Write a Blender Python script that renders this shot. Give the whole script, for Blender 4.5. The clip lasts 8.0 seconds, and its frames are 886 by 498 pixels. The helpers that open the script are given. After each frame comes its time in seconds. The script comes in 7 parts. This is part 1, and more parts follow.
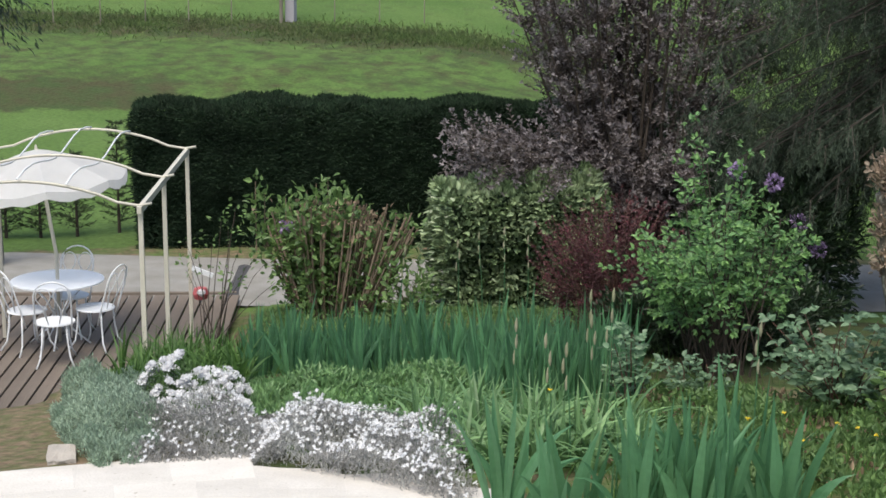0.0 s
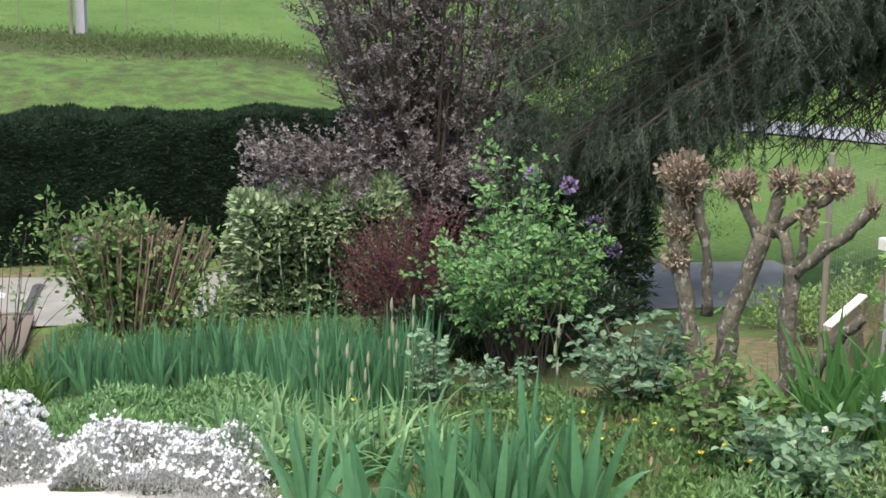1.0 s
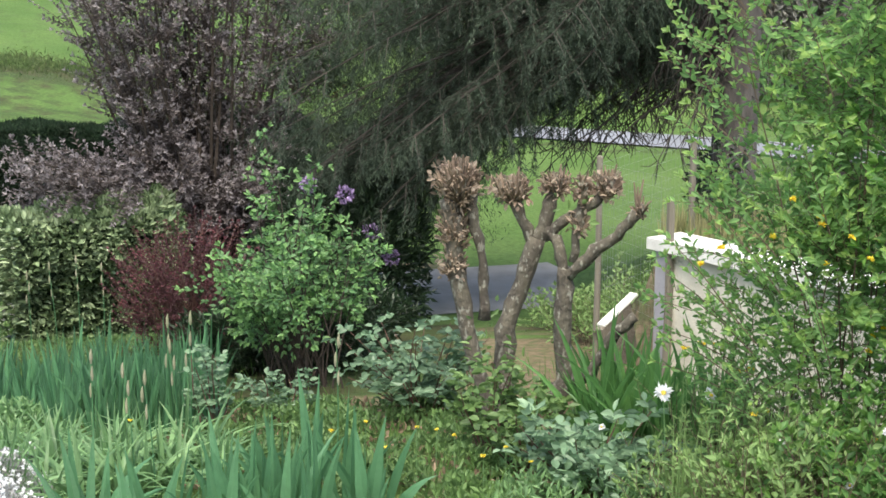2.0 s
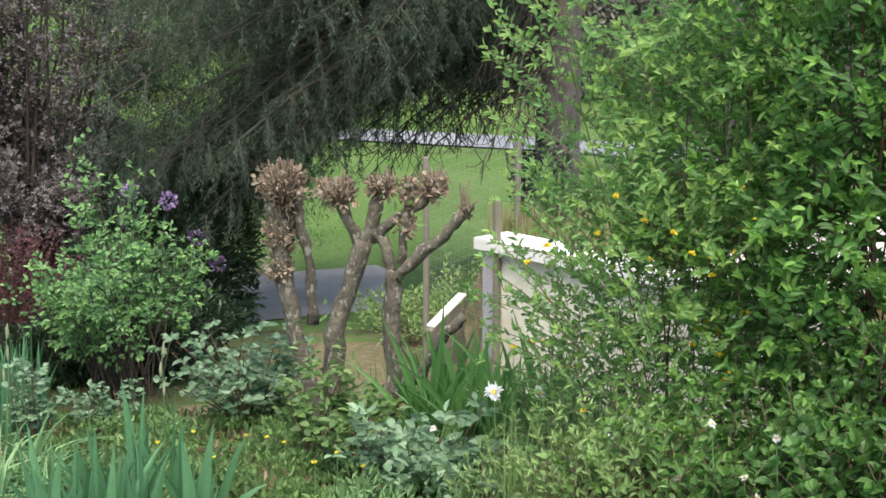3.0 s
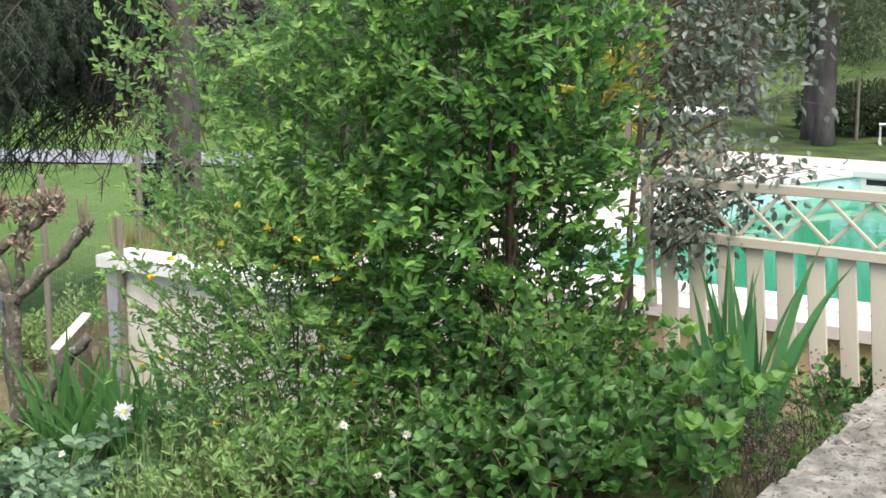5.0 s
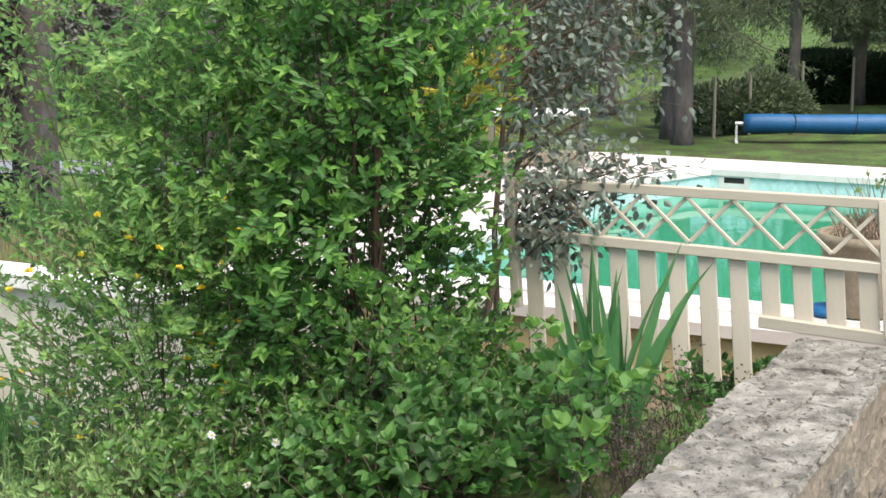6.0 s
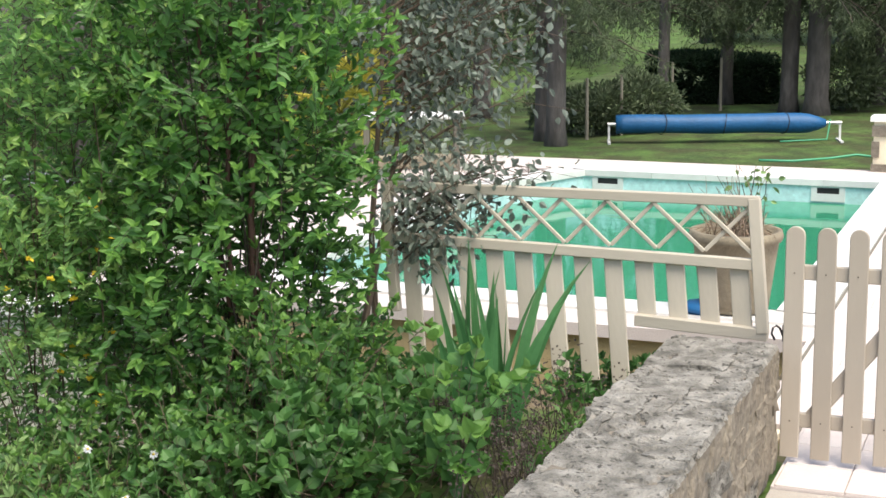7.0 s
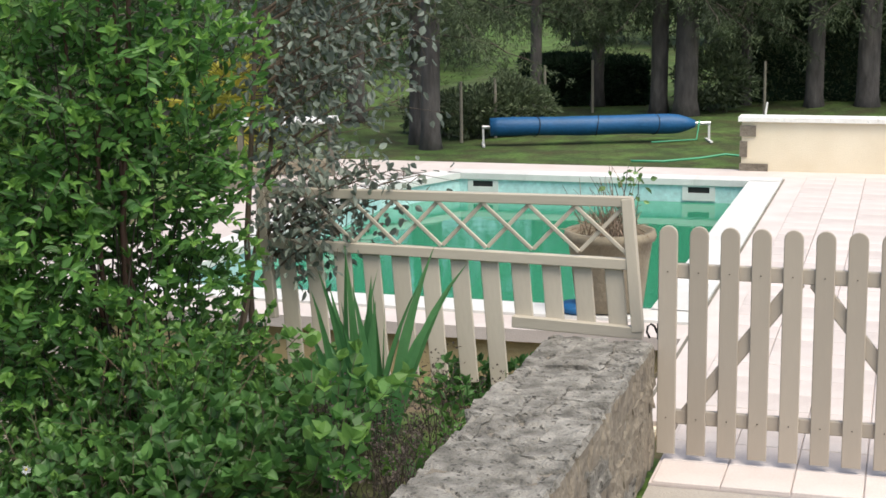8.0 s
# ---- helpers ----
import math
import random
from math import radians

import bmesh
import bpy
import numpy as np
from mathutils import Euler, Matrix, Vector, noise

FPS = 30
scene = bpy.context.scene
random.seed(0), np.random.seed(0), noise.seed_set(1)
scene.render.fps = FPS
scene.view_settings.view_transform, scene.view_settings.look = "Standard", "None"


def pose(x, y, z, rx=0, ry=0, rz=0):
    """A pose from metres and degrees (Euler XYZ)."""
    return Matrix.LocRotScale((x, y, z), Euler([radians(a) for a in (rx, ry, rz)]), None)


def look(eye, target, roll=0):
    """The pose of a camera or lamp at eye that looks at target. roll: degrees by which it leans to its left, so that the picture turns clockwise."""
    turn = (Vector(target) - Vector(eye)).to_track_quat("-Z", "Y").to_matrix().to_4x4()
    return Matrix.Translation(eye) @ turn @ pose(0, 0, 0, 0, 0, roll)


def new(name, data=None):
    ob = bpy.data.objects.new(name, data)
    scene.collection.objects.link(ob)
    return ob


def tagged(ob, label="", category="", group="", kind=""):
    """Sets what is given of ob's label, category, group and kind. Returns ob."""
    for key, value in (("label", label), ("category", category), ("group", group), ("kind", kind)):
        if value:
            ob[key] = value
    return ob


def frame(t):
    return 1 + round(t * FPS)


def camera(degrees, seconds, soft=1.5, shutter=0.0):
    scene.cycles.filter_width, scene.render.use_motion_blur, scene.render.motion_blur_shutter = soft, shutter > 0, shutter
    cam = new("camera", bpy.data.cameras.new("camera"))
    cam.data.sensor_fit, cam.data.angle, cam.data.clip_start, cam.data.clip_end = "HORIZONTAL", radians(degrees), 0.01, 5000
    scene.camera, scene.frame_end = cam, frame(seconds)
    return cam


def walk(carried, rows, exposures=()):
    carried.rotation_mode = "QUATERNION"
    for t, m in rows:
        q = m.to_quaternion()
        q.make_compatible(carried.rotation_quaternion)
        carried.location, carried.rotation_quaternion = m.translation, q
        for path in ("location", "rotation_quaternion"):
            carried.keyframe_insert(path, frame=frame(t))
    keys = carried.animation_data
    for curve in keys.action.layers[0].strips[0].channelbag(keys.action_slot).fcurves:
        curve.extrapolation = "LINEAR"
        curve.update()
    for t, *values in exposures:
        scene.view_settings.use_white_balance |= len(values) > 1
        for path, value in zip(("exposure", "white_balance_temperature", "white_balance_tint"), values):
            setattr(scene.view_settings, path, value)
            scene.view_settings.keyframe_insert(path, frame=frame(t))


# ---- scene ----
cam = camera(33.03, 8.0, soft=1.6)
# eye x, y, z (offset from the terrace point), yaw, pitch, roll
PATH = [
    (0.0, 0.075, -0.095, 0.012, 84.59, -12.29, -0.48),
    (0.5, 0.053, -0.064, 0.015, 81.40, -12.17, -0.32),
    (1.0, 0.046, -0.049, 0.014, 76.91, -11.93, -0.26),
    (1.5, 0.045, -0.050, 0.011, 72.44, -11.68, -0.15),
    (2.0, 0.010, -0.026, 0.011, 68.23, -11.55, -0.13),
    (3.5, -0.057, 0.027, -0.013, 58.19, -11.36, -0.09),
    (4.0, -0.037, 0.028, -0.012, 54.32, -11.23, -0.01),
    (4.5, -0.043, 0.018, -0.010, 50.51, -11.13, 0.06),
    (5.0, -0.033, 0.033, -0.015, 47.07, -11.02, 0.15),
    (6.5, -0.046, 0.054, -0.012, 39.48, -10.87, 0.48),
    (7.0, -0.048, 0.061, -0.015, 37.01, -10.80, 0.63),
    (7.5, -0.050, 0.062, -0.014, 34.66, -10.75, 0.73),
    (8.0, -0.056, 0.077, -0.018, 32.19, -10.70, 0.79),
]
EYE, TURN = 2.5, -58.19
walk(cam, [(t, pose(0, 0, EYE, 0, 0, TURN) @ pose(x, y, z, 90 + pitch, roll, yaw)) for t, x, y, z, yaw, pitch, roll in PATH],
     exposures=[(0.0, 0.5, 6800, 6), (0.6, 0.82, 6800, 6), (1.5, 1.16, 6900, 6), (2.2, 1.17, 6900, 6), (3.6, 1.12, 6900, 6), (5.0, 1.15, 6900, 6), (6.5, 1.09, 6900, 6), (7.0, 0.98, 6900, 7), (7.5, 0.83, 6900, 7), (8.0, 0.58, 6900, 7)])

# ---- light ----
world = bpy.data.worlds.new("sky")
scene.world = world
world.use_nodes = True
wn = world.node_tree.nodes
sky = wn.new("ShaderNodeTexSky")
sky.sky_type = "NISHITA"
sky.sun_disc = False
sky.sun_elevation, sky.sun_rotation = radians(63), radians(172)
sky.air_density, sky.dust_density = 1.0, 3.0
wn["Background"].inputs[1].default_value = 0.15
world.node_tree.links.new(sky.outputs[0], wn["Background"].inputs[0])
sun = new("sun", bpy.data.lights.new("sun", "SUN"))
sun.data.energy, sun.data.angle, sun.data.color = 2.3, radians(40), (1.0, 0.97, 0.92)
SUN_AZ = radians(172)
sun.matrix_world = look((0, 0, 30), (-math.sin(SUN_AZ) * math.cos(radians(63)) , -math.cos(SUN_AZ) * math.cos(radians(63)), 30 - math.sin(radians(63))))

# ---- plan ----
RNG = np.random.default_rng(7)
U, V = np.array((0.727, -0.686)), np.array((0.686, 0.727))    # the pool terrace's own axes


def uv(u, v, z=0.0):
    return Vector((u * U[0] + v * V[0], u * U[1] + v * V[1], z))


def polar(az, d, z=None):
    """A place by its bearing in degrees and distance from the upper terrace."""
    x, y = d * math.sin(radians(az)), d * math.cos(radians(az))
    return Vector((x, y, float(height(x, y)) if z is None else z))


def smooth(a, b, x):
    k = np.clip((x - a) / (b - a), 0, 1)
    return k * k * (3 - 2 * k)


def height(x, y):
    x, y = np.asarray(x, float), np.asarray(y, float)
    d, az = np.hypot(x, y), np.degrees(np.arctan2(x, y))
    u, v = x * U[0] + y * U[1], x * V[0] + y * V[1]
    g = 0.55 - 0.147 * np.clip(d, 2.0, 18.0)
    start = 24 + 16 * smooth(-28, -10, az)
    far = np.clip(d - start, 0, None)
    g = g + 0.105 * far - 0.0004 * np.clip(far - 20, 0, 80) ** 2 * (far < 100) - 0.2 * np.exp(-((d - 32) / 2.2) ** 2) * smooth(-24, -34, az)
    rx, ry = x + 9.62, y - 13.03                      # the deck's own axes
    b, l = rx * 0.487 - ry * 0.874, -rx * 0.874 - ry * 0.487
    drop = np.maximum(smooth(-0.85, -0.4, l) * smooth(3.3, 2.85, b), smooth(0.55, 1.05, l) * smooth(5.2, 4.7, b)) * smooth(9.0, 9.3, d) * (1 - smooth(18.5, 20.0, d))
    g = g * (1 - drop) - (2.115 + 0.145 * smooth(2.3, 2.6, b) * smooth(0.3, 0.9, l)) * drop
    bed = smooth(-4.3, -2.7, u) * (1 - smooth(7.7, 8.0, v))
    g = g * (1 - bed) + 0.12 * bed
    low = smooth(-6.5, -4.5, u) * smooth(7.7, 8.0, v) * (1 - smooth(10.2, 10.3, v))
    g = g * (1 - low) - 0.5 * low
    below = (u > -6.05) & (u < -1.4)                  # the sunk strip before the pool wall
    terrace = smooth(-10.2 - 3 * smooth(12, 18, v), -9.1, u) * np.where(below, smooth(10.2, 10.3, v), smooth(8.95, 9.3, v))
    g = g + 1.0 * np.exp(-((x - 0.35) ** 2 + (y - 20) ** 2) / 1.5)
    flat = -0.07 + 0.012 * np.clip(v - 22, 0, 60)
    g = g * (1 - terrace) + flat * terrace
    path = smooth(-1.7, -1.5, u) * (1 - smooth(10.0, 10.3, v))
    g = g * (1 - path) - 0.07 * path
    basin = (u > -6.25) & (u < -1.3) & (v > 10.3) & (v < 17.8)
    return np.where(basin, -1.6, g)


# ---- materials ----
def material(name, colour, rough=0.8, metal=0.0, vary=0.25, scale=6.0, bump=0.2, bscale=40.0, second=None, island=0.0, thin=0.0, spots=None, gloss=0.5, stretch=None):
    m = bpy.data.materials.new(name)
    m.use_nodes = True
    nt = m.node_tree
    n, k = nt.nodes, nt.links
    b = n["Principled BSDF"]
    b.inputs["Roughness"].default_value, b.inputs["Metallic"].default_value = rough, metal
    b.inputs["Specular IOR Level"].default_value = gloss
    co = n.new("ShaderNodeTexCoord")
    src = co.outputs["Object"]
    if stretch:
        mp = n.new("ShaderNodeMapping")
        mp.inputs["Scale"].default_value = stretch
        k.new(src, mp.inputs[0])
        src = mp.outputs[0]
    big = n.new("ShaderNodeTexNoise")
    big.inputs["Scale"].default_value, big.inputs["Detail"].default_value = scale, 6
    k.new(src, big.inputs[0])
    fine = n.new("ShaderNodeTexNoise")
    fine.inputs["Scale"].default_value, fine.inputs["Detail"].default_value = bscale, 4
    k.new(src, fine.inputs[0])
    ramp = n.new("ShaderNodeMapRange")
    ramp.inputs[1].default_value, ramp.inputs[2].default_value = 0.3, 0.7
    k.new(big.outputs[0], ramp.inputs[0])
    mix = n.new("ShaderNodeMix")
    mix.data_type = "RGBA"
    c2 = second or [c * (1 - vary) for c in colour]
    mix.inputs[6].default_value, mix.inputs[7].default_value = (*colour, 1), (*c2, 1)
    k.new(ramp.outputs[0], mix.inputs[0])
    out = mix.outputs[2]
    # fine value change, and one value for each piece
    hsv = n.new("ShaderNodeHueSaturation")
    add = n.new("ShaderNodeMath")
    add.operation = "MULTIPLY_ADD"
    add.inputs[1].default_value, add.inputs[2].default_value = vary * 1.2, 1 - vary * 0.6
    k.new(fine.outputs[0], add.inputs[0])
    val = add.outputs[0]
    geo = n.new("ShaderNodeNewGeometry")
    info = n.new("ShaderNodeObjectInfo")
    if island:
        mul = n.new("ShaderNodeMath")
        mul.operation = "MULTIPLY_ADD"
        mul.inputs[1].default_value, mul.inputs[2].default_value = island * 2, 1 - island
        k.new(geo.outputs["Random Per Island"], mul.inputs[0])
        tot = n.new("ShaderNodeMath")
        tot.operation = "MULTIPLY"
        k.new(mul.outputs[0], tot.inputs[0])
        k.new(val, tot.inputs[1])
        val = tot.outputs[0]
        hue = n.new("ShaderNodeMath")
        hue.operation = "MULTIPLY_ADD"
        hue.inputs[1].default_value, hue.inputs[2].default_value = -0.05 * island, 0.5 + 0.025 * island
        k.new(geo.outputs["Random Per Island"], hue.inputs[0])
        k.new(hue.outputs[0], hsv.inputs["Hue"])
    rnd = n.new("ShaderNodeMath")
    rnd.operation = "MULTIPLY_ADD"
    rnd.inputs[1].default_value, rnd.inputs[2].default_value = 0.16, 0.92
    k.new(info.outputs["Random"], rnd.inputs[0])
    last = n.new("ShaderNodeMath")
    last.operation = "MULTIPLY"
    k.new(rnd.outputs[0], last.inputs[0])
    k.new(val, last.inputs[1])
    k.new(last.outputs[0], hsv.inputs["Value"])
    k.new(out, hsv.inputs["Color"])
    out = hsv.outputs[0]
    if spots:
        sp = n.new("ShaderNodeTexNoise")
        sp.inputs["Scale"].default_value, sp.inputs["Detail"].default_value = spots[1], 5
        k.new(src, sp.inputs[0])
        mr = n.new("ShaderNodeMapRange")
        mr.inputs[1].default_value, mr.inputs[2].default_value = spots[2], spots[2] + 0.08
        k.new(sp.outputs[0], mr.inputs[0])
        m2 = n.new("ShaderNodeMix")
        m2.data_type = "RGBA"
        m2.inputs[7].default_value = (*spots[0], 1)
        k.new(mr.outputs[0], m2.inputs[0])
        k.new(out, m2.inputs[6])
        out = m2.outputs[2]
    k.new(out, b.inputs["Base Color"])
    if bump:
        bp = n.new("ShaderNodeBump")
        bp.inputs["Strength"].default_value, bp.inputs["Distance"].default_value = bump, 0.02
        k.new(fine.outputs[0], bp.inputs["Height"])
        k.new(bp.outputs[0], b.inputs["Normal"])
    if thin:
        tr = n.new("ShaderNodeBsdfTranslucent")
        k.new(out, tr.inputs[0])
        sh = n.new("ShaderNodeMixShader")
        sh.inputs[0].default_value = thin
        k.new(b.outputs[0], sh.inputs[1])
        k.new(tr.outputs[0], sh.inputs[2])
        k.new(sh.outputs[0], n["Material Output"].inputs[0])
    return m


def leaf_material(name, colour, second, rough=0.5, island=0.35, thin=0.4, scale=2.5):
    return material(name, colour, rough, second=second, vary=0.3, scale=scale, bump=0, bscale=30, island=island, thin=thin)


M = {
    "hedge": leaf_material("hedge_leaf", (0.024, 0.055, 0.024), (0.012, 0.029, 0.013), 0.85),
    "backhedge": leaf_material("back_hedge_leaf", (0.12, 0.16, 0.08), (0.06, 0.08, 0.042), 0.6),
    "laurel": leaf_material("laurel_leaf", (0.32, 0.395, 0.235), (0.13, 0.2, 0.092), 0.25, thin=0.2),
    "plum": leaf_material("plum_leaf", (0.155, 0.132, 0.13), (0.085, 0.07, 0.07), 0.45),
    "plumtip": leaf_material("plum_young_leaf", (0.37, 0.335, 0.345), (0.22, 0.19, 0.197), 0.4),
    "barberrytip": leaf_material("barberry_young_leaf", (0.2, 0.07, 0.075), (0.11, 0.04, 0.05), 0.5),
    "lilactip": leaf_material("lilac_young_leaf", (0.22, 0.39, 0.14), (0.155, 0.3, 0.105), 0.45),
    "bushtip": leaf_material("bush_young_leaf", (0.18, 0.335, 0.082), (0.12, 0.245, 0.058), 0.45, 0.25, 0.5),
    "broad": leaf_material("broad_bush_leaf", (0.118, 0.275, 0.066), (0.066, 0.175, 0.042), 0.42, 0.3, 0.45),
    "airy": leaf_material("airy_bush_leaf", (0.28, 0.47, 0.175), (0.185, 0.35, 0.115), 0.42, 0.3, 0.6),
    "airytip": leaf_material("airy_bush_young_leaf", (0.43, 0.61, 0.205), (0.31, 0.49, 0.145), 0.42, 0.25, 0.6),
    "broadtip": leaf_material("broad_bush_young_leaf", (0.21, 0.385, 0.088), (0.135, 0.285, 0.062), 0.42, 0.25, 0.5),
    "greywood": leaf_material("bare_grey_twig", (0.26, 0.255, 0.235), (0.17, 0.165, 0.15), 0.9),
    "brightiris": leaf_material("bright_iris_blade", (0.14, 0.31, 0.09), (0.085, 0.21, 0.065), 0.4, scale=1.2),
    "plumgreen": leaf_material("plum_green_leaf", (0.1, 0.12, 0.05), (0.09, 0.07, 0.05), 0.5),
    "barberry": leaf_material("barberry_leaf", (0.125, 0.045, 0.052), (0.065, 0.024, 0.032), 0.5),
    "lilac": leaf_material("lilac_leaf", (0.16, 0.31, 0.125), (0.098, 0.215, 0.08), 0.45),
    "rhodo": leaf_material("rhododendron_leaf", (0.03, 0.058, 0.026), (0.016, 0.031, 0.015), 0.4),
    "violet": leaf_material("violet_petal", (0.46, 0.33, 0.55), (0.33, 0.24, 0.44), 0.6),
    "rose": leaf_material("rose_leaf", (0.17, 0.28, 0.09), (0.105, 0.18, 0.065), 0.45),
    "greyrose": leaf_material("bluish_rose_leaf", (0.23, 0.345, 0.215), (0.14, 0.24, 0.135), 0.4),
    "bush": leaf_material("bush_leaf", (0.11, 0.245, 0.066), (0.065, 0.165, 0.044), 0.5, 0.3, 0.5),
    "bush2": leaf_material("low_leaf", (0.092, 0.205, 0.05), (0.05, 0.125, 0.033), 0.45),
    "eucal": leaf_material("eucalyptus_leaf", (0.22, 0.26, 0.215), (0.115, 0.14, 0.115), 0.45),
    "needle": leaf_material("conifer_needle", (0.066, 0.1, 0.062), (0.03, 0.046, 0.031), 0.7, thin=0.15),
    "needle2": leaf_material("far_needle", (0.09, 0.125, 0.055), (0.04, 0.058, 0.03), 0.7, thin=0.2),
    "cane": material("brown_cane", (0.12, 0.085, 0.06), 0.8),
    "limb": material("dark_spruce_limb", (0.04, 0.033, 0.027), 0.95),
    "purplestem": material("reddish_stem", (0.12, 0.06, 0.045), 0.7),
    "bud": leaf_material("papery_bud", (0.44, 0.41, 0.3), (0.28, 0.3, 0.18), 0.7),
    "iris": leaf_material("iris_blade", (0.125, 0.28, 0.14), (0.075, 0.19, 0.09), 0.4, scale=1.2),
    "daylily": leaf_material("daylily_blade", (0.225, 0.375, 0.165), (0.14, 0.265, 0.11), 0.45),
    "yucca": leaf_material("yucca_blade", (0.085, 0.23, 0.085), (0.05, 0.15, 0.052), 0.4),
    "kerria": leaf_material("kerria_leaf", (0.26, 0.39, 0.14), (0.175, 0.285, 0.1), 0.6, 0.22),
    "apron": material("beige_concrete", (0.38, 0.345, 0.31), 0.9, second=(0.3, 0.27, 0.24), scale=3, bump=0.4, bscale=70),
    "chaff": leaf_material("dark_chaff", (0.13, 0.105, 0.09), (0.055, 0.043, 0.036), 0.9),
    "tar": material("dark_tar", (0.06, 0.06, 0.066), 0.9, vary=0.2, bump=0.4, bscale=90),
    "grass": leaf_material("grass_blade", (0.10, 0.2, 0.045), (0.06, 0.13, 0.035), 0.6),
    "bankgrass": leaf_material("bank_grass_blade", (0.095, 0.155, 0.045), (0.09, 0.11, 0.045), 0.8, scale=0.8),
    "straw": leaf_material("straw", (0.42, 0.38, 0.2), (0.3, 0.3, 0.13), 0.8),
    "red": material("faded_red_paint", (0.4, 0.09, 0.1), 0.6),
    "weed": leaf_material("weed_leaf", (0.15, 0.26, 0.085), (0.085, 0.155, 0.055), 0.6),
    "silver": leaf_material("silver_leaf", (0.47, 0.475, 0.465), (0.24, 0.23, 0.22), 0.8),
    "santolina": leaf_material("santolina_leaf", (0.34, 0.43, 0.335), (0.2, 0.285, 0.205), 0.8),
    "scrap": leaf_material("papery_brown_scrap", (0.52, 0.43, 0.34), (0.22, 0.15, 0.11), 0.75, 0.5, scale=9),
    "dry": leaf_material("dry_leaf", (0.36, 0.27, 0.19), (0.2, 0.14, 0.095), 0.8),
    "white": leaf_material("white_petal", (0.82, 0.82, 0.84), (0.75, 0.75, 0.78), 0.7, island=0.08),
    "yellow": leaf_material("yellow_petal", (0.85, 0.7, 0.08), (0.8, 0.6, 0.06), 0.6, island=0.1),
    "palm": leaf_material("palm_frond", (0.4, 0.33, 0.05), (0.25, 0.28, 0.05), 0.5),
    "bark": material("bark", (0.138, 0.122, 0.092), 0.9, vary=0.5, second=(0.06, 0.05, 0.042), scale=9, bump=1.0, bscale=38, stretch=(1, 1, 0.6), spots=((0.25, 0.24, 0.2), 30, 0.56)),
    "greybark": material("conifer_bark", (0.112, 0.1, 0.094), 0.95, second=(0.048, 0.042, 0.04), vary=0.5, scale=8, bump=1.0, bscale=22, stretch=(1, 1, 0.3)),
    "twig": material("twig", (0.066, 0.05, 0.039), 0.9, second=(0.04, 0.031, 0.025)),
    "tan": material("cut_stem", (0.25, 0.19, 0.135), 0.85, second=(0.13, 0.095, 0.07), island=0.5),
    "asphalt": material("drive_gravel", (0.285, 0.277, 0.265), 0.98, second=(0.21, 0.2, 0.185), scale=2.6, bump=0.5, bscale=120),
    "farroad": material("far_asphalt", (0.23, 0.24, 0.27), 0.8, scale=0.6, bump=0.2, bscale=80),
    "slab": material("pale_stone_slab", (0.62, 0.585, 0.55), 0.9, second=(0.53, 0.495, 0.46), scale=3, bump=0.3, bscale=60, spots=((0.3, 0.26, 0.2), 26, 0.68)),
    "paving": material("pinkish_paving", (0.5, 0.43, 0.405), 0.85, second=(0.57, 0.51, 0.485), scale=2.5, bump=0.15, bscale=90, vary=0.16),
    "coping": material("white_coping", (0.62, 0.61, 0.59), 0.7, vary=0.1, bump=0.1),
    "liner": material("pool_liner", (0.1, 0.39, 0.28), 0.5, vary=0.1, scale=1.5, bump=0.0),
    "linerband": material("pale_blue_liner", (0.5, 0.72, 0.72), 0.5, vary=0.25, scale=14, bump=0.0),
    "beige": material("beige_paint", (0.39, 0.337, 0.278), 0.65, second=(0.342, 0.295, 0.243), vary=0.06, scale=4, bump=0.06, bscale=50, spots=((0.26, 0.21, 0.165), 16, 0.74), stretch=(1, 1, 0.2)),
    "beigex": material("beige_rail_paint", (0.4, 0.345, 0.285), 0.65, second=(0.352, 0.305, 0.25), vary=0.06, scale=4, bump=0.06, bscale=50, spots=((0.26, 0.21, 0.165), 16, 0.74), stretch=(0.2, 1, 1)),
    "creamwood": material("cream_weathered_paint", (0.45, 0.402, 0.33), 0.65, second=(0.39, 0.345, 0.28), vary=0.07, scale=5, bump=0.08, bscale=60, spots=((0.36, 0.3, 0.23), 26, 0.76), stretch=(0.25, 1, 1)),
    "stone": material("old_limestone", (0.33, 0.31, 0.276), 0.95, second=(0.1, 0.092, 0.078), vary=0.6, scale=10, bump=0.9, bscale=85, spots=((0.06, 0.055, 0.047), 32, 0.575)),
    "sidestone": material("brown_limestone", (0.23, 0.198, 0.155), 0.95, second=(0.13, 0.108, 0.084), vary=0.35, scale=6, bump=1.0, bscale=26, spots=((0.1, 0.085, 0.07), 9, 0.62)),
    "mortar": material("rough_mortar", (0.22, 0.19, 0.15), 0.95, second=(0.13, 0.11, 0.09), bump=1.0, bscale=50),
    "yellowwall": material("cream_render", (0.76, 0.68, 0.53), 0.9, second=(0.67, 0.58, 0.43), vary=0.06, scale=1.5, bump=0.3, bscale=90),
    # yellowish render with the shadow below the coping mixed into its tone
    "ochre": material("shaded_ochre_render", (0.48, 0.385, 0.21), 0.9, second=(0.35, 0.28, 0.155), vary=0.15, scale=3, bump=0.3, bscale=70, spots=((0.2, 0.17, 0.11), 12, 0.68)),
    "oldwall": material("stained_render", (0.78, 0.74, 0.63), 0.9, second=(0.58, 0.54, 0.45), vary=0.2, scale=3, bump=0.4, bscale=60, spots=((0.2, 0.21, 0.16), 8, 0.63)),
    "cap": material("white_capping", (0.8, 0.79, 0.76), 0.85, second=(0.66, 0.64, 0.6), vary=0.15, scale=5, bump=0.4, bscale=50, spots=((0.3, 0.3, 0.27), 22, 0.7)),
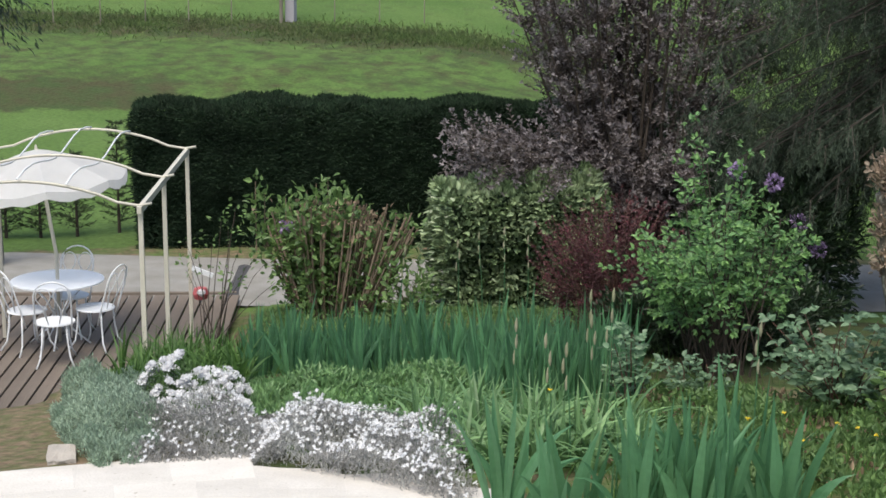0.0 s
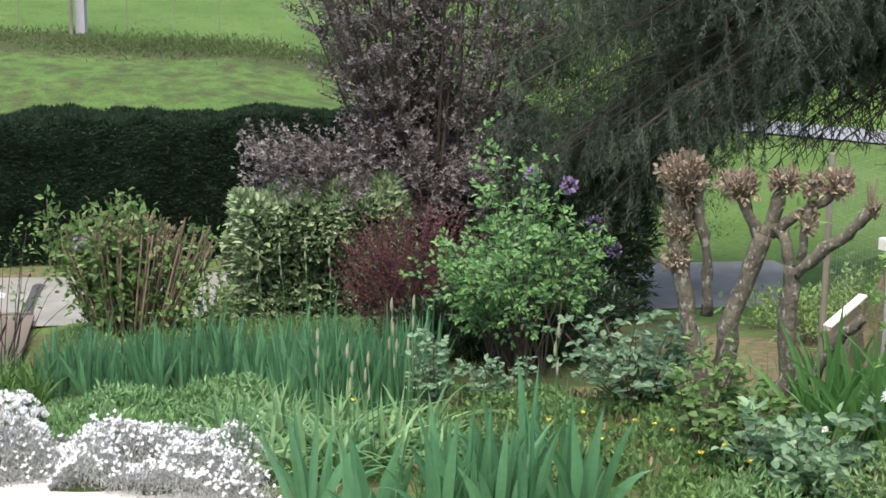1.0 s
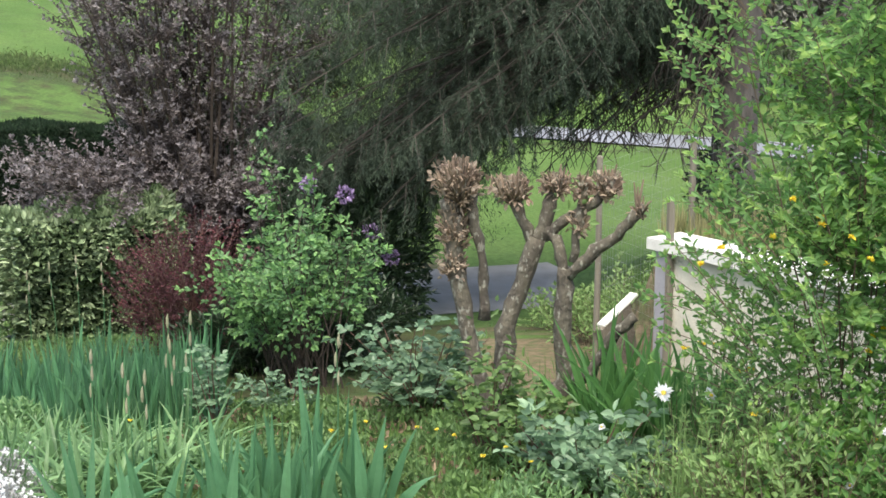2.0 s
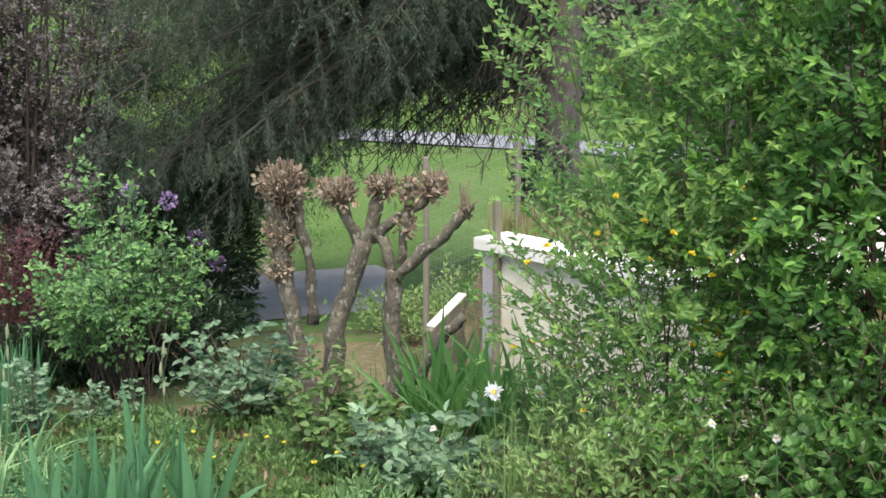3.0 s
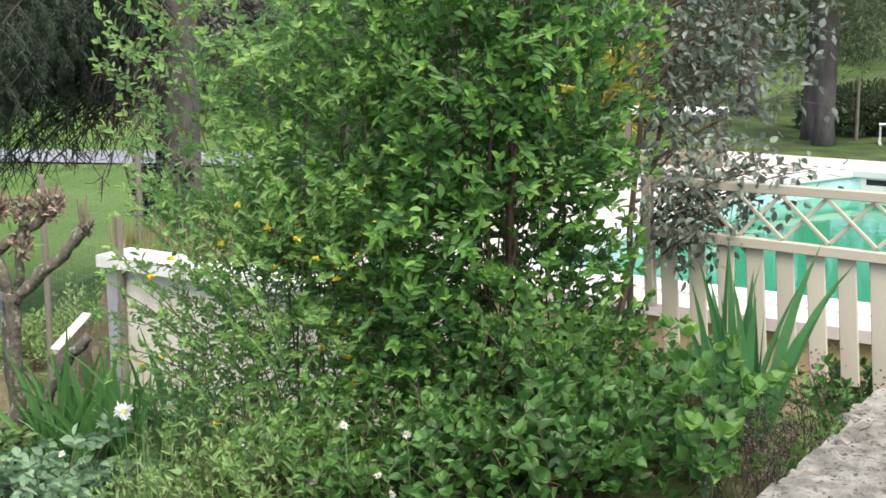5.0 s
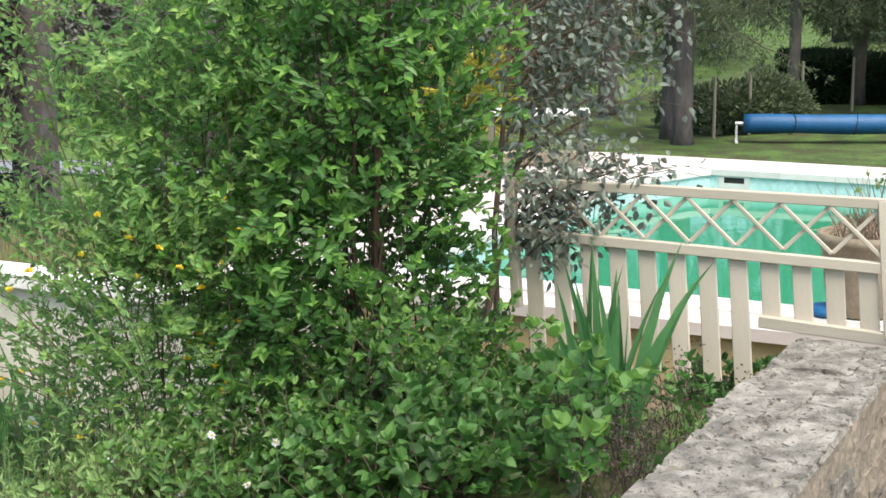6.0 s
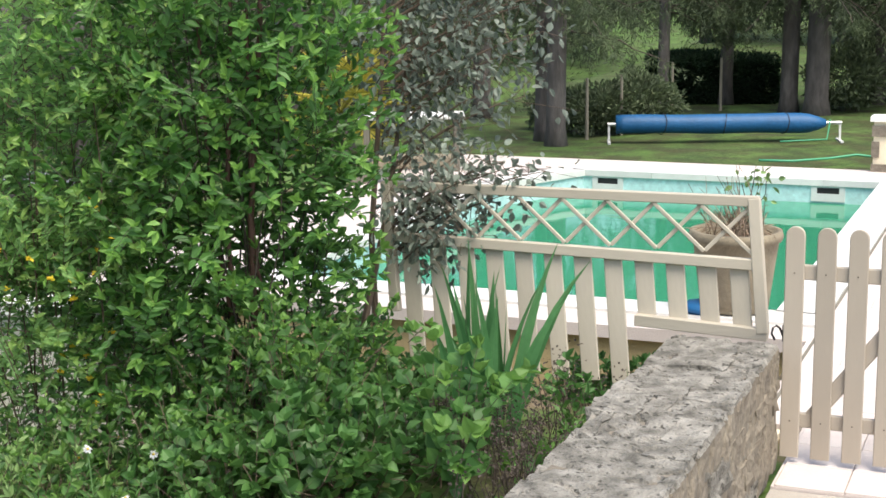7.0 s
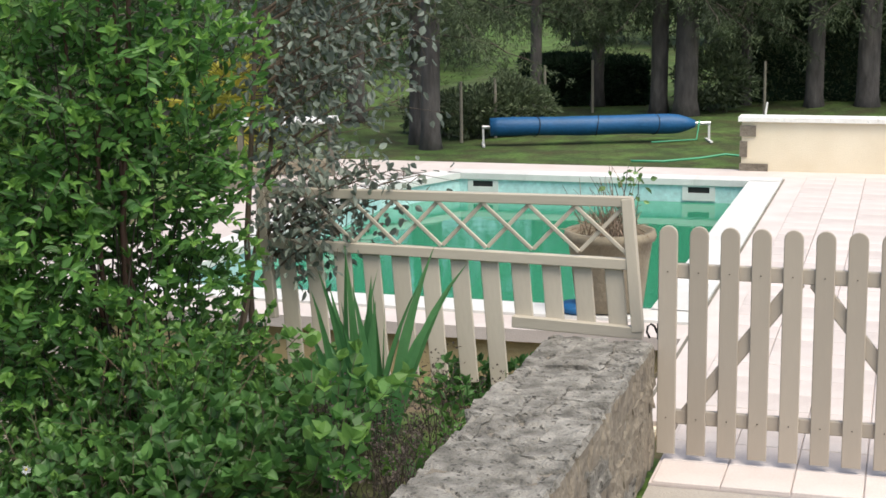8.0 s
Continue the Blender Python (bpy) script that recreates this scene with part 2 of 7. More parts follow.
    "blue": material("blue_cover", (0.002, 0.07, 0.185), 0.55, second=(0.003, 0.088, 0.23), vary=0.25, scale=6, bump=0.3, bscale=25),
    "steel": material("grey_steel", (0.6, 0.6, 0.62), 0.4, metal=0.8, vary=0.1, bump=0),
    "hose": material("green_hose", (0.06, 0.3, 0.16), 0.5, vary=0.1, bump=0),
    "pot": material("clay_pot", (0.27, 0.23, 0.16), 0.9, second=(0.17, 0.14, 0.1), vary=0.35, scale=5, bump=0.4, bscale=40),
    "deck": material("deck_board", (0.165, 0.132, 0.108), 0.8, second=(0.115, 0.093, 0.076), vary=0.25, scale=5, bump=0.3, bscale=60, stretch=(0.15, 1, 1)),
    "ivory": material("ivory_painted_iron", (0.52, 0.49, 0.42), 0.5, vary=0.1, bump=0.1, spots=((0.35, 0.25, 0.15), 30, 0.72)),
    "whiteiron": material("white_painted_iron", (0.78, 0.79, 0.82), 0.45, vary=0.06, bump=0.05),
    "canvas": material("white_canvas", (0.82, 0.82, 0.83), 0.9, vary=0.04, bump=0.1, thin=0.6),
    "post": material("grey_fence_post", (0.22, 0.2, 0.16), 0.9, second=(0.14, 0.125, 0.1), bump=0.5, stretch=(1, 1, 0.2)),
    "concrete": material("pale_concrete", (0.34, 0.33, 0.36), 0.85, vary=0.12),
    "wire": material("fence_wire", (0.3, 0.32, 0.3), 0.5, metal=0.6, vary=0.1, bump=0),
    "dark": material("dark_void", (0.02, 0.02, 0.02), 0.9, bump=0),
}


def ground_material():
    m = bpy.data.materials.new("ground_turf")
    m.use_nodes = True
    nt = m.node_tree
    n, k = nt.nodes, nt.links
    b = n["Principled BSDF"]
    b.inputs["Roughness"].default_value = 0.95
    b.inputs["Specular IOR Level"].default_value = 0.2
    co = n.new("ShaderNodeTexCoord")
    at = n.new("ShaderNodeVertexColor")
    at.layer_name = "cover"
    sep = n.new("ShaderNodeSeparateColor")
    k.new(at.outputs[0], sep.inputs[0])

    def noisy(scale, lo, hi, c1, c2):
        t = n.new("ShaderNodeTexNoise")
        t.inputs["Scale"].default_value, t.inputs["Detail"].default_value = scale, 8
        k.new(co.outputs["Object"], t.inputs[0])
        r = n.new("ShaderNodeMapRange")
        r.inputs[1].default_value, r.inputs[2].default_value = lo, hi
        k.new(t.outputs[0], r.inputs[0])
        x = n.new("ShaderNodeMix")
        x.data_type = "RGBA"
        x.inputs[6].default_value, x.inputs[7].default_value = (*c1, 1), (*c2, 1)
        k.new(r.outputs[0], x.inputs[0])
        return x.outputs[2], t

    lawn, _ = noisy(0.45, 0.3, 0.7, (0.064, 0.12, 0.028), (0.094, 0.153, 0.043))
    rough, _ = noisy(1.6, 0.35, 0.65, (0.045, 0.07, 0.024), (0.056, 0.055, 0.026))
    bare, fine = noisy(9, 0.35, 0.65, (0.18, 0.13, 0.09), (0.09, 0.1, 0.045))

    def mixed(fac, a, c):
        x = n.new("ShaderNodeMix")
        x.data_type = "RGBA"
        k.new(fac, x.inputs[0])
        k.new(a, x.inputs[6])
        k.new(c, x.inputs[7])
        return x.outputs[2]

    edge = n.new("ShaderNodeTexNoise")
    edge.inputs["Scale"].default_value, edge.inputs["Detail"].default_value = 2.2, 6
    k.new(co.outputs["Object"], edge.inputs[0])

    def ragged(o):
        s = n.new("ShaderNodeMath")
        s.operation = "ADD"
        k.new(o, s.inputs[0])
        k.new(edge.outputs[0], s.inputs[1])
        r = n.new("ShaderNodeMapRange")
        r.inputs[1].default_value, r.inputs[2].default_value = 0.85, 1.15
        k.new(s.outputs[0], r.inputs[0])
        return r.outputs[0]

    c = mixed(ragged(sep.outputs[0]), lawn, rough)
    c = mixed(ragged(sep.outputs[1]), c, bare)
    tiny = n.new("ShaderNodeTexNoise")
    tiny.inputs["Scale"].default_value, tiny.inputs["Detail"].default_value = 14, 8
    k.new(co.outputs["Object"], tiny.inputs[0])
    hsv = n.new("ShaderNodeHueSaturation")
    v = n.new("ShaderNodeMapRange")
    v.inputs[1].default_value, v.inputs[2].default_value, v.inputs[3].default_value, v.inputs[4].default_value = 0.25, 0.75, 0.7, 1.3
    k.new(tiny.outputs[0], v.inputs[0])
    k.new(v.outputs[0], hsv.inputs["Value"])
    k.new(c, hsv.inputs["Color"])
    k.new(hsv.outputs[0], b.inputs["Base Color"])
    bp = n.new("ShaderNodeBump")
    bp.inputs["Strength"].default_value, bp.inputs["Distance"].default_value = 0.7, 0.05
    k.new(tiny.outputs[0], bp.inputs["Height"])
    k.new(bp.outputs[0], b.inputs["Normal"])
    return m


def water_material():
    m = bpy.data.materials.new("green_pool_water")
    m.use_nodes = True
    n, k = m.node_tree.nodes, m.node_tree.links
    b = n["Principled BSDF"]
    b.inputs["Base Color"].default_value = (0.042, 0.29, 0.16, 1)
    b.inputs["Roughness"].default_value = 0.03
    b.inputs["IOR"].default_value = 1.33
    b.inputs["Transmission Weight"].default_value = 0.25
    co = n.new("ShaderNodeTexCoord")
    t = n.new("ShaderNodeTexNoise")
    t.inputs["Scale"].default_value, t.inputs["Detail"].default_value = 3.5, 3
    k.new(co.outputs["Object"], t.inputs[0])
    bp = n.new("ShaderNodeBump")
    bp.inputs["Strength"].default_value, bp.inputs["Distance"].default_value = 0.12, 0.02
    k.new(t.outputs[0], bp.inputs["Height"])
    k.new(bp.outputs[0], b.inputs["Normal"])
    return m


# ---- builders ----
class Shape:
    """Gathers points and faces of one mesh."""

    def __init__(self):
        self.v, self.f, self.count = [], [], 0

    def add(self, verts, faces):
        verts = np.asarray(verts, float).reshape(-1, 3)
        self.v.append(verts)
        for q in faces:
            self.f.append(np.asarray(q, int) + self.count)
        self.count += len(verts)
        return self

    def box(self, c, size, rot=None):
        s = np.array([(x, y, z) for z in (-.5, .5) for y in (-.5, .5) for x in (-.5, .5)]) * np.asarray(size)
        if rot is not None:
            s = s @ np.array(rot.to_3x3()).T
        return self.add(s + np.asarray(c), [np.array([(0, 2, 3, 1), (4, 5, 7, 6), (0, 1, 5, 4), (2, 6, 7, 3), (0, 4, 6, 2), (1, 3, 7, 5)])])

    def tube(self, pts, radii, sides=6):
        pts = [Vector(p) for p in pts]
        if not hasattr(radii, "__len__"):
            radii = [radii] * len(pts)
        rings, ref = [], Vector((0.31, 0.17, 0.94))
        for i, p in enumerate(pts):
            d = (pts[min(i + 1, len(pts) - 1)] - pts[max(i - 1, 0)]).normalized()
            a = d.cross(ref if abs(d.dot(ref)) < 0.95 else Vector((1, 0, 0))).normalized()
            c = d.cross(a)
            rings += [p + (a * math.cos(2 * math.pi * j / sides) + c * math.sin(2 * math.pi * j / sides)) * radii[i] for j in range(sides)]
        q = [(i * sides + j, i * sides + (j + 1) % sides, (i + 1) * sides + (j + 1) % sides, (i + 1) * sides + j) for i in range(len(pts) - 1) for j in range(sides)]
        caps = [np.array([[sides - 1 - j for j in range(sides)]]), np.array([[(len(pts) - 1) * sides + j for j in range(sides)]])]
        return self.add([tuple(r) for r in rings], [np.array(q), *caps])

    def lathe(self, c, profile, sides=20):
        v = [(c[0] + r * math.cos(2 * math.pi * j / sides), c[1] + r * math.sin(2 * math.pi * j / sides), c[2] + z) for r, z in profile for j in range(sides)]
        q = [(i * sides + j, i * sides + (j + 1) % sides, (i + 1) * sides + (j + 1) % sides, (i + 1) * sides + j) for i in range(len(profile) - 1) for j in range(sides)]
        return self.add(v, [np.array(q)])

    def leaves(self, at, way, length, width, fold=0.18, flop=0.35, face=None):
        """Leaves: a folded diamond at each place, pointing along way."""
        at, way = np.asarray(at, float), np.asarray(way, float)
        n = len(at)
        if not n:
            return self
        way = way + RNG.normal(0, flop, (n, 3))
        way /= np.linalg.norm(way, axis=1)[:, None] + 1e-9
        side = np.cross(way, RNG.normal(0, 1, (n, 3)) + np.array((0, 0, 1.2)) if face is None else np.asarray(face, float) + RNG.normal(0, 0.42, (n, 3)))
        side /= np.linalg.norm(side, axis=1)[:, None] + 1e-9
        up = np.cross(side, way)
        ln = (length * RNG.uniform(0.65, 1.25, n))[:, None]
        wd = (width * RNG.uniform(0.7, 1.2, n))[:, None] * 0.5
        if width > 0.38 * length:                     # broad leaf, folded along its middle
            tip, droop = at + way * ln - up * ln * 0.1, up * wd * fold * 2
            row = [at + way * ln * q + side * wd * w * e + droop * w * 0.9 for e in (1, -1) for q, w in ((0.14, 0.55), (0.38, 1.0), (0.68, 0.78))]
            v = np.stack([at, row[0], row[1], row[2], tip, row[5], row[4], row[3]], 1).reshape(-1, 3)
            b = (np.arange(n) * 8)[:, None]
            return self.add(v, [np.concatenate([b + np.array((0, 1, 2, 3, 4)), b + np.array((0, 4, 5, 6, 7))])])
        mid = at + way * ln * 0.45
        v = np.stack([at, mid + side * wd + up * wd * fold * 2, at + way * ln - up * ln * 0.08, mid - side * wd + up * wd * fold * 2], 1).reshape(-1, 3)
        b = (np.arange(n) * 4)[:, None]
        return self.add(v, [np.concatenate([b + np.array((0, 1, 2)), b + np.array((0, 2, 3))])])

    def blades(self, base, lean, tall, width, bend=0.2, seg=4, fold=0.25, turn=0.0, droop=0.35):
        """Sword leaves, each a folded strip that narrows to its tip. lean: the sideways way in which each goes over."""
        base, lean = np.asarray(base, float), np.asarray(lean, float)
        n = len(base)
        tall = np.broadcast_to(tall, n) * RNG.uniform(0.55, 1.12, n)
        wd = np.broadcast_to(width, n) * RNG.uniform(0.8, 1.2, n) * 0.5
        a = np.arctan2(lean[:, 1], lean[:, 0]) + turn + RNG.normal(0, 0.45, n)
        side = np.stack([np.cos(a), np.sin(a), np.zeros(n)], 1)
        s = np.linspace(0, 1, seg + 1)
        rows = []
        for q in s:
            p = base + lean * (bend * q * q + 0.25 * q)[..., None] * tall[:, None] if np.ndim(bend) else base + lean * (bend * q * q + 0.25 * q) * tall[:, None]
            p = p + np.stack([np.zeros(n), np.zeros(n), tall * (q - droop * np.linalg.norm(lean, axis=1) * q * q)], 1)
            w = wd * min(1.0, 0.62 + q) * min(1.0, (1 - q) * 1.9) ** 0.9
            w = np.maximum(w, 0.0006)
            fo = np.cross(side, (0, 0, 1.0)) * (w * fold)[:, None]
            rows.append(np.stack([p - side * w[:, None], p + fo, p + side * w[:, None]], 1))
        v = np.stack(rows, 1).reshape(-1, 3)
        per = (seg + 1) * 3
        q = np.array([(i * 3 + j, i * 3 + j + 1, i * 3 + 4 + j, i * 3 + 3 + j) for i in range(seg) for j in (0, 1)])
        return self.add(v, [((np.arange(n) * per)[:, None, None] + q[None]).reshape(-1, 4)])

    def mesh(self, name, mat, soft=False):
        me = bpy.data.meshes.new(name)
        v = np.concatenate(self.v) if self.v else np.zeros((0, 3))
        loops = np.concatenate([q.ravel() for q in self.f])
        sizes = np.concatenate([np.full(len(q), q.shape[1]) for q in self.f])
        me.vertices.add(len(v))
        me.vertices.foreach_set("co", v.ravel())
        me.loops.add(len(loops))
        me.loops.foreach_set("vertex_index", loops)
        me.polygons.add(len(sizes))
        me.polygons.foreach_set("loop_start", np.concatenate([[0], np.cumsum(sizes)[:-1]]))
        me.polygons.foreach_set("loop_total", sizes)
        me.polygons.foreach_set("use_smooth", np.full(len(sizes), soft))
        me.update(calc_edges=True)
        me.materials.append(mat)
        return me


def thing(name, label, category, group="", kind="", at=(0, 0, 0)):
    ob = new(name)
    ob.empty_display_size = 0.1
    ob.location = at
    return tagged(ob, label, category, group, kind)


def part(name, shape, mat, parent, label="", soft=False, kind=""):
    """One mesh under a thing or a part; its points are given in the world."""
    if name in ("branchwork", "foliage", "seed_head"):
        kind = "stuff"
    ob = new(name, shape if isinstance(shape, bpy.types.Mesh) else shape.mesh(name, M[mat] if isinstance(mat, str) else mat, soft))
    ob.parent = parent
    off, p = Vector((0, 0, 0)), parent
    while p is not None:
        off += p.location
        p = p.parent
    ob.location = -off if not isinstance(shape, bpy.types.Mesh) else (0, 0, 0)
    return tagged(ob, label, kind=kind)


def single(name, shape, mat, label, category, kind="", soft=False, group=""):
    ob = new(name, shape.mesh(name, M[mat] if isinstance(mat, str) else mat, soft))
    return tagged(ob, label, category, group, kind)


def bevel_box(size, b=0.008, mat="beige", name="board"):
    bm = bmesh.new()
    bmesh.ops.create_cube(bm, size=1.0)
    bmesh.ops.scale(bm, vec=size, verts=bm.verts)
    bmesh.ops.bevel(bm, geom=bm.edges[:], offset=b, segments=1, affect="EDGES")
    me = bpy.data.meshes.new(name)
    bm.to_mesh(me)
    bm.free()
    me.materials.append(M[mat])
    return me


def placed(name, me, m, parent, label=""):
    """A piece on shared mesh data, at the world pose m, under a thing whose own pose is a plain shift."""
    ob = new(name, me)
    ob.parent = parent
    off, p = Vector((0, 0, 0)), parent
    while p is not None:
        off += p.location
        p = p.parent
    ob.matrix_basis = Matrix.Translation(-off) @ m
    return tagged(ob, label)


def facing(p, direction, z_up=(0, 0, 1)):
    """A pose at p whose x axis runs along direction."""
    x = Vector(direction).normalized()
    y = Vector(z_up).cross(x).normalized()
    z = x.cross(y)
    m = Matrix((x, y, z)).transposed().to_4x4()
    return Matrix.Translation(Vector(p)) @ m


def lumpy(n, c, rx, ry, h, shell=0.35, lump=0.22, power=2.0, foot=0.0, freq=1.6, seed=0.0):
    """Places in the outer shell of an uneven crown that stands on c, and the ways out of it."""
    a = RNG.uniform(0, 2 * np.pi, n)
    k = RNG.uniform(-1 + foot, 1, n)
    rad = (1 - np.abs(k) ** power) ** (1 / power)
    out = np.stack([np.cos(a) * rad, np.sin(a) * rad, k], 1)
    w = np.array([noise.noise(Vector((o[0] * freq + seed, o[1] * freq + seed, o[2] * freq))) + 0.5 * noise.noise(Vector((o[0] * 3 * freq, o[1] * 3 * freq + seed, o[2] * 3 * freq))) for o in out])
    r = (1 + lump * w * 1.6) * (1 - shell * RNG.random(n) ** 1.6)
    p = np.array(c) + out * r[:, None] * np.array((rx, ry, h * 0.5)) + np.array((0, 0, h * 0.5))
    way = out / np.array((rx, ry, h * 0.5))
    way /= np.linalg.norm(way, axis=1)[:, None]
    return p, way


def rod(shape, a, b, r, r2=None, sides=6, wobble=0.0, n=2):
    a, b = Vector(a), Vector(b)
    pts = [a.lerp(b, i / (n - 1)) + (Vector(RNG.normal(0, wobble, 3)) if 0 < i < n - 1 else Vector()) for i in range(n)]
    return shape.tube(pts, list(np.linspace(r, r if r2 is None else r2, n)), sides)


# ---- ground and hard surfaces ----
def build_ground():
    g = np.concatenate([np.arange(-160, -40, 6.0), np.arange(-40, -20, 1.0), np.arange(-20, 20, 0.22), np.arange(20, 40, 1.0), np.arange(40, 161, 6.0)])
    gy = np.concatenate([np.arange(-60, -6, 6.0), np.arange(-6, 26, 0.22), np.arange(26, 60, 0.7), np.arange(60, 401, 10.0)])
    x, y = np.meshgrid(g, gy)
    z = height(x, y)
    near = np.hypot(x, y) < 19
    bump = np.array([noise.noise(Vector((a * 0.9, b * 0.9, 3.0))) * 0.05 + noise.noise(Vector((a * 0.25, b * 0.25, 1.0))) * 0.1 for a, b in zip(x.ravel(), y.ravel())]).reshape(x.shape)
    u, v = x * U[0] + y * U[1], x * V[0] + y * V[1]
    paved = (u > -7.5) & (v > 8.9) & (v < 18.6) | (u > -1.9) & (v < 11)
    z = z + np.where(paved, 0, bump * np.where(near, 0.6, 1.0) * (1 - 0.85 * smooth(16.6, 17.2, np.hypot(x, y)) * (1 - smooth(21.5, 23, np.hypot(x, y)))) * (1 - 0.9 * smooth(32, 33, np.hypot(x, y)) * (1 - smooth(40, 41, np.hypot(x, y))) * (x > -9)))
    nx, ny = len(g), len(gy)
    i = np.arange(nx * ny).reshape(ny, nx)
    q = np.stack([i[:-1, :-1], i[:-1, 1:], i[1:, 1:], i[1:, :-1]], -1).reshape(-1, 4)
    s = Shape().add(np.stack([x, y, z], -1), [q])
    ob = single("ground", s, ground_material(), "grassy sloping garden ground with bare soil and a field beyond", "ground", "structure", True)
    d, az = np.hypot(x, y), np.degrees(np.arctan2(x, y))
    edge_d = 34.3 - 0.206 * az
    # rough grass band; the steep face's shade is put into its dark colour
    bank = np.exp(-((d - edge_d) / 1.25) ** 2)
    rough = np.where(az < -8, np.clip(bank + 0.5 * smooth(31, 33.5, d) * (1 - smooth(0, 1.5, d - edge_d)) + np.exp(-((d - 33.6) / 0.9) ** 2) * smooth(-36, -38.5, az), 0, 1), 0) * 0.95 + np.where((az > -12) & (az < 8) & (d > 33.4) & (d < 35.3), 0.45, 0)
    rough = np.where((d > edge_d + 2) & (az < -8), 0.30, rough)
    rough = np.where((d < 17.5) & (u < -1.9), 0.5, rough)
    rough = np.where((d > 44) & (az > -12), 0.45, rough)
    # lawn past the pool: dull olive turf, with its shade put into the cover
    rough = np.where((v > 18.4) & (u > -12), 0.56, rough)
    bare = np.where((d < 17.8) & (u < -1.9), 0.42, 0) + np.where((d > 20.3) & (d < 21.6) & (az < -9), 0.55, 0)
    bare = np.where((u > -6.5) & (v > 7.5) & (v < 10.3), 1.0, bare)
    bare = np.where((az > -9) & (az < -1) & (d > 10) & (d < 16), 0.75, bare)
    bare = np.where((d > 8.8) & (az < -40.5) & (d < 20), 1.0, bare)
    # deep shade beneath the shrubs, put into the ground as its darkest cover
    shade_zone = (az > -23) & (az < -9) & (d > 12.2) & (d < 17.6)
    bare, rough = np.where(shade_zone, 0.0, bare), np.where(shade_zone, 1.0, rough)
    me = ob.data
    col = me.color_attributes.new("cover", "FLOAT_COLOR", "POINT")
    col.data.foreach_set("color", np.stack([rough, bare, 0 * bare, 0 * bare + 1], -1).ravel())


def strip(points, width, lift=0.03, n=40, level=None):
    """A road surface that lies on the ground along points."""
    pts = np.array(points, float)
    t = np.linspace(0, len(pts) - 1, n)
    x, y = np.interp(t, range(len(pts)), pts[:, 0]), np.interp(t, range(len(pts)), pts[:, 1])
    dx, dy = np.gradient(x), np.gradient(y)
    ln = np.hypot(dx, dy)
    rows = []
    zc = height(x, y) if level is None else np.full(n, level)
    for k in (-0.5, -0.25, 0, 0.25, 0.5):
        w = width * k
        px, py = x - dy / ln * w, y + dx / ln * w
        rows.append(np.stack([px, py, (np.maximum(height(px, py), zc) if level is None else zc) + lift + 0.03 * (1 - (2 * k) ** 2)], -1))
    v = np.stack(rows, 1)
    i = np.arange(n * 5).reshape(n, 5)
    return Shape().add(v, [np.stack([i[:-1, :-1], i[:-1, 1:], i[1:, 1:], i[1:, :-1]], -1).reshape(-1, 4)])


build_ground()
drive = [polar(a, d, 0)[:2] for a, d in ((-62, 22.5), (-44, 20.2), (-34, 19.1), (-27, 19.0), (-6.3, 20.1), (-4.6, 20.35))]
single("road_drive", strip(drive, 2.6, 0.0, 60, -2.08), "asphalt", "grey gravelled drive between the hedges", "road", "structure", True)
single("road_far", strip([polar(a, d, 0)[:2] for a, d in ((-10.5, 38.2), (-6.6, 37.0), (-4, 36.3), (1.5, 35.0), (9, 33.2))], 2.2, 0.045), "farroad", "pale asphalt lane across the lawn", "road", "structure", True)
single("drain_channel", strip([polar(-34.32, 19.9, 0)[:2], polar(-34.8, 18.6, 0)[:2], polar(-35.3, 17.3, 0)[:2]], 0.2, 0.0, 12, -2.066), "tar", "dark drainage strip laid across the grey drive", "drain", "structure")

# pale stone path at the foot of the flower bed
path = thing("pavement_slabs", "pale limestone slabs edging the flower bed", "path", kind="structure")
bed_d = [(a, 8.74 - 0.085 * max(0.0, a + 38.5)) for a in np.arange(-46, -25, 1.0)]
v = [tuple(polar(a, d) + Vector((0, 0, 0.041))) for a, d in bed_d] + [tuple(polar(a, d - 2.2) + Vector((0, 0, 0.041))) for a, d in bed_d]
n = len(bed_d)
part("mortar_bed", Shape().add(v, [np.array([(i + 1, i, n + i, n + i + 1) for i in range(n - 1)])]), "slab", path)
for i in range(13):
    for j in range(4):
        a0 = -45.0 + i * 3.5 + (1.3 if j % 2 else 0)
        far = 8.72 - 0.085 * max(0.0, a0 + 38.5)
        d1 = far - j * 0.62
        d0 = d1 - 0.612
        if a0 > -26.5:
            continue
        cor = [polar(a0 + 0.02 + RNG.normal(0, .12), d0 + RNG.normal(0, .02)), polar(a0 + 3.46 + RNG.normal(0, .12), d0 + RNG.normal(0, .02)), polar(a0 + 3.46 + RNG.normal(0, .12), d1 + (RNG.normal(0, .07) if j == 0 else 0)), polar(a0 + 0.05, d1 + (RNG.normal(0, .07) if j == 0 else 0))]
        mid = sum(cor, Vector()) / 4
        v = [p + Vector((0, 0, -0.14)) for p in cor] + [p + Vector((0, 0, 0.035)) for p in cor] + [mid.lerp(p, 0.97) + Vector((0, 0, 0.042)) for p in cor]
        q = [(r * 4 + k, r * 4 + (k + 1) % 4, r * 4 + 4 + (k + 1) % 4, r * 4 + 4 + k) for r in (0, 1) for k in range(4)] + [(8, 9, 10, 11)]
        part("slab", Shape().add([tuple(p) for p in v], [np.array(q)]), "slab", path)

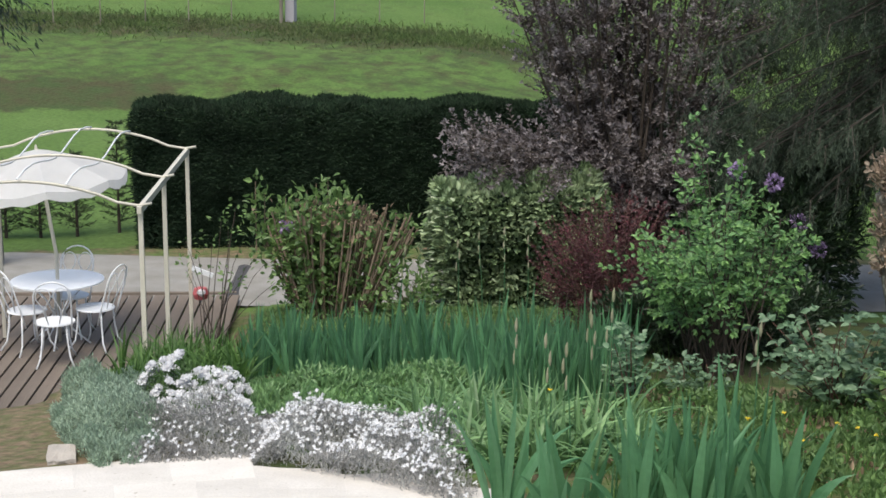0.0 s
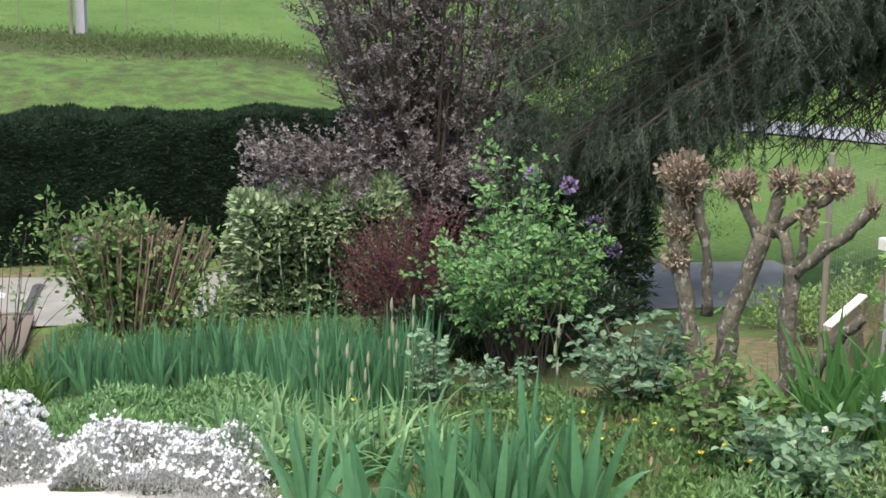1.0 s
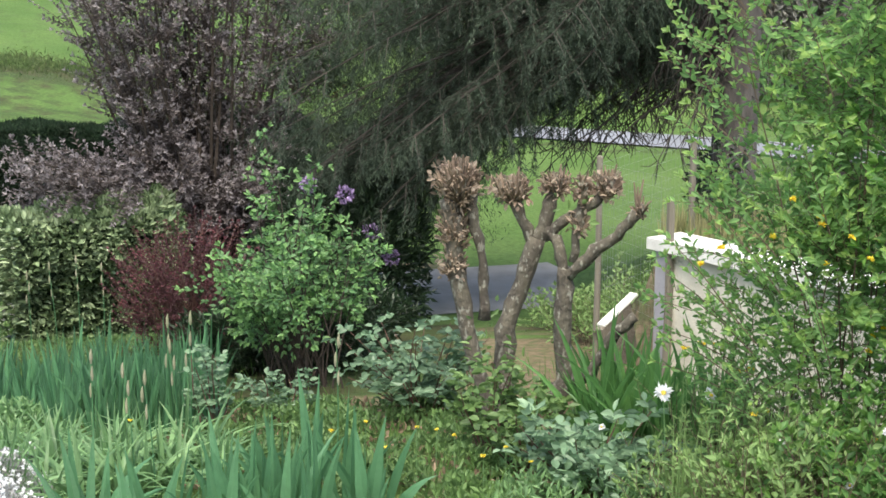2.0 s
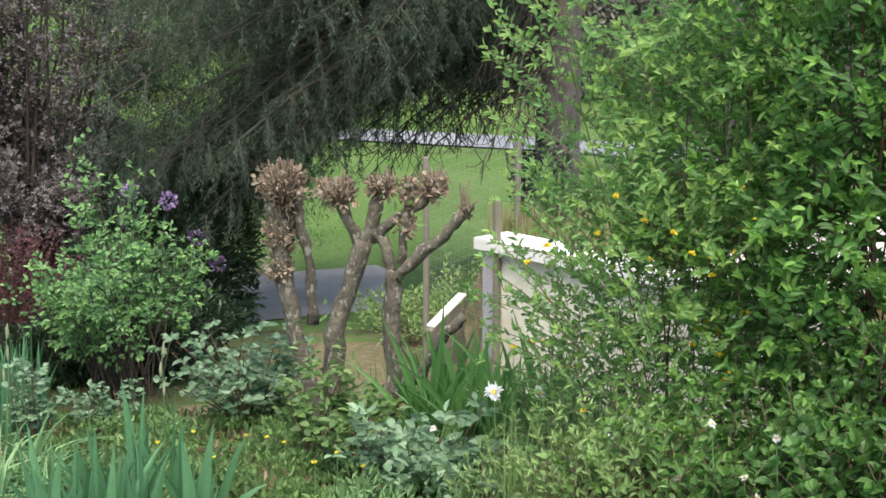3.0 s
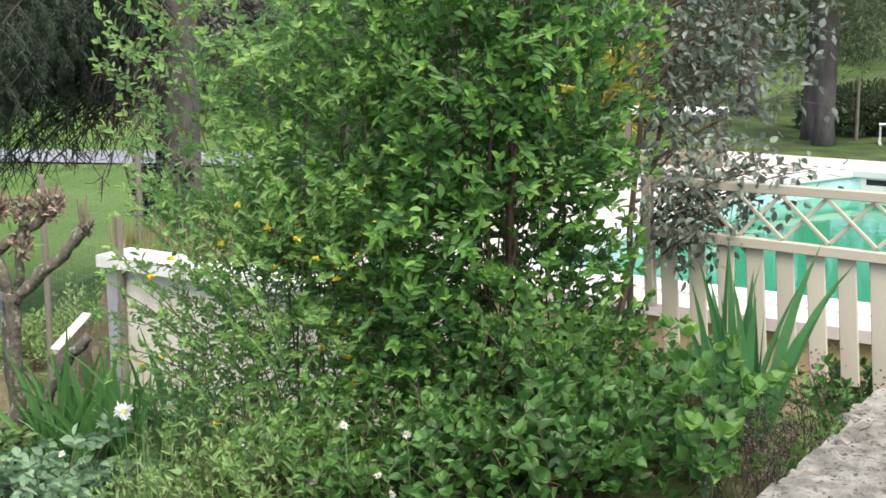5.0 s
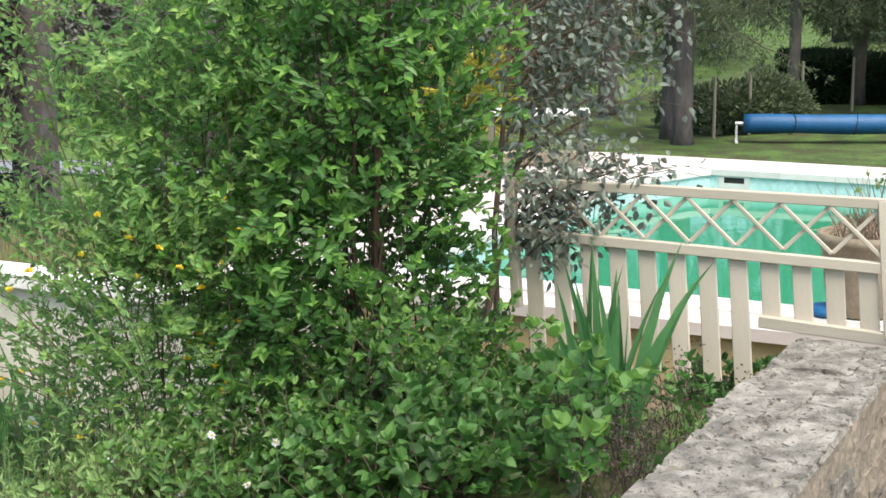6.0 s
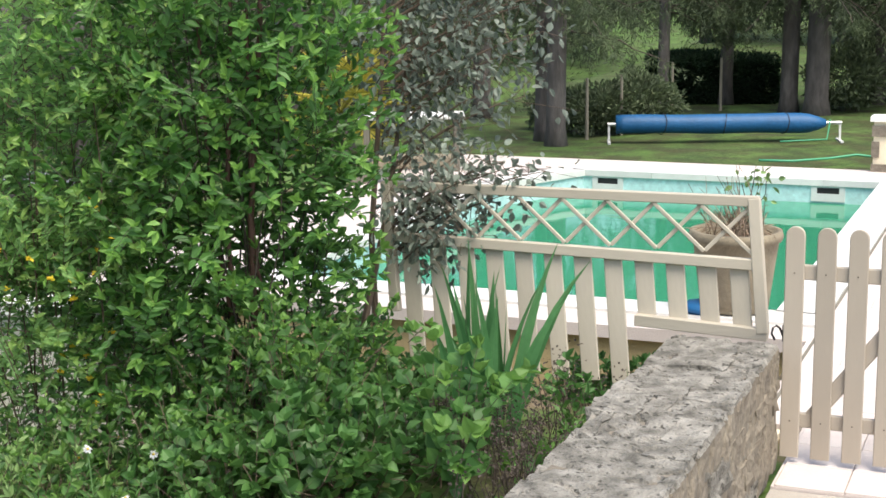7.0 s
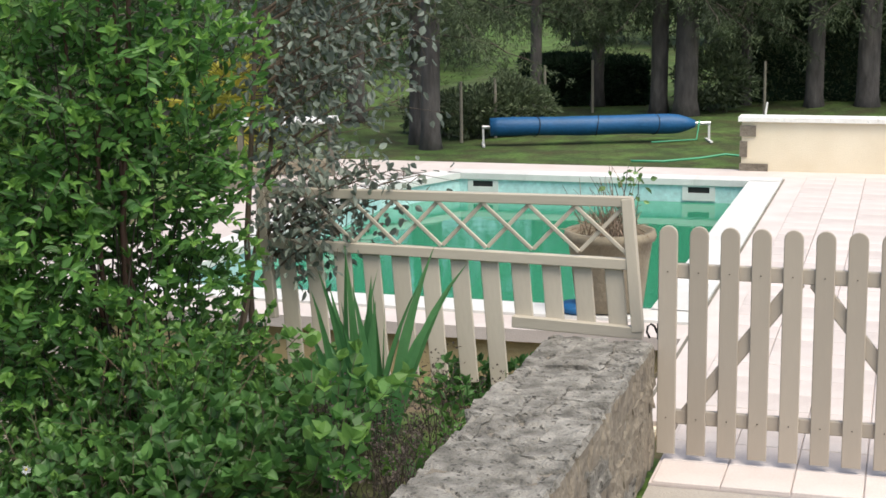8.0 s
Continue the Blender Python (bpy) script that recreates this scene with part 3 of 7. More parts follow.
def rough_block(at, size, turn):
    """A weathered stone with chipped, uneven faces."""
    bm = bmesh.new()
    bmesh.ops.create_cube(bm, size=1.0)
    bmesh.ops.subdivide_edges(bm, edges=bm.edges[:], cuts=4, use_grid_fill=True)
    for q in bm.verts:
        q.co *= 1 - 0.12 * max(0.0, q.co.length - 0.55)
        q.co += noise.noise_vector(q.co * 2.7) * 0.09
    v = np.array([q.co[:] for q in bm.verts]) * np.array(size)
    f = np.array([[q.index for q in p.verts] for p in bm.faces])
    bm.free()
    r = np.array(pose(0, 0, 0, 0, 0, turn).to_3x3())
    return Shape().add(v @ r.T + np.array(at), [f])


single("edging_stone", rough_block(polar(-42.0, 8.98) + Vector((0, 0, 0.0)), (0.17, 0.3, 0.16), 40), "apron", "rough pale stone at the corner of the flower bed", "stone")

# ---- pool terrace ----
PU0, PU1, PV0, PV1 = -5.8, -1.75, 10.6, 17.35


def flat_poly(shape, pts, z0, z1):
    n = len(pts)
    v = [(*uv(a, b)[:2], z0) for a, b in pts] + [(*uv(a, b)[:2], z1) for a, b in pts]
    return shape.add(v, [np.array([[n + j for j in range(n)]]), np.array([(j, (j + 1) % n, n + (j + 1) % n, n + j) for j in range(n)])])


def uv_box(shape, u0, u1, v0, v1, z0, z1):
    return flat_poly(shape, [(u0, v0), (u1, v0), (u1, v1), (u0, v1)], z0, z1)


pool_shape = [(PU0, PV0), (PU1, PV0), (PU1, PV1), (PU0 + 0.55, PV1), (PU0, PV1 - 1.3)]
basin = thing("pool", "swimming pool with cloudy green water and pale blue tiled waterline", "pool", kind="structure", at=uv(-3.8, 14, 0))


def ring_wall(z0, z1, grow=0.0):
    s = Shape()
    n = len(pool_shape)
    v = [(*uv(a, b)[:2], z) for z in (z0, z1) for a, b in pool_shape]
    return s.add(v, [np.array([((j + 1) % n, j, n + j, n + (j + 1) % n) for j in range(n)])])


part("liner", ring_wall(-1.4, -0.3), "liner", basin)
part("waterline_band", ring_wall(-0.3, 0.0), "linerband", basin, "pale blue patterned liner band")
s = Shape()
s.add([(*uv(a, b)[:2], -1.4) for a, b in pool_shape], [np.array([[0, 1, 2, 3, 4]])])
part("pool_floor", s, "liner", basin)
s = Shape()
s.add([(*uv(a, b)[:2], -0.25) for a, b in pool_shape], [np.array([[0, 1, 2, 3, 4]])])
water = part("water", s, water_material(), basin, "still green water")
for um in (-4.95, -2.35):
    s = Shape()
    for a, b, c, d in ((-0.19, 0.19, -0.07, -0.025), (-0.19, 0.19, -0.23, -0.14), (-0.19, -0.125, -0.14, -0.07), (0.125, 0.19, -0.14, -0.07)):
        uv_box(s, um + a, um + b, PV1 - 0.016, PV1 + 0.02, c, d)
    sk = part("skimmer", s, "coping", basin, "white plastic skimmer mouth")
    part("opening", uv_box(Shape(), um - 0.125, um + 0.125, PV1 - 0.004, PV1 + 0.01, -0.14, -0.07), "dark", sk)


def coping_run(a, b, side):
    """White coping stones from a to b, laid outward of the basin."""
    a, b = np.array(a), np.array(b)
    ln = np.linalg.norm(b - a)
    n = max(1, round(ln / 1.0))
    w = (b - a) / ln
    for i in range(n):
        p, q = a + w * (i * ln / n + 0.0015), a + w * ((i + 1) * ln / n - 0.0015)
        o = np.array(side) * 0.33
        part("coping_stone", flat_poly(Shape(), [p - np.array(side) * 0.03, q - np.array(side) * 0.03, q + o, p + o] if np.cross(w, side) > 0 else [p - np.array(side) * 0.03, p + o, q + o, q - np.array(side) * 0.03], -0.05, 0.022), "coping", basin)


coping_run((PU0 - 0.33, PV0), (PU1 + 0.33, PV0), (0, -1))
coping_run((PU1, PV0), (PU1, PV1), (1, 0))
coping_run((PU1 + 0.33, PV1), (PU0 + 0.4, PV1), (0, 1))
coping_run((PU0, PV1 - 1.35), (PU0, PV0), (-1, 0))
coping_run((PU0 + 0.55, PV1), (PU0, PV1 - 1.3), (-0.92, 0.39))

# bed of the paving, and the tiles that are laid on it
terrace = thing("pavement_pool", "pinkish white stone paving round the pool", "paving", kind="structure")
for a, b, c, d, z in ((-7.4, PU0 - 0.2, 9.0, 18.45, -0.6), (PU0 - 0.2, PU1 + 0.3, 9.88, PV0 - 0.1, -0.09), (PU0 - 0.2, PU1 + 0.3, PV1 + 0.1, 18.45, -0.6), (PU1 + 0.3, 7, 8.0, 18.45, -0.3), (-1.18, 7, 7.0, 8.0, -0.3)):
    part("paved_field", uv_box(Shape(), a, b, c, d, z, 0.0), "paving", terrace)
part("apron", uv_box(Shape(), -1.18, 7, 2.0, 6.995, -0.3, -0.012), "apron", terrace, "beige concrete before the gate")
part("joint", uv_box(Shape(), PU1 + 0.332, PU1 + 0.352, 8.2, PV1 + 0.3, -0.02, 0.005), "post", terrace, "dark open joint beside the coping")

# yellowish retaining wall below the coping, its shade put into the ochre colour
s = Shape()
uv_box(s, PU0 - 0.2, -1.35, 9.95, 10.2, -0.8, -0.094)
single("wall_pool", s, "ochre", "yellowish rendered retaining wall below the pool edge, shade put into its ochre colour", "wall", "structure")
s = Shape()
uv_box(s, -1.46, -1.3, 7.6, 10.15, -0.8, -0.03)
single("wall_gate", s, "yellowwall", "cream rendered side wall of the paved walk", "wall", "structure")

# cream wall with stone quoins at the far end
wall = thing("wall_cream", "low cream rendered wall with white coping at the pool's end", "wall", kind="structure", at=uv(-1, 18.45, 0))
s = Shape()
uv_box(s, -1.98, 6.5, 18.35, 18.6, -0.3, 0.60)
part("render_coat", s, "yellowwall", wall)
s = Shape()
for i in range(16):
    uv_box(s, -2.02 + i * 0.54, -2.02 + i * 0.54 + 0.535, 18.30, 18.65, 0.60, 0.655)
part("coping", s, "cap", wall, "white coping stones")
for z0, z1, w in ((0.0, 0.09, 0.34), (0.17, 0.36, 0.09), (0.42, 0.55, 0.19)):
    s = Shape()
    uv_box(s, -2.0, -2.0 + w, 18.325, 18.62, z0, z1)
    part("quoin", s, "sidestone", wall, "bare brown corner stone")
s = Shape()
rod(s, uv(-1.72, 18.5, 0.65), uv(-1.7, 18.5, 0.82), 0.012)
single("white_rod", s, "coping", "short white plastic rod standing on the cream wall", "rod")

# ---- dry stone wall by the gate ----
def stone_wall():
    w = thing("stone_wall", "old limestone wall with a rough weathered top", "wall", kind="structure", at=uv(-1.5, 6, 0))
    s = Shape()
    uv_box(s, -1.72, -1.26, 2.5, 7.28, -0.3, 0.607)
    part("mortar_core", s, "mortar", w)
    s = Shape()                                       # weathered mortar skin over top, front face and bed side
    vs = np.arange(3.2, 7.345, 0.018)
    prof = [(-1.765, 0.1), (-1.765, 0.3), (-1.77, 0.5), (-1.77, 0.58)] + [(q, 0.622) for q in np.linspace(-1.755, -1.225, 31)] + [(-1.212, 0.6)] + [(-1.212, q) for q in np.linspace(0.56, -0.02, 13)]
    pts = []
    for v in vs:
        for u, z in prof:
            n1 = noise.noise(Vector((u * 5, v * 5, z * 5)))
            n2 = noise.noise(Vector((u * 17, v * 17, z * 17 + 4)))
            n3 = abs(noise.noise(Vector((u * 3.2 + 9, v * 4.2, z * 3))))
            side = 1.0 if u > -1.22 or u < -1.76 else 0.0
            n4 = abs(noise.noise(Vector((u * 6.5 + 2, v * 7.5, z * 6)) + noise.noise_vector(Vector((u * 9, v * 9, z))) * 0.5))
            k = 0.011 * n1 + 0.007 * n2 - 0.03 * max(0.0, 0.05 - n3) / 0.05 - 0.016 * max(0.0, 0.035 - n4) / 0.035
            du = (k if u > -1.5 else -2.2 * k) * side
            pts.append(tuple(uv(u + du, v + 0.012 * n2, z + k * (1 - side))))
    m = len(prof)
    i = np.arange(len(vs) * m).reshape(len(vs), m)
    for a, b, mat, label in ((0, 36, "stone", "rough grey weathered mortar"), (35, m, "sidestone", "rough brown rubble face")):
        g = i[:, a:b]
        s = Shape().add(pts, [np.stack([g[:-1, :-1], g[:-1, 1:], g[1:, 1:], g[1:, :-1]], -1).reshape(-1, 4)[:, ::-1]] + ([i[-1][None, ::-1]] if a else []))
        part("mortar_skin", s, mat, w, label)

    def rock(u0, u1, v0, v1, z0, z1, mat, seed, jag=0.02):
        s = Shape()
        bm = bmesh.new()
        bmesh.ops.create_cube(bm, size=2.0)
        bmesh.ops.subdivide_edges(bm, edges=bm.edges[:], cuts=3, use_grid_fill=True)
        v = np.array([q.co[:] for q in bm.verts])
        f = np.array([[q.index for q in p.verts] for p in bm.faces])
        bm.free()
        r = np.linalg.norm(v, axis=1)[:, None]
        v = v * (1 - 0.02 * np.clip(r - 1.2, 0, 1))
        j = np.array([noise.noise(Vector(q * 1.3) + Vector((seed * 3.7, seed * 1.3, 0))) for q in v])[:, None]
        v = v * (1 + 0.03 * j)
        c = np.array(((u0 + u1) / 2, (v0 + v1) / 2, (z0 + z1) / 2))
        h = np.array(((u1 - u0) / 2, (v1 - v0) / 2, (z1 - z0) / 2))
        q = c + v * h + np.array([noise.noise_vector(Vector(p * 2.1) + Vector((seed, 0, seed))) for p in v]) * jag
        q = np.stack([q[:, 0] * U[0] + q[:, 1] * V[0], q[:, 0] * U[1] + q[:, 1] * V[1], q[:, 2]], 1)
        s.add(q, [f])
        part("stone", s, mat, w, soft=False)

    k = 0
    v = 3.2
    while v < 7.25:                                   # flat slabs on top, two or three across
        ln = RNG.uniform(0.17, 0.36)
        e = min(v + ln, 7.33)
        edge = -1.77 + 0.05 * math.sin(v * 7)
        c1, c2 = RNG.uniform(-1.68, -1.55), RNG.uniform(-1.48, -1.33)
        cuts = (edge, c1, c2, -1.215) if RNG.random() < 0.65 else (edge, RNG.uniform(-1.6, -1.4), -1.215)
        for p, q in zip(cuts, cuts[1:]):
            o = RNG.uniform(-.05, .05)
            if RNG.random() < 0.38:
                rock(p + 0.01, q - 0.006, v + o, e + o - 0.01, 0.46, 0.628 + RNG.uniform(-.006, .006), "stone", k, 0.018)
            k += 1
        v = e
    for row, (z0, z1) in enumerate(((-0.02, 0.13), (0.135, 0.29), (0.295, 0.46))):    # face to the walk
        v = 3.0 + 0.1 * row
        while v < 7.28:
            e = min(v + RNG.uniform(0.16, 0.42), 7.31)
            rock(-1.42, -1.214 + RNG.uniform(-.012, .012), v + 0.006, e - 0.006, z0 + RNG.uniform(-.012, .012), z1 + RNG.uniform(-.012, .012), "sidestone" if RNG.random() < .75 else "stone", k)
            v, k = e, k + 1
    for row, (z0, z1) in enumerate(((0.12, 0.29), (0.295, 0.47))):      # end towards the gate, face to the bed
        for u0, u1 in ((-1.74, -1.5), (-1.49, -1.24)):
            rock(u0, u1, 7.1, 7.32, z0, z1, "sidestone", k)
            k += 1


stone_wall()

# ---- picket gate ----
def picket(w, h, t=0.022, mat="beige"):
    """A round-headed board that stands on its foot."""
    n = 9
    prof = [(-w / 2, 0), (w / 2, 0), (w / 2, h - w / 2)] + [(w / 2 * math.cos(a), h - w / 2 + w / 2 * math.sin(a)) for a in np.linspace(0, math.pi, n)[1:-1]] + [(-w / 2, h - w / 2)]
    k, b = len(prof), 0.004
    inner = [(x * (1 - 2 * b / w), z * (1 - b / h) + b / 2) for x, z in prof]
    v = [(x, -t / 2, z) for x, z in inner] + [(x, -t / 2 + b, z) for x, z in prof] + [(x, t / 2 - b, z) for x, z in prof] + [(x, t / 2, z) for x, z in inner]
    q = [(r * k + j, r * k + (j + 1) % k, (r + 1) * k + (j + 1) % k, (r + 1) * k + j) for r in range(3) for j in range(k)]
    s = Shape().add(v, [np.array(q), np.array([list(range(k))[::-1]]), np.array([[3 * k + j for j in range(k)]])])
    return s.mesh("picket", M[mat])


def gate():
    g = thing("picket_gate", "beige painted wooden picket gate, closed, with rounded heads", "gate", at=uv(-0.5, 7.34, 0))
    me = picket(0.093, 1.17)
    for i in range(13):
        placed("picket", me, facing(uv(-1.151 + i * 0.1512, 7.34, 0.045), (*U, 0)), g)
    for z in (0.235, 0.985):
        placed("rail", bevel_box((1.98, 0.03, 0.075), 0.005, "beigex", "rail"), facing(uv(-0.16, 7.366, z), (*U, 0)), g)
    for a, b in (((-1.05, 0.25), (-0.52, 0.96)), ((-0.44, 0.96), (0.12, 0.25)), ((0.5, 0.25), (1.0, 0.9))):
        d = uv(b[0], 0, b[1]) - uv(a[0], 0, a[1])
        mid = (uv(a[0], 7.366, a[1]) + uv(b[0], 7.366, b[1])) / 2
        placed("brace", bevel_box((d.length, 0.028, 0.075), 0.005, "beigex", "brace"), facing(mid, d, (-V[0], -V[1], 0)) @ pose(0, 0, 0, 90, 0, 0), g)
    for i in range(13):
        for z in (0.235, 0.985):
            s = Shape()
            p = uv(-1.151 + i * 0.1512, 7.328, z)
            s.tube([p, p - Vector((V[0], V[1], 0)) * 0.003], 0.0035, 6)
            part("nail", s, "twig", g)


gate()


# ---- lattice fence panel, leaning ----
def lattice():
    f = thing("lattice_fence", "cream wooden fence panel with lattice top, leaning on the stone wall", "fence", at=uv(-2.4, 7.5, 0))
    u0, u1, v0 = -3.42, -1.33, 7.5

    def at(u, z, back=0.0):
        """A place on the panel, which leans back and to the right end's foot."""
        return uv(u + 0.11 * (1.34 - z) - 0.045, v0 + 0.10 * (z - 0.6) + back, z - 0.035)

    def bar(name, a, b, w, t=0.03, back=0.0, mat="creamwood"):
        pa, pb = at(a[0], a[1], back), at(b[0], b[1], back)
        d = pb - pa
        placed(name, bevel_box((d.length, t, w), 0.004, mat, name), facing((pa + pb) / 2, d, (-V[0], -V[1], 0)) @ pose(0, 0, 0, 90, 0, 0), f)

    bar("top_rail", (u0, 1.315), (u1, 1.325), 0.052, 0.05)
    bar("middle_rail", (u0, 1.035), (u1, 1.005), 0.056, 0.045)
    bar("bottom_rail", (-2.02, 0.68), (u1, 0.655), 0.062, 0.05)
    bar("end_post", (u1 - 0.025, 0.66), (u1 - 0.025, 1.34), 0.06, 0.052, -0.004)
    bar("end_post", (u0 + 0.025, 0.62), (u0 + 0.025, 1.33), 0.055, 0.052, -0.004)
    step = (u1 - u0 - 0.1) / 8
    for i in range(8):
        a = u0 + 0.05 + i * step
        bar("lattice_slat", (a, 1.06), (a + step, 1.295), 0.022, 0.012, 0.004)
        bar("lattice_slat", (a, 1.295), (a + step, 1.06), 0.022, 0.012, -0.012)
    n = 12
    for i in range(n):
        a = u0 + 0.13 + i * (u1 - u0 - 0.26) / (n - 1)
        low = 0.68 if a > -2.0 else 0.33
        bar("picket", (a, low), (a, 1.01), 0.098, 0.018, 0.02)


lattice()

# ---- old wall with white capping, and its sloping side ----
wall = thing("wall_old", "stained rendered garden wall with thick white capping", "wall", kind="structure", at=uv(-8, 8.8, 0))
s = Shape()
uv_box(s, -8.71, -6.0, 8.72, 8.98, -1.3, 0.02)
part("wall_body", s, "oldwall", wall)
for i in range(6):
    s = Shape()
    uv_box(s, -8.8 + i * 0.52, -8.8 + i * 0.52 + 0.515, 8.64, 9.04, 0.02 + 0.004 * math.sin(i * 5), 0.115 + 0.008 * math.sin(i * 3))
    part("cap_stone", s, "cap", wall, "white capping stone")
s = Shape()
uv_box(s, -8.73, -8.6, 8.68, 8.72, -1.3, 0.02)
part("pier", s, "concrete", wall, "bare stone pier at the corner")
s = Shape()
pa, pb = polar(-2.5, 12.55, -0.40), polar(-4.0, 12.0, -0.60)
d = pb - pa
placed("sloping_cap", bevel_box((d.length * 0.85, 0.08, 0.03), 0.008, "cap", "sloping_cap"), facing((pa + pb) / 2, d), wall, "white sloping capping")
placed("sloping_wall", bevel_box((d.length * 0.75, 0.07, 0.5), 0.01, "mortar", "sloping_wall"), facing((pa + pb) / 2 - Vector((0, 0, 0.27)), d), wall)


# ---- wire fence ----
def post(az, d, top, r=0.045, label="weathered grey wooden fence post", bury=0.1, mat="post"):
    p = polar(az, d)
    s = Shape()
    s.tube([p - Vector((0, 0, bury)), Vector((p.x, p.y, (p.z + top) / 2)) + Vector((0.006, 0, 0)), Vector((p.x, p.y, top - 0.015)), Vector((p.x, p.y, top))], [r * 1.05, r, r, r * 0.8], 8)
    return single("fence_post", s, mat, label, "fence post", group="garden fence posts")


post(-1.3, 12.2, 0.46, 0.035)
post(-4.05, 14.0, 0.56, 0.032)
post(-0.5, 15.2, 0.57, 0.036)
wires = Shape()
for a, b, za, zb in (((-4.05, 14.0), (-0.5, 15.2), 0.5, 0.5), ((-0.5, 15.2), (3.5, 16.6), 0.5, 0.5), ((-4.05, 14.0), (-1.3, 12.2), 0.42, 0.3)):
    A, B = polar(*a), polar(*b)
    A.z, B.z = -0.75, -0.6
    for i in range(14):
        z = i * 0.095
        rod(wires, A + Vector((0, 0, z)), B + Vector((0, 0, z)), 0.001, sides=3)
    n = int((B - A).length / 0.075)
    for i in range(n):
        p = A.lerp(B, i / n)
        rod(wires, p, p + Vector((0, 0, 1.24)), 0.0009, sides=3)
single("wire_fence", wires, "wire", "thin square mesh wire netting between grey posts", "wire fence")
# ---- plants ----
def stems_to(shape, base, tips, r0, r1=0.003, spread=0.1, sag=0.12, n=5, sides=5):
    base = Vector(base)
    for t in tips:
        t = Vector(t)
        a = base + Vector((RNG.normal(0, spread), RNG.normal(0, spread), -0.03))
        mid = a.lerp(t, 0.5) + Vector((0, 0, sag * (t - a).length))
        pts = [a * (1 - q) ** 2 + mid * 2 * q * (1 - q) + t * q * q for q in np.linspace(0, 1, n)]
        shape.tube([p + Vector(RNG.normal(0, 0.012, 3)) if 0 < i < n - 1 else p for i, p in enumerate(pts)], list(np.linspace(r0, r1, n)), sides)
    return shape


def shrub(name, label, az, d, rx, h, mat, n, leaf, stems=14, rs=0.014, foot=0.0, lump=0.22, shell=0.5, ry=None, wood="twig", z=None, power=2.0, freq=1.6, flop=0.5, lift=0.0, category="shrub"):
    c = polar(az, d, z)
    ob = thing(name, label, category, at=c)
    if name in ("undergrowth", "bramble", "kerria", "bank_weeds", "low_shrub"):
        s, bag = Shape(), []
        feet = mass(s, bag, (c.x, c.y, c.z + lift), rx, ry or rx, h - lift, max(12, n // 9), (leaf[0] * 2.2, leaf[0] * 5), leaf[0] * 0.55, shell, 0.35, power, freq, az * 0.7 + d, -0.3, 0.8)
        part("branchwork", stems_to(s, c, feet[::3], rs, 0.002, rx * 0.2), "cane", ob)
        leafy(ob, bag, leaf, mat, {"bush": "bushtip", "bush2": "bush"}.get(mat, mat), 0.95)
        return ob
    p, w = lumpy(n, (c.x, c.y, c.z + lift), rx, ry or rx, h - lift, shell, lump, power, foot, freq, seed=az * 0.7 + d)
    part("crown", Shape().leaves(p, w * 0.8 + np.array((0, 0, 0.35)), leaf[0], leaf[1], flop=flop), mat, ob, kind="stuff")
    if stems:
        i = RNG.choice(len(p), stems)
        part("branchwork", stems_to(Shape(), c, p[i], rs, 0.003, rx * 0.18), wood, ob)
    return ob


def sprig(shape, bag, base, tw, out, gap=0.034, r=0.0026):
    """A leafy shoot from base along tw: alternate leaves and a small rosette at its tip. bag takes places, ways, facings and how near the tip."""
    m = max(3, int(tw.length / gap))
    shape.tube([base, base + tw * 0.5 + Vector((0, 0, 0.04 * tw.length)), base + tw], [r, r * 0.8, r * 0.4], 3)
    d = tw.normalized()
    sd = d.cross(Vector((0, 0, 1)) + Vector(RNG.normal(0, 0.4, 3))).normalized()
    up = Vector((0, 0, 1))
    for k in range(m):
        f = 0.12 + 0.86 * k / (m - 1)
        bag.append((base + tw * f, d * (0.4 + 0.4 * f) + sd * (0.9 if k % 2 else -0.9) + up * 0.15, out * 0.8 + up * 0.75, f))
    for k in range(3):
        a = k * 2.1 + RNG.uniform(0, 1)
        bag.append((base + tw, d * 0.9 + sd * 0.6 * math.cos(a) + d.cross(sd) * 0.6 * math.sin(a), out * 0.8 + up * 0.75, 1.2))


def leafy(ob, bag, leaf, old, young, split=0.75, names=("crown", "young_leaves")):
    """Turns a bag of leaves into two meshes: the older leaves and the paler ones near the tips."""
    at_, way, face = (np.array([q[k][:] for q in bag]) for k in range(3))
    tip = np.array([q[3] for q in bag]) + RNG.normal(0, 0.15, len(bag)) > split
    for name, pick, mat, size in ((names[0], ~tip, old, 1.0), (names[1], tip, young, 0.88)):
        if pick.any():
            part(name, Shape().leaves(at_[pick], way[pick], leaf[0] * size, leaf[1] * size, flop=0.22, face=face[pick]), mat, ob, kind="stuff")


def mass(shape, bag, c, rx, ry, h, n, long, gap, shell=0.6, lump=0.3, power=2.5, freq=2.2, seed=0.0, hole=-0.2, rise=0.5, foot=0.0):
    """Fills an uneven crown on c with leafy shoots that grow outwards; gives the shoots' feet."""
    p, w = lumpy(n, c, rx, ry, h, shell, lump, power, foot, freq, seed)
    feet = []
    for a, b in zip(p, w):
        if noise.noise(Vector(a) * 2.3 + Vector((seed, 0, 0))) < hole + RNG.normal(0, 0.1):
            continue
        d = Vector(b * 0.75 + np.array((0, 0, rise)) + RNG.normal(0, 0.38, 3)).normalized()
        ln = RNG.uniform(*long)
        sprig(shape, bag, Vector(a) - d * ln * 0.4, d * ln, Vector(b), gap)
        feet.append(Vector(a) - d * ln * 0.4)
    return feet


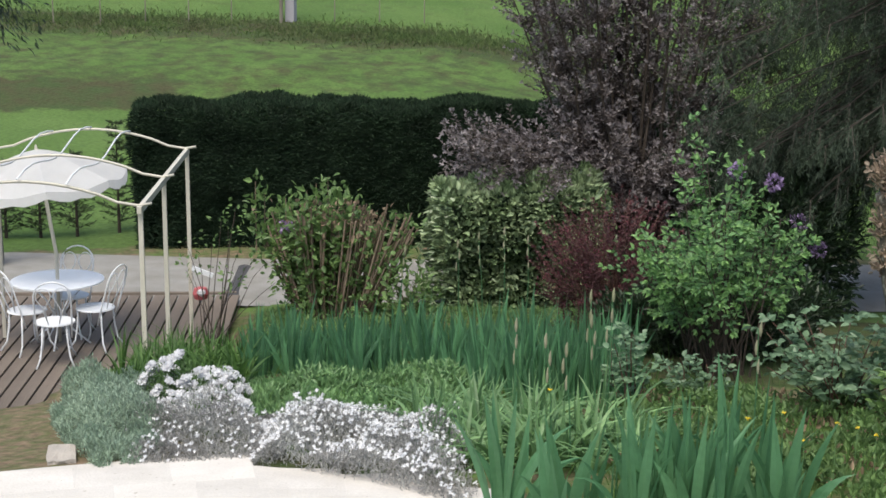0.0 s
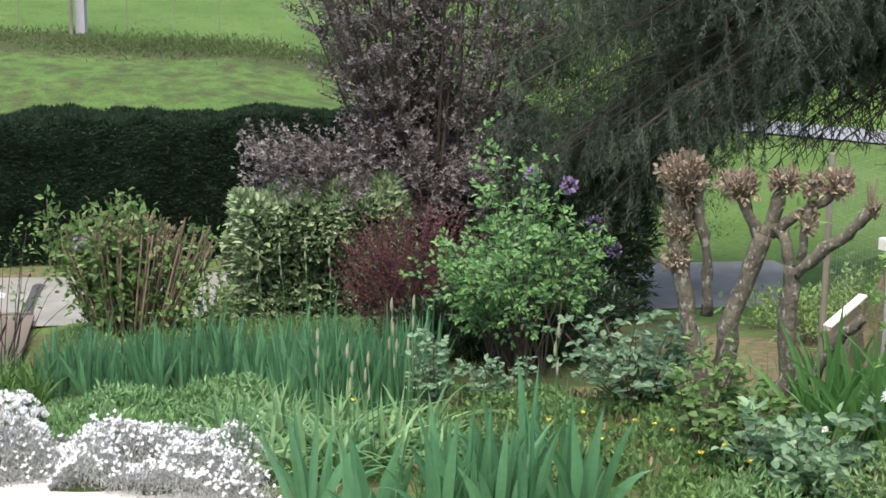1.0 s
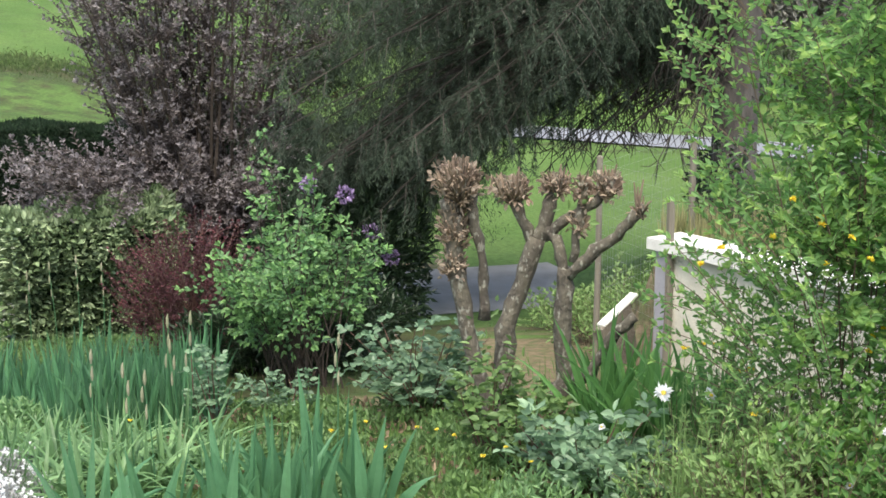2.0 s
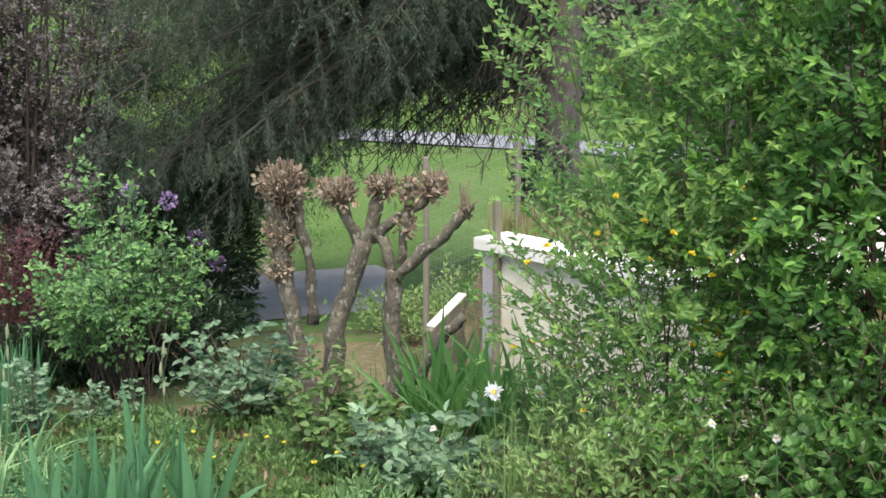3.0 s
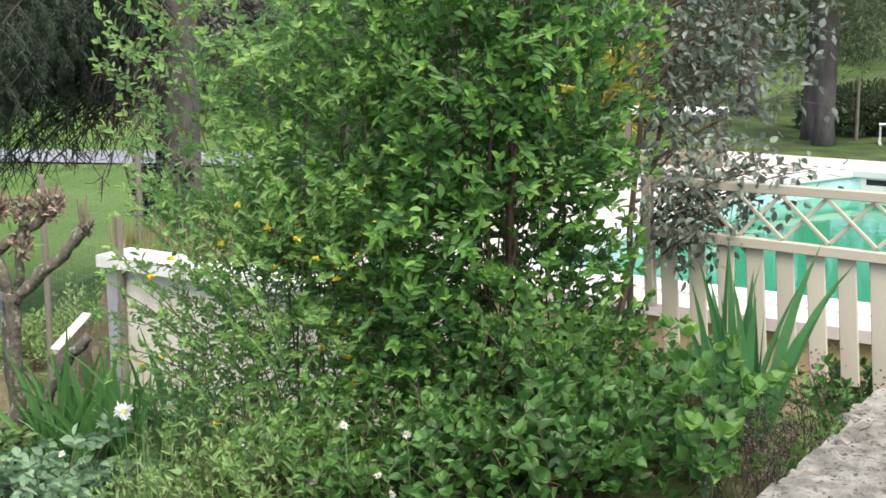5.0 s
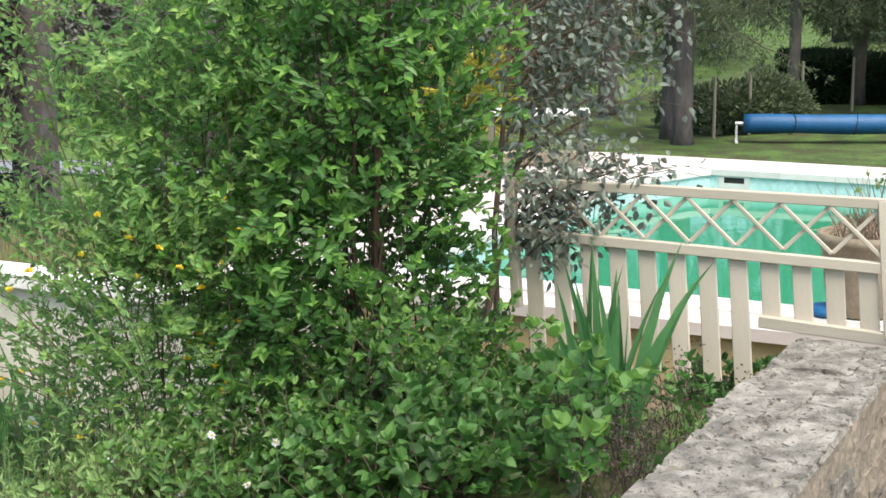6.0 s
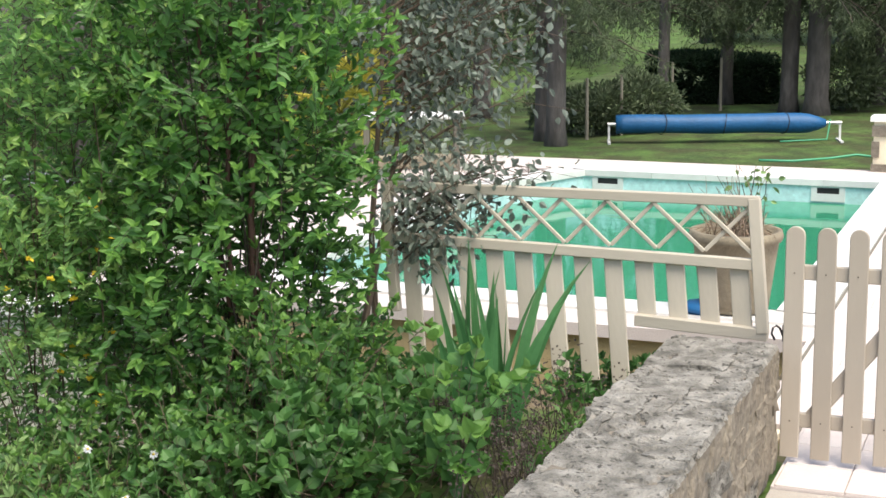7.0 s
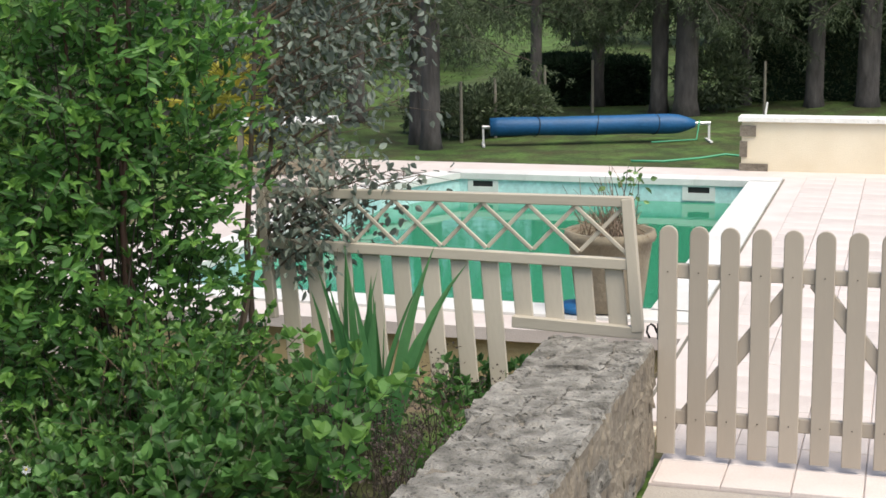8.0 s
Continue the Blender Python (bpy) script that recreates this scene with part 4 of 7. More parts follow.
def box_hedge(name, label, a, b, depth, h, mat, n, leaf, round_=0.12):
    a, b = Vector(a), Vector(b)
    ln = (b - a).length
    x, y = (b - a).normalized(), None
    y = Vector((-x.y, x.x, 0)).normalized()
    ob = thing(name, label, "hedge", at=(a + b) / 2)
    k = RNG.random(n)
    side = RNG.choice(5, n, p=[0.42, 0.08, 0.34, 0.08, 0.08])
    s, t, q = RNG.random(n) * ln, RNG.random(n) * depth - depth / 2, RNG.random(n) * h
    t = np.where(side == 0, -depth / 2, np.where(side == 1, depth / 2, t))
    q = np.where(side == 2, h, q)
    s = np.where(side == 3, 0, np.where(side == 4, ln, s))
    # soften the corners and make the faces uneven
    cx, cq = np.clip((np.abs(t) - depth / 2 + round_) / round_, 0, 1), np.clip((q - h + round_) / round_, 0, 1)
    q = q - round_ * 0.35 * cx * cx
    t = t - np.sign(t) * round_ * 0.35 * cq * cq
    nrm = np.array([(0, -1, 0), (0, 1, 0), (0, 0, 1), (-1, 0, 0), (1, 0, 0)], float)[side]
    uneven = np.array([noise.noise(Vector((i * 1.1, j * 1.1, l * 1.3))) * (0.24 if mat == "laurel" else 0.13) + noise.noise(Vector((i * 3.5, j * 3.5, l * 3.5))) * (0.12 if mat == "laurel" else 0.07) for i, j, l in zip(s, t, q)])
    p = np.stack([s, t, q], 1) + nrm * (uneven - 0.16 * RNG.random(n) ** 2)[:, None]
    frame_ = np.array([x[:], y[:], (0, 0, 1)])
    pw, nw = p @ frame_ + np.array(a), nrm @ frame_
    part("foliage", Shape().leaves(pw, nw + np.array((0, 0, 0.3)) + (np.array(x[:]) * RNG.normal(0, 1.3, (n, 1)) if mat == "hedge" else 0), leaf[0], leaf[1], flop=0.4, face=nw * 0.7 + np.array((0, 0, 0.8)) if mat == "laurel" else None), mat, ob, kind="stuff")
    inner = Shape()
    c = (a + b) / 2 + Vector((0, 0, h * 0.48))
    inner.box(c, (ln - 0.35, max(depth - 0.35, 0.1), h * 0.9), facing((0, 0, 0), x))
    part("inner_core", inner, "hedge" if mat != "laurel" else "rhodo", ob)
    return ob


# clipped evergreen hedge behind the drive
ha, hb = polar(-38.2, 21.9, -2.15), polar(-15.5, 22.6, -2.15)
box_hedge("clipped_hedge", "tall dark green clipped conifer hedge behind the drive", ha, hb, 1.1, 2.08, "hedge", 105000, (0.09, 0.022), 0.2)
la, lb = polar(-26.9, 17.4), polar(-20.4, 18.0)
lb.z = la.z
box_hedge("laurel_hedge", "broad-leaved light green clipped laurel hedge", la, lb, 0.9, 1.52, "laurel", 9500, (0.11, 0.056), 0.34)

# purple-leaved plum tree
def plum():
    c = polar(-19.2, 18.9, -2.05)
    ob = thing("plum_tree", "many-stemmed purple-leaved plum tree", "tree", at=c)
    s, bag = Shape(), []

    def branch(foot, tip, arch, r, k0, dense, long):
        foot, tip = Vector(foot), Vector(tip)
        m = foot.lerp(tip, 0.5) + Vector((0, 0, arch * (tip - foot).length))
        pts = [foot * (1 - q) ** 2 + m * 2 * q * (1 - q) + tip * q * q for q in np.linspace(0, 1, 11)]
        s.tube(pts, list(np.linspace(r, 0.005, 11)), 6)
        for i in range(k0, 11):
            way = (pts[i] - pts[i - 1]).normalized()
            for _ in range(dense):
                side = Vector(RNG.normal(0, 1, 3))
                side = (side - way * side.dot(way)).normalized()
                d = (way * 0.8 + side * RNG.uniform(0.5, 1.0)).normalized()
                sprig(s, bag, pts[i] + Vector(RNG.normal(0, 0.04, 3)), d * RNG.uniform(0.18, 0.5) * long, side * 0.6 + Vector((0, -0.7, 0)), 0.034, 0.004)

    for i in range(46):                               # stems that fan out from the foot
        az, k = RNG.uniform(-24.4, -14.6), RNG.random()
        lean = abs(az + 19.3) / 5.0
        foot = c + Vector((RNG.normal(0, 0.22), RNG.normal(0, 0.2), 0))
        branch(foot, polar(az, RNG.uniform(17.6, 19.9), 3.5 - 1.7 * lean ** 1.4 + RNG.uniform(-1.1, 0.5)), 0.05, 0.034, 3, 9, 1.0)
    for i in range(30):                               # lower limbs that arch over the hedge
        az = RNG.uniform(-26.2, -22.3)
        branch(c + Vector((-0.3, 0, 0.9)), polar(az, RNG.uniform(17.2, 18.4), RNG.uniform(-0.55, 0.15)), 0.13, 0.02, 4, 5, 0.75)
    for i in range(26):                               # shaded skirt round the foot
        branch(c + Vector((0, 0, 0.8)), polar(RNG.uniform(-22.5, -15.8), RNG.uniform(17.7, 18.6), RNG.uniform(-0.95, 0.1)), 0.12, 0.02, 4, 6, 0.8)
    part("branchwork", s, "twig", ob)
    leafy(ob, bag, (0.064, 0.028), "plum", "plumtip", 0.78)
    bag = []
    s = Shape()
    mass(s, bag, polar(-15.6, 19.6, 0.0), 0.9, 0.6, 2.6, 120, (0.2, 0.4), 0.05, seed=4.4)
    part("branchwork", s, "twig", ob)
    leafy(ob, bag, (0.08, 0.042), "plumgreen", "plumgreen", 0.8, ("green_foliage", "young_growth"))


plum()


def barberry():
    c = polar(-20.05, 14.6)
    ob = thing("barberry", "rounded dark red barberry bush with twiggy upright shoots", "shrub", at=c)
    s, bag = Shape(), []
    feet = mass(s, bag, (c.x, c.y, c.z + 0.05), 0.7, 0.6, 1.28, 760, (0.16, 0.36), 0.024, 0.75, 0.2, 2.3, 2.6, 1.7, -0.5, 0.75)
    stems_to(s, c, feet[::9], 0.009, 0.003, 0.14, 0.05)
    part("branchwork", s, "purplestem", ob)
    leafy(ob, bag, (0.04, 0.017), "barberry", "barberrytip", 0.95)


barberry()


def lilac():
    c = polar(-15.7, 12.7)
    ob = thing("green_shrub", "upright fresh green leafy shrub with thin stems", "shrub", at=c)
    s, bag = Shape(), []
    for i in range(50):
        a = RNG.uniform(0, 2 * math.pi)
        r = 0.84 * math.sqrt(RNG.random())
        top = 1.05 + 0.62 * (1 - r / 0.8) + RNG.uniform(-.4, .1)
        if i < 7:
            r, top, a = ((0.3, 2.12, 2.75), (0.2, 1.86, 0.2), (0.26, 1.85, 2.9), (0.38, 1.7, 2.8), (0.2, 1.72, 2.5), (0.34, 1.55, 3.1), (0.12, 1.6, 0.4))[i]
        tip = c + Vector((r * math.cos(a) - 0.06, r * math.sin(a), top + 0.1))
        foot = c + Vector((RNG.normal(0, 0.17), RNG.normal(0, 0.12), -0.03))
        m = foot.lerp(tip, 0.5) + Vector((0, 0, 0.14))
        pts = [foot * (1 - q) ** 2 + m * 2 * q * (1 - q) + tip * q * q for q in np.linspace(0, 1, 9)]
        s.tube(pts, list(np.linspace(0.010, 0.003, 9)), 5)
        for k in range(4, 9):
            for _ in range(3):
                d = Vector((math.cos(a), math.sin(a), 0.3)) * 0.5 + Vector(RNG.normal(0, 0.6, 3))
                d = d.normalized()
                out = Vector((math.cos(a) * 0.4, -0.6 + 0.4 * math.sin(a), 0.2))
                sprig(s, bag, pts[k], d * RNG.uniform(0.12, 0.26) * (1 if i > 6 else 0.6), out, 0.036)
    part("branchwork", s, "twig", ob)
    leafy(ob, bag, (0.066, 0.036), "lilac", "lilactip", 0.8)


lilac()
# added dark-leaved shrubs: their near-black colour stands for deep shade behind the stems
shrub("shade_filler_shrub", "low near-black shrub added to stand for the deep shade behind the stems", -17.6, 15.6, 0.8, 0.95, "rhodo", 4200, (0.09, 0.035), 12, 0.01, shell=0.5)
shrub("shade_filler_shrub", "low near-black shrub added to stand for the deep shade behind the stems", -14.2, 15.2, 0.75, 0.75, "rhodo", 3600, (0.09, 0.035), 12, 0.01, shell=0.5)
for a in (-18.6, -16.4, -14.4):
    shrub("shade_filler_shrub", "low near-black shrub added to stand for the deep shade behind the stems", a, 13.8, 0.5, 0.62, "rhodo", 2200, (0.08, 0.03), 10, 0.008, shell=0.5)
shrub("rhododendron", "dark green rhododendron with violet flower heads", -14.0, 17.6, 1.05, 1.75, "rhodo", 7000, (0.13, 0.045), 14, 0.02, shell=0.55, lump=0.15, power=3)
rh = bpy.data.objects["rhododendron"]
for az, d, z in ((-13.9, 16.7, -0.28), (-12.85, 16.8, -0.72), (-12.1, 16.9, -1.05), (-15.3, 16.7, -0.16)):
    p = polar(az, d, z)
    q, w = lumpy(70, (p.x, p.y, p.z - 0.07), 0.085, 0.085, 0.15, 0.4, 0.1)
    part("flower_head", Shape().leaves(q, w, 0.05, 0.045, flop=0.4), "violet", rh, "round violet flower head", kind="stuff")


def pruned_shrub():
    c = polar(-30.6, 16.3)
    ob = thing("pruned_shrub", "hard-pruned hydrangea with bare stems and new leaves", "shrub", at=c)
    s = Shape()
    at_, way = [], []
    for i in range(150):
        a, r = RNG.uniform(0, 2 * math.pi), math.sqrt(RNG.random())
        x, y = r * math.cos(a), r * math.sin(a)
        foot = c + Vector((0.45 * x - 0.1, 0.3 * y, -0.05))
        tall = RNG.uniform(1.0, 1.32) - (0.12 if x < -0.3 else 0)
        tip = c + Vector((1.0 * x, 0.55 * y, tall))
        s.tube([foot, foot.lerp(tip, 0.5) + Vector(RNG.normal(0, 0.02, 3)), tip], [0.014, 0.012, 0.010], 5)
        if x < 0.15 or RNG.random() < 0.35:
            for k in np.linspace(0.25, 1.0, 7):
                off = RNG.normal(0, 0.06, (4, 3))
                at_.append(np.array(foot.lerp(tip, k)) + off)
                way.append(off * 10 + np.array((0, 0, .3)))
    for dx, h in ((-1.0, 1.5), (-0.88, 1.4), (-0.2, 1.55), (-0.05, 1.62), (-0.32, 1.45), (0.08, 1.5), (-0.6, 1.35)):
        b = c + Vector((dx, -0.2, 0.7))
        for k in np.linspace(0, h - 0.7, 10):
            off = RNG.normal(0, 0.055, (5, 3))
            at_.append(np.array(b) + np.array((0, 0, k)) + off)
            way.append(off * 10 + np.array((0, 0, .4)))
        s.tube([b, b + Vector((0, 0, h - 0.7))], [0.008, 0.004], 5)
    part("branchwork", s, "tan", ob)
    part("new_leaves", Shape().leaves(np.concatenate(at_), np.concatenate(way), 0.095, 0.055), "rose", ob, kind="stuff")
    p, w = lumpy(240, (c.x, c.y - 0.1, c.z + 1.0), 0.95, 0.5, 0.35, 0.9, 0.2)
    part("foliage", Shape().leaves(p, w, 0.06, 0.045), "dry", ob, kind="stuff")
    p, w = lumpy(34, (c.x - 0.5, c.y - 0.35, c.z + 1.0), 0.07, 0.07, 0.12, 0.9, 0.2)
    part("flower_head", Shape().leaves(p, w, 0.045, 0.04), "violet", ob, "faded violet flower head", kind="stuff")


pruned_shrub()
shrub("low_shrub", "small light green leafy shrub at the drive's edge", -28.2, 15.7, 0.36, 0.55, "rose", 500, (0.09, 0.05), 8, 0.008)


# pollarded trunks
def pollard():
    c = polar(-6.8, 10.0)
    ob = thing("pollarded_tree", "pollarded fruit tree with knobbly cut heads and bare limbs", "tree", at=c)

    def limb(name, pts, radii):
        s = Shape()
        P3 = [polar(a, d, z) for a, d, z in pts]
        fine = []
        rad = []
        for i in range(len(P3) - 1):
            for k in range(4):
                q = k / 4
                fine.append(P3[i].lerp(P3[i + 1], q) + Vector(RNG.normal(0, 0.006, 3)))
                rad.append(0.86 * (radii[i] * (1 - q) + radii[i + 1] * q) + RNG.normal(0, 0.005))
        fine.append(P3[-1])
        rad.append(radii[-1])
        s.tube(fine, rad, 10)
        part(name, s, "bark", ob, soft=True)
        return P3[-1]

    # bearing, distance, height along each limb
    limb("trunk", ((-6.9, 10.0, -1.0), (-7.7, 10.0, -0.6), (-7.65, 10.0, -0.1), (-7.0, 10.0, 0.25), (-6.45, 10.0, 0.55)), (0.11, 0.085, 0.08, 0.07, 0.065))
    limb("trunk", ((-6.6, 9.9, -1.0), (-5.6, 9.9, -0.62), (-5.25, 9.9, -0.45), (-5.4, 9.9, 0.1), (-5.3, 9.9, 0.36)), (0.10, 0.085, 0.08, 0.072, 0.06))
    limb("trunk", ((-7.6, 10.2, -1.0), (-8.8, 10.3, -0.45), (-9.5, 10.3, 0.15), (-9.75, 10.3, 0.5), (-9.85, 10.3, 0.75)), (0.08, 0.07, 0.07, 0.068, 0.08))
    limb("limb", ((-8.5, 10.3, -0.1), (-8.55, 10.3, 0.3), (-9.0, 10.3, 0.65), (-9.0, 10.3, 0.8)), (0.045, 0.042, 0.045, 0.05))
    limb("limb", ((-5.3, 9.9, -0.48), (-4.3, 9.8, -0.35), (-3.2, 9.7, -0.02), (-2.55, 9.7, 0.09)), (0.05, 0.045, 0.043, 0.036))
    h1 = limb("limb", ((-6.55, 10.0, 0.5), (-7.2, 10.0, 0.72), (-7.35, 10.0, 0.86)), (0.05, 0.048, 0.06))
    h2 = limb("limb", ((-6.45, 10.0, 0.5), (-6.0, 10.0, 0.75), (-5.75, 10.0, 0.9)), (0.055, 0.05, 0.058))
    limb("limb", ((-5.3, 9.9, 0.3), (-5.7, 9.95, 0.55), (-6.2, 10.0, 0.62)), (0.048, 0.042, 0.04))
    limb("limb", ((-6.2, 10.0, 0.55), (-5.2, 9.95, 0.72), (-4.3, 9.9, 0.8), (-3.6, 9.9, 0.93)), (0.045, 0.04, 0.038, 0.05))
    limb("limb", ((-5.1, 9.9, 0.4), (-4.8, 9.9, 0.75), (-4.7, 9.9, 0.95)), (0.032, 0.03, 0.035))
    h3 = limb("limb", ((-5.2, 9.9, 0.3), (-4.2, 9.85, 0.5), (-3.3, 9.8, 0.62), (-2.6, 9.75, 0.78)), (0.05, 0.045, 0.042, 0.045))
    heads = ((-9.5, 10.3, 0.88, 0.2, 0.26, 150), (-9.6, 10.3, 0.55, 0.13, 0.3, 70), (-9.7, 10.3, 0.3, 0.11, 0.2, 40), (-7.4, 10.0, 0.88, 0.16, 0.16, 80), (-5.7, 10.0, 0.92, 0.11, 0.14, 55), (-3.75, 9.9, 0.93, 0.12, 0.16, 60), (-4.75, 9.9, 0.9, 0.06, 0.16, 26), (-4.8, 9.9, 0.68, 0.07, 0.14, 24), (-2.45, 9.75, 0.8, 0.05, 0.1, 10))
    for az, d, z, r, h, n in heads:
        n, r = int(n * 1.4), r * 0.78
        p, w = lumpy(n, polar(az, d, z - h / 2), r, r, h, 0.35, 0.2)
        s = Shape()
        for a, b in zip(p, w):
            q = Vector(b + np.array((0, 0, 1.1))).normalized() * RNG.uniform(0.02, 0.075)
            s.tube([Vector(a) - q, Vector(a) + q], [RNG.uniform(.006, .010), RNG.uniform(.004, .007)], 5)
        head = part("cut_head", s, "tan", ob, "knob of many cut twig ends")
        core = Shape().lathe(polar(az, d, z), [(r * 0.6 * math.cos(e) + 0.002, h * 0.42 * math.sin(e)) for e in np.linspace(-1.57, 1.57, 8)], 10)
        part("knob", core, "bark", head)
        p, w = lumpy(int(n * 1.5), polar(az, d, z - h / 2 - 0.02), r * 1.12, r * 1.12, h * 1.15, 0.4, 0.4)
        part("foliage", Shape().leaves(p, w + np.array((0, 0, 0.5)), 0.05, 0.028, flop=0.9), "scrap", head, "shrivelled brown leaf scraps")
    s = Shape()
    for a in ((-2.6, 0.95), (-2.4, 1.0), (-2.9, 0.82), (-2.75, 0.98)):
        s.tube([h3, polar(a[0], 9.75, a[1])], [0.012, 0.006], 5)
    part("split_end", s, "tan", ob, "splintered pale limb end")
    at_, way = [], []
    for az, z in ((-8.6, -0.25), (-8.4, -0.05), (-6.0, -0.55), (-7.0, -0.5), (-5.0, 0.75), (-7.6, -0.7), (-8.7, -0.6)):
        off = RNG.normal(0, 0.06, (9, 3))
        at_.append(np.array(polar(az, 9.9, z)) + off)
        way.append(off * 10)
    part("foliage", Shape().leaves(np.concatenate(at_), np.concatenate(way), 0.07, 0.03), "rose", ob)


pollard()


# ---- large bush ----
def big_bush():
    c = polar(6.6, 8.0, -0.65)
    ob = thing("flowering_bush", "large airy green bush with arching canes and yellow flowers", "shrub", at=c)
    s, bag = Shape(), []
    feet = mass(s, bag, (c.x, c.y, c.z), 0.92, 0.45, 4.4, 1800, (0.16, 0.42), 0.025, 0.8, 0.3, 2.6, 2.3, 0.6, -0.3, 0.45)
    feet += mass(s, bag, (c.x + 0.1, c.y, c.z), 1.0, 0.42, 2.3, 560, (0.16, 0.42), 0.025, 0.8, 0.3, 2.4, 2.3, 3.6, -0.3, 0.5)
    stems_to(s, c, [f for f in feet if f.z > 0.6 and f.y < c.y][::40], 0.007, 0.003, 0.3, 0.03, 8)
    for i in range(26):                               # long whippy shoots that stand out of the crown
        a = RNG.uniform(2.6, 4.4)
        z = RNG.uniform(0.2, 2.6)
        b = c + Vector((0.75 * math.cos(a), 0.6 * math.sin(a), z + 0.4))
        sprig(s, bag, b, Vector((math.cos(a) * 0.42, math.sin(a) * 0.3, RNG.uniform(0.15, 0.5))), Vector((math.cos(a), math.sin(a), 0)), 0.036, 0.004)
    part("branchwork", s, "cane", ob, "thin brown arching canes")
    leafy(ob, bag, (0.056, 0.026), "airy", "airytip", 0.95)
    places = [f for f in feet if f.y < c.y - 0.15 and f.x < c.x + 0.2 and -0.3 < f.z < 1.5]
    for f in places[::max(1, len(places) // 24)]:
        f = np.array(f) + np.array((0, -0.12, 0.05))
        n = 11
        a = RNG.uniform(0, 2 * np.pi, n)
        part("flower", Shape().leaves(np.repeat(f[None], n, 0), np.stack([np.cos(a), np.sin(a) - 0.4, 0 * a + 0.4], 1), 0.025, 0.022, flop=0.35), "yellow", ob, "small yellow double flower")


def broad_bush():
    c = polar(13.1, 7.7, -0.65)
    ob = thing("broad_leaved_bush", "tall bush with broad bright green leaves and reddish brown stems", "shrub", at=c)
    s, bag = Shape(), []
    feet = mass(s, bag, (c.x, c.y, c.z), 0.74, 0.42, 4.4, 1000, (0.2, 0.42), 0.032, 0.8, 0.3, 2.7, 2.3, 5.2, -0.3, 0.4)
    feet += mass(s, bag, (c.x + 0.05, c.y - 0.05, c.z), 0.82, 0.5, 1.9, 330, (0.18, 0.36), 0.04, 0.6, 0.3, 2.3, 2.2, 9.2, -0.18, 0.35)
    stems_to(s, c, [f for f in feet if f.z > 0.5][::34], 0.008, 0.003, 0.25, 0.04, 8)
    part("branchwork", s, "twig", ob)
    for az, top, r in ((12.7, 13.2, 0.015), (13.4, 14.3, 0.018), (14.0, 13.8, 0.012), (12.9, 12.0, 0.011)):
        q = Shape()
        q.tube([polar(az, 7.75, -0.7), polar(az + 0.35, 7.72, 0.3), polar((az + top) / 2 - 0.15, 7.7, 1.2), polar(top, 7.7, 2.2), polar(top + 0.3, 7.6, 3.2)], [r * 1.2, r, r * 0.9, r * 0.75, r * 0.4], 7)
        part("stem", q, "purplestem", ob, "upright reddish brown stem", True)
    leafy(ob, bag, (0.074, 0.037), "broad", "broadtip", 1.0)


broad_bush()
big_bush()


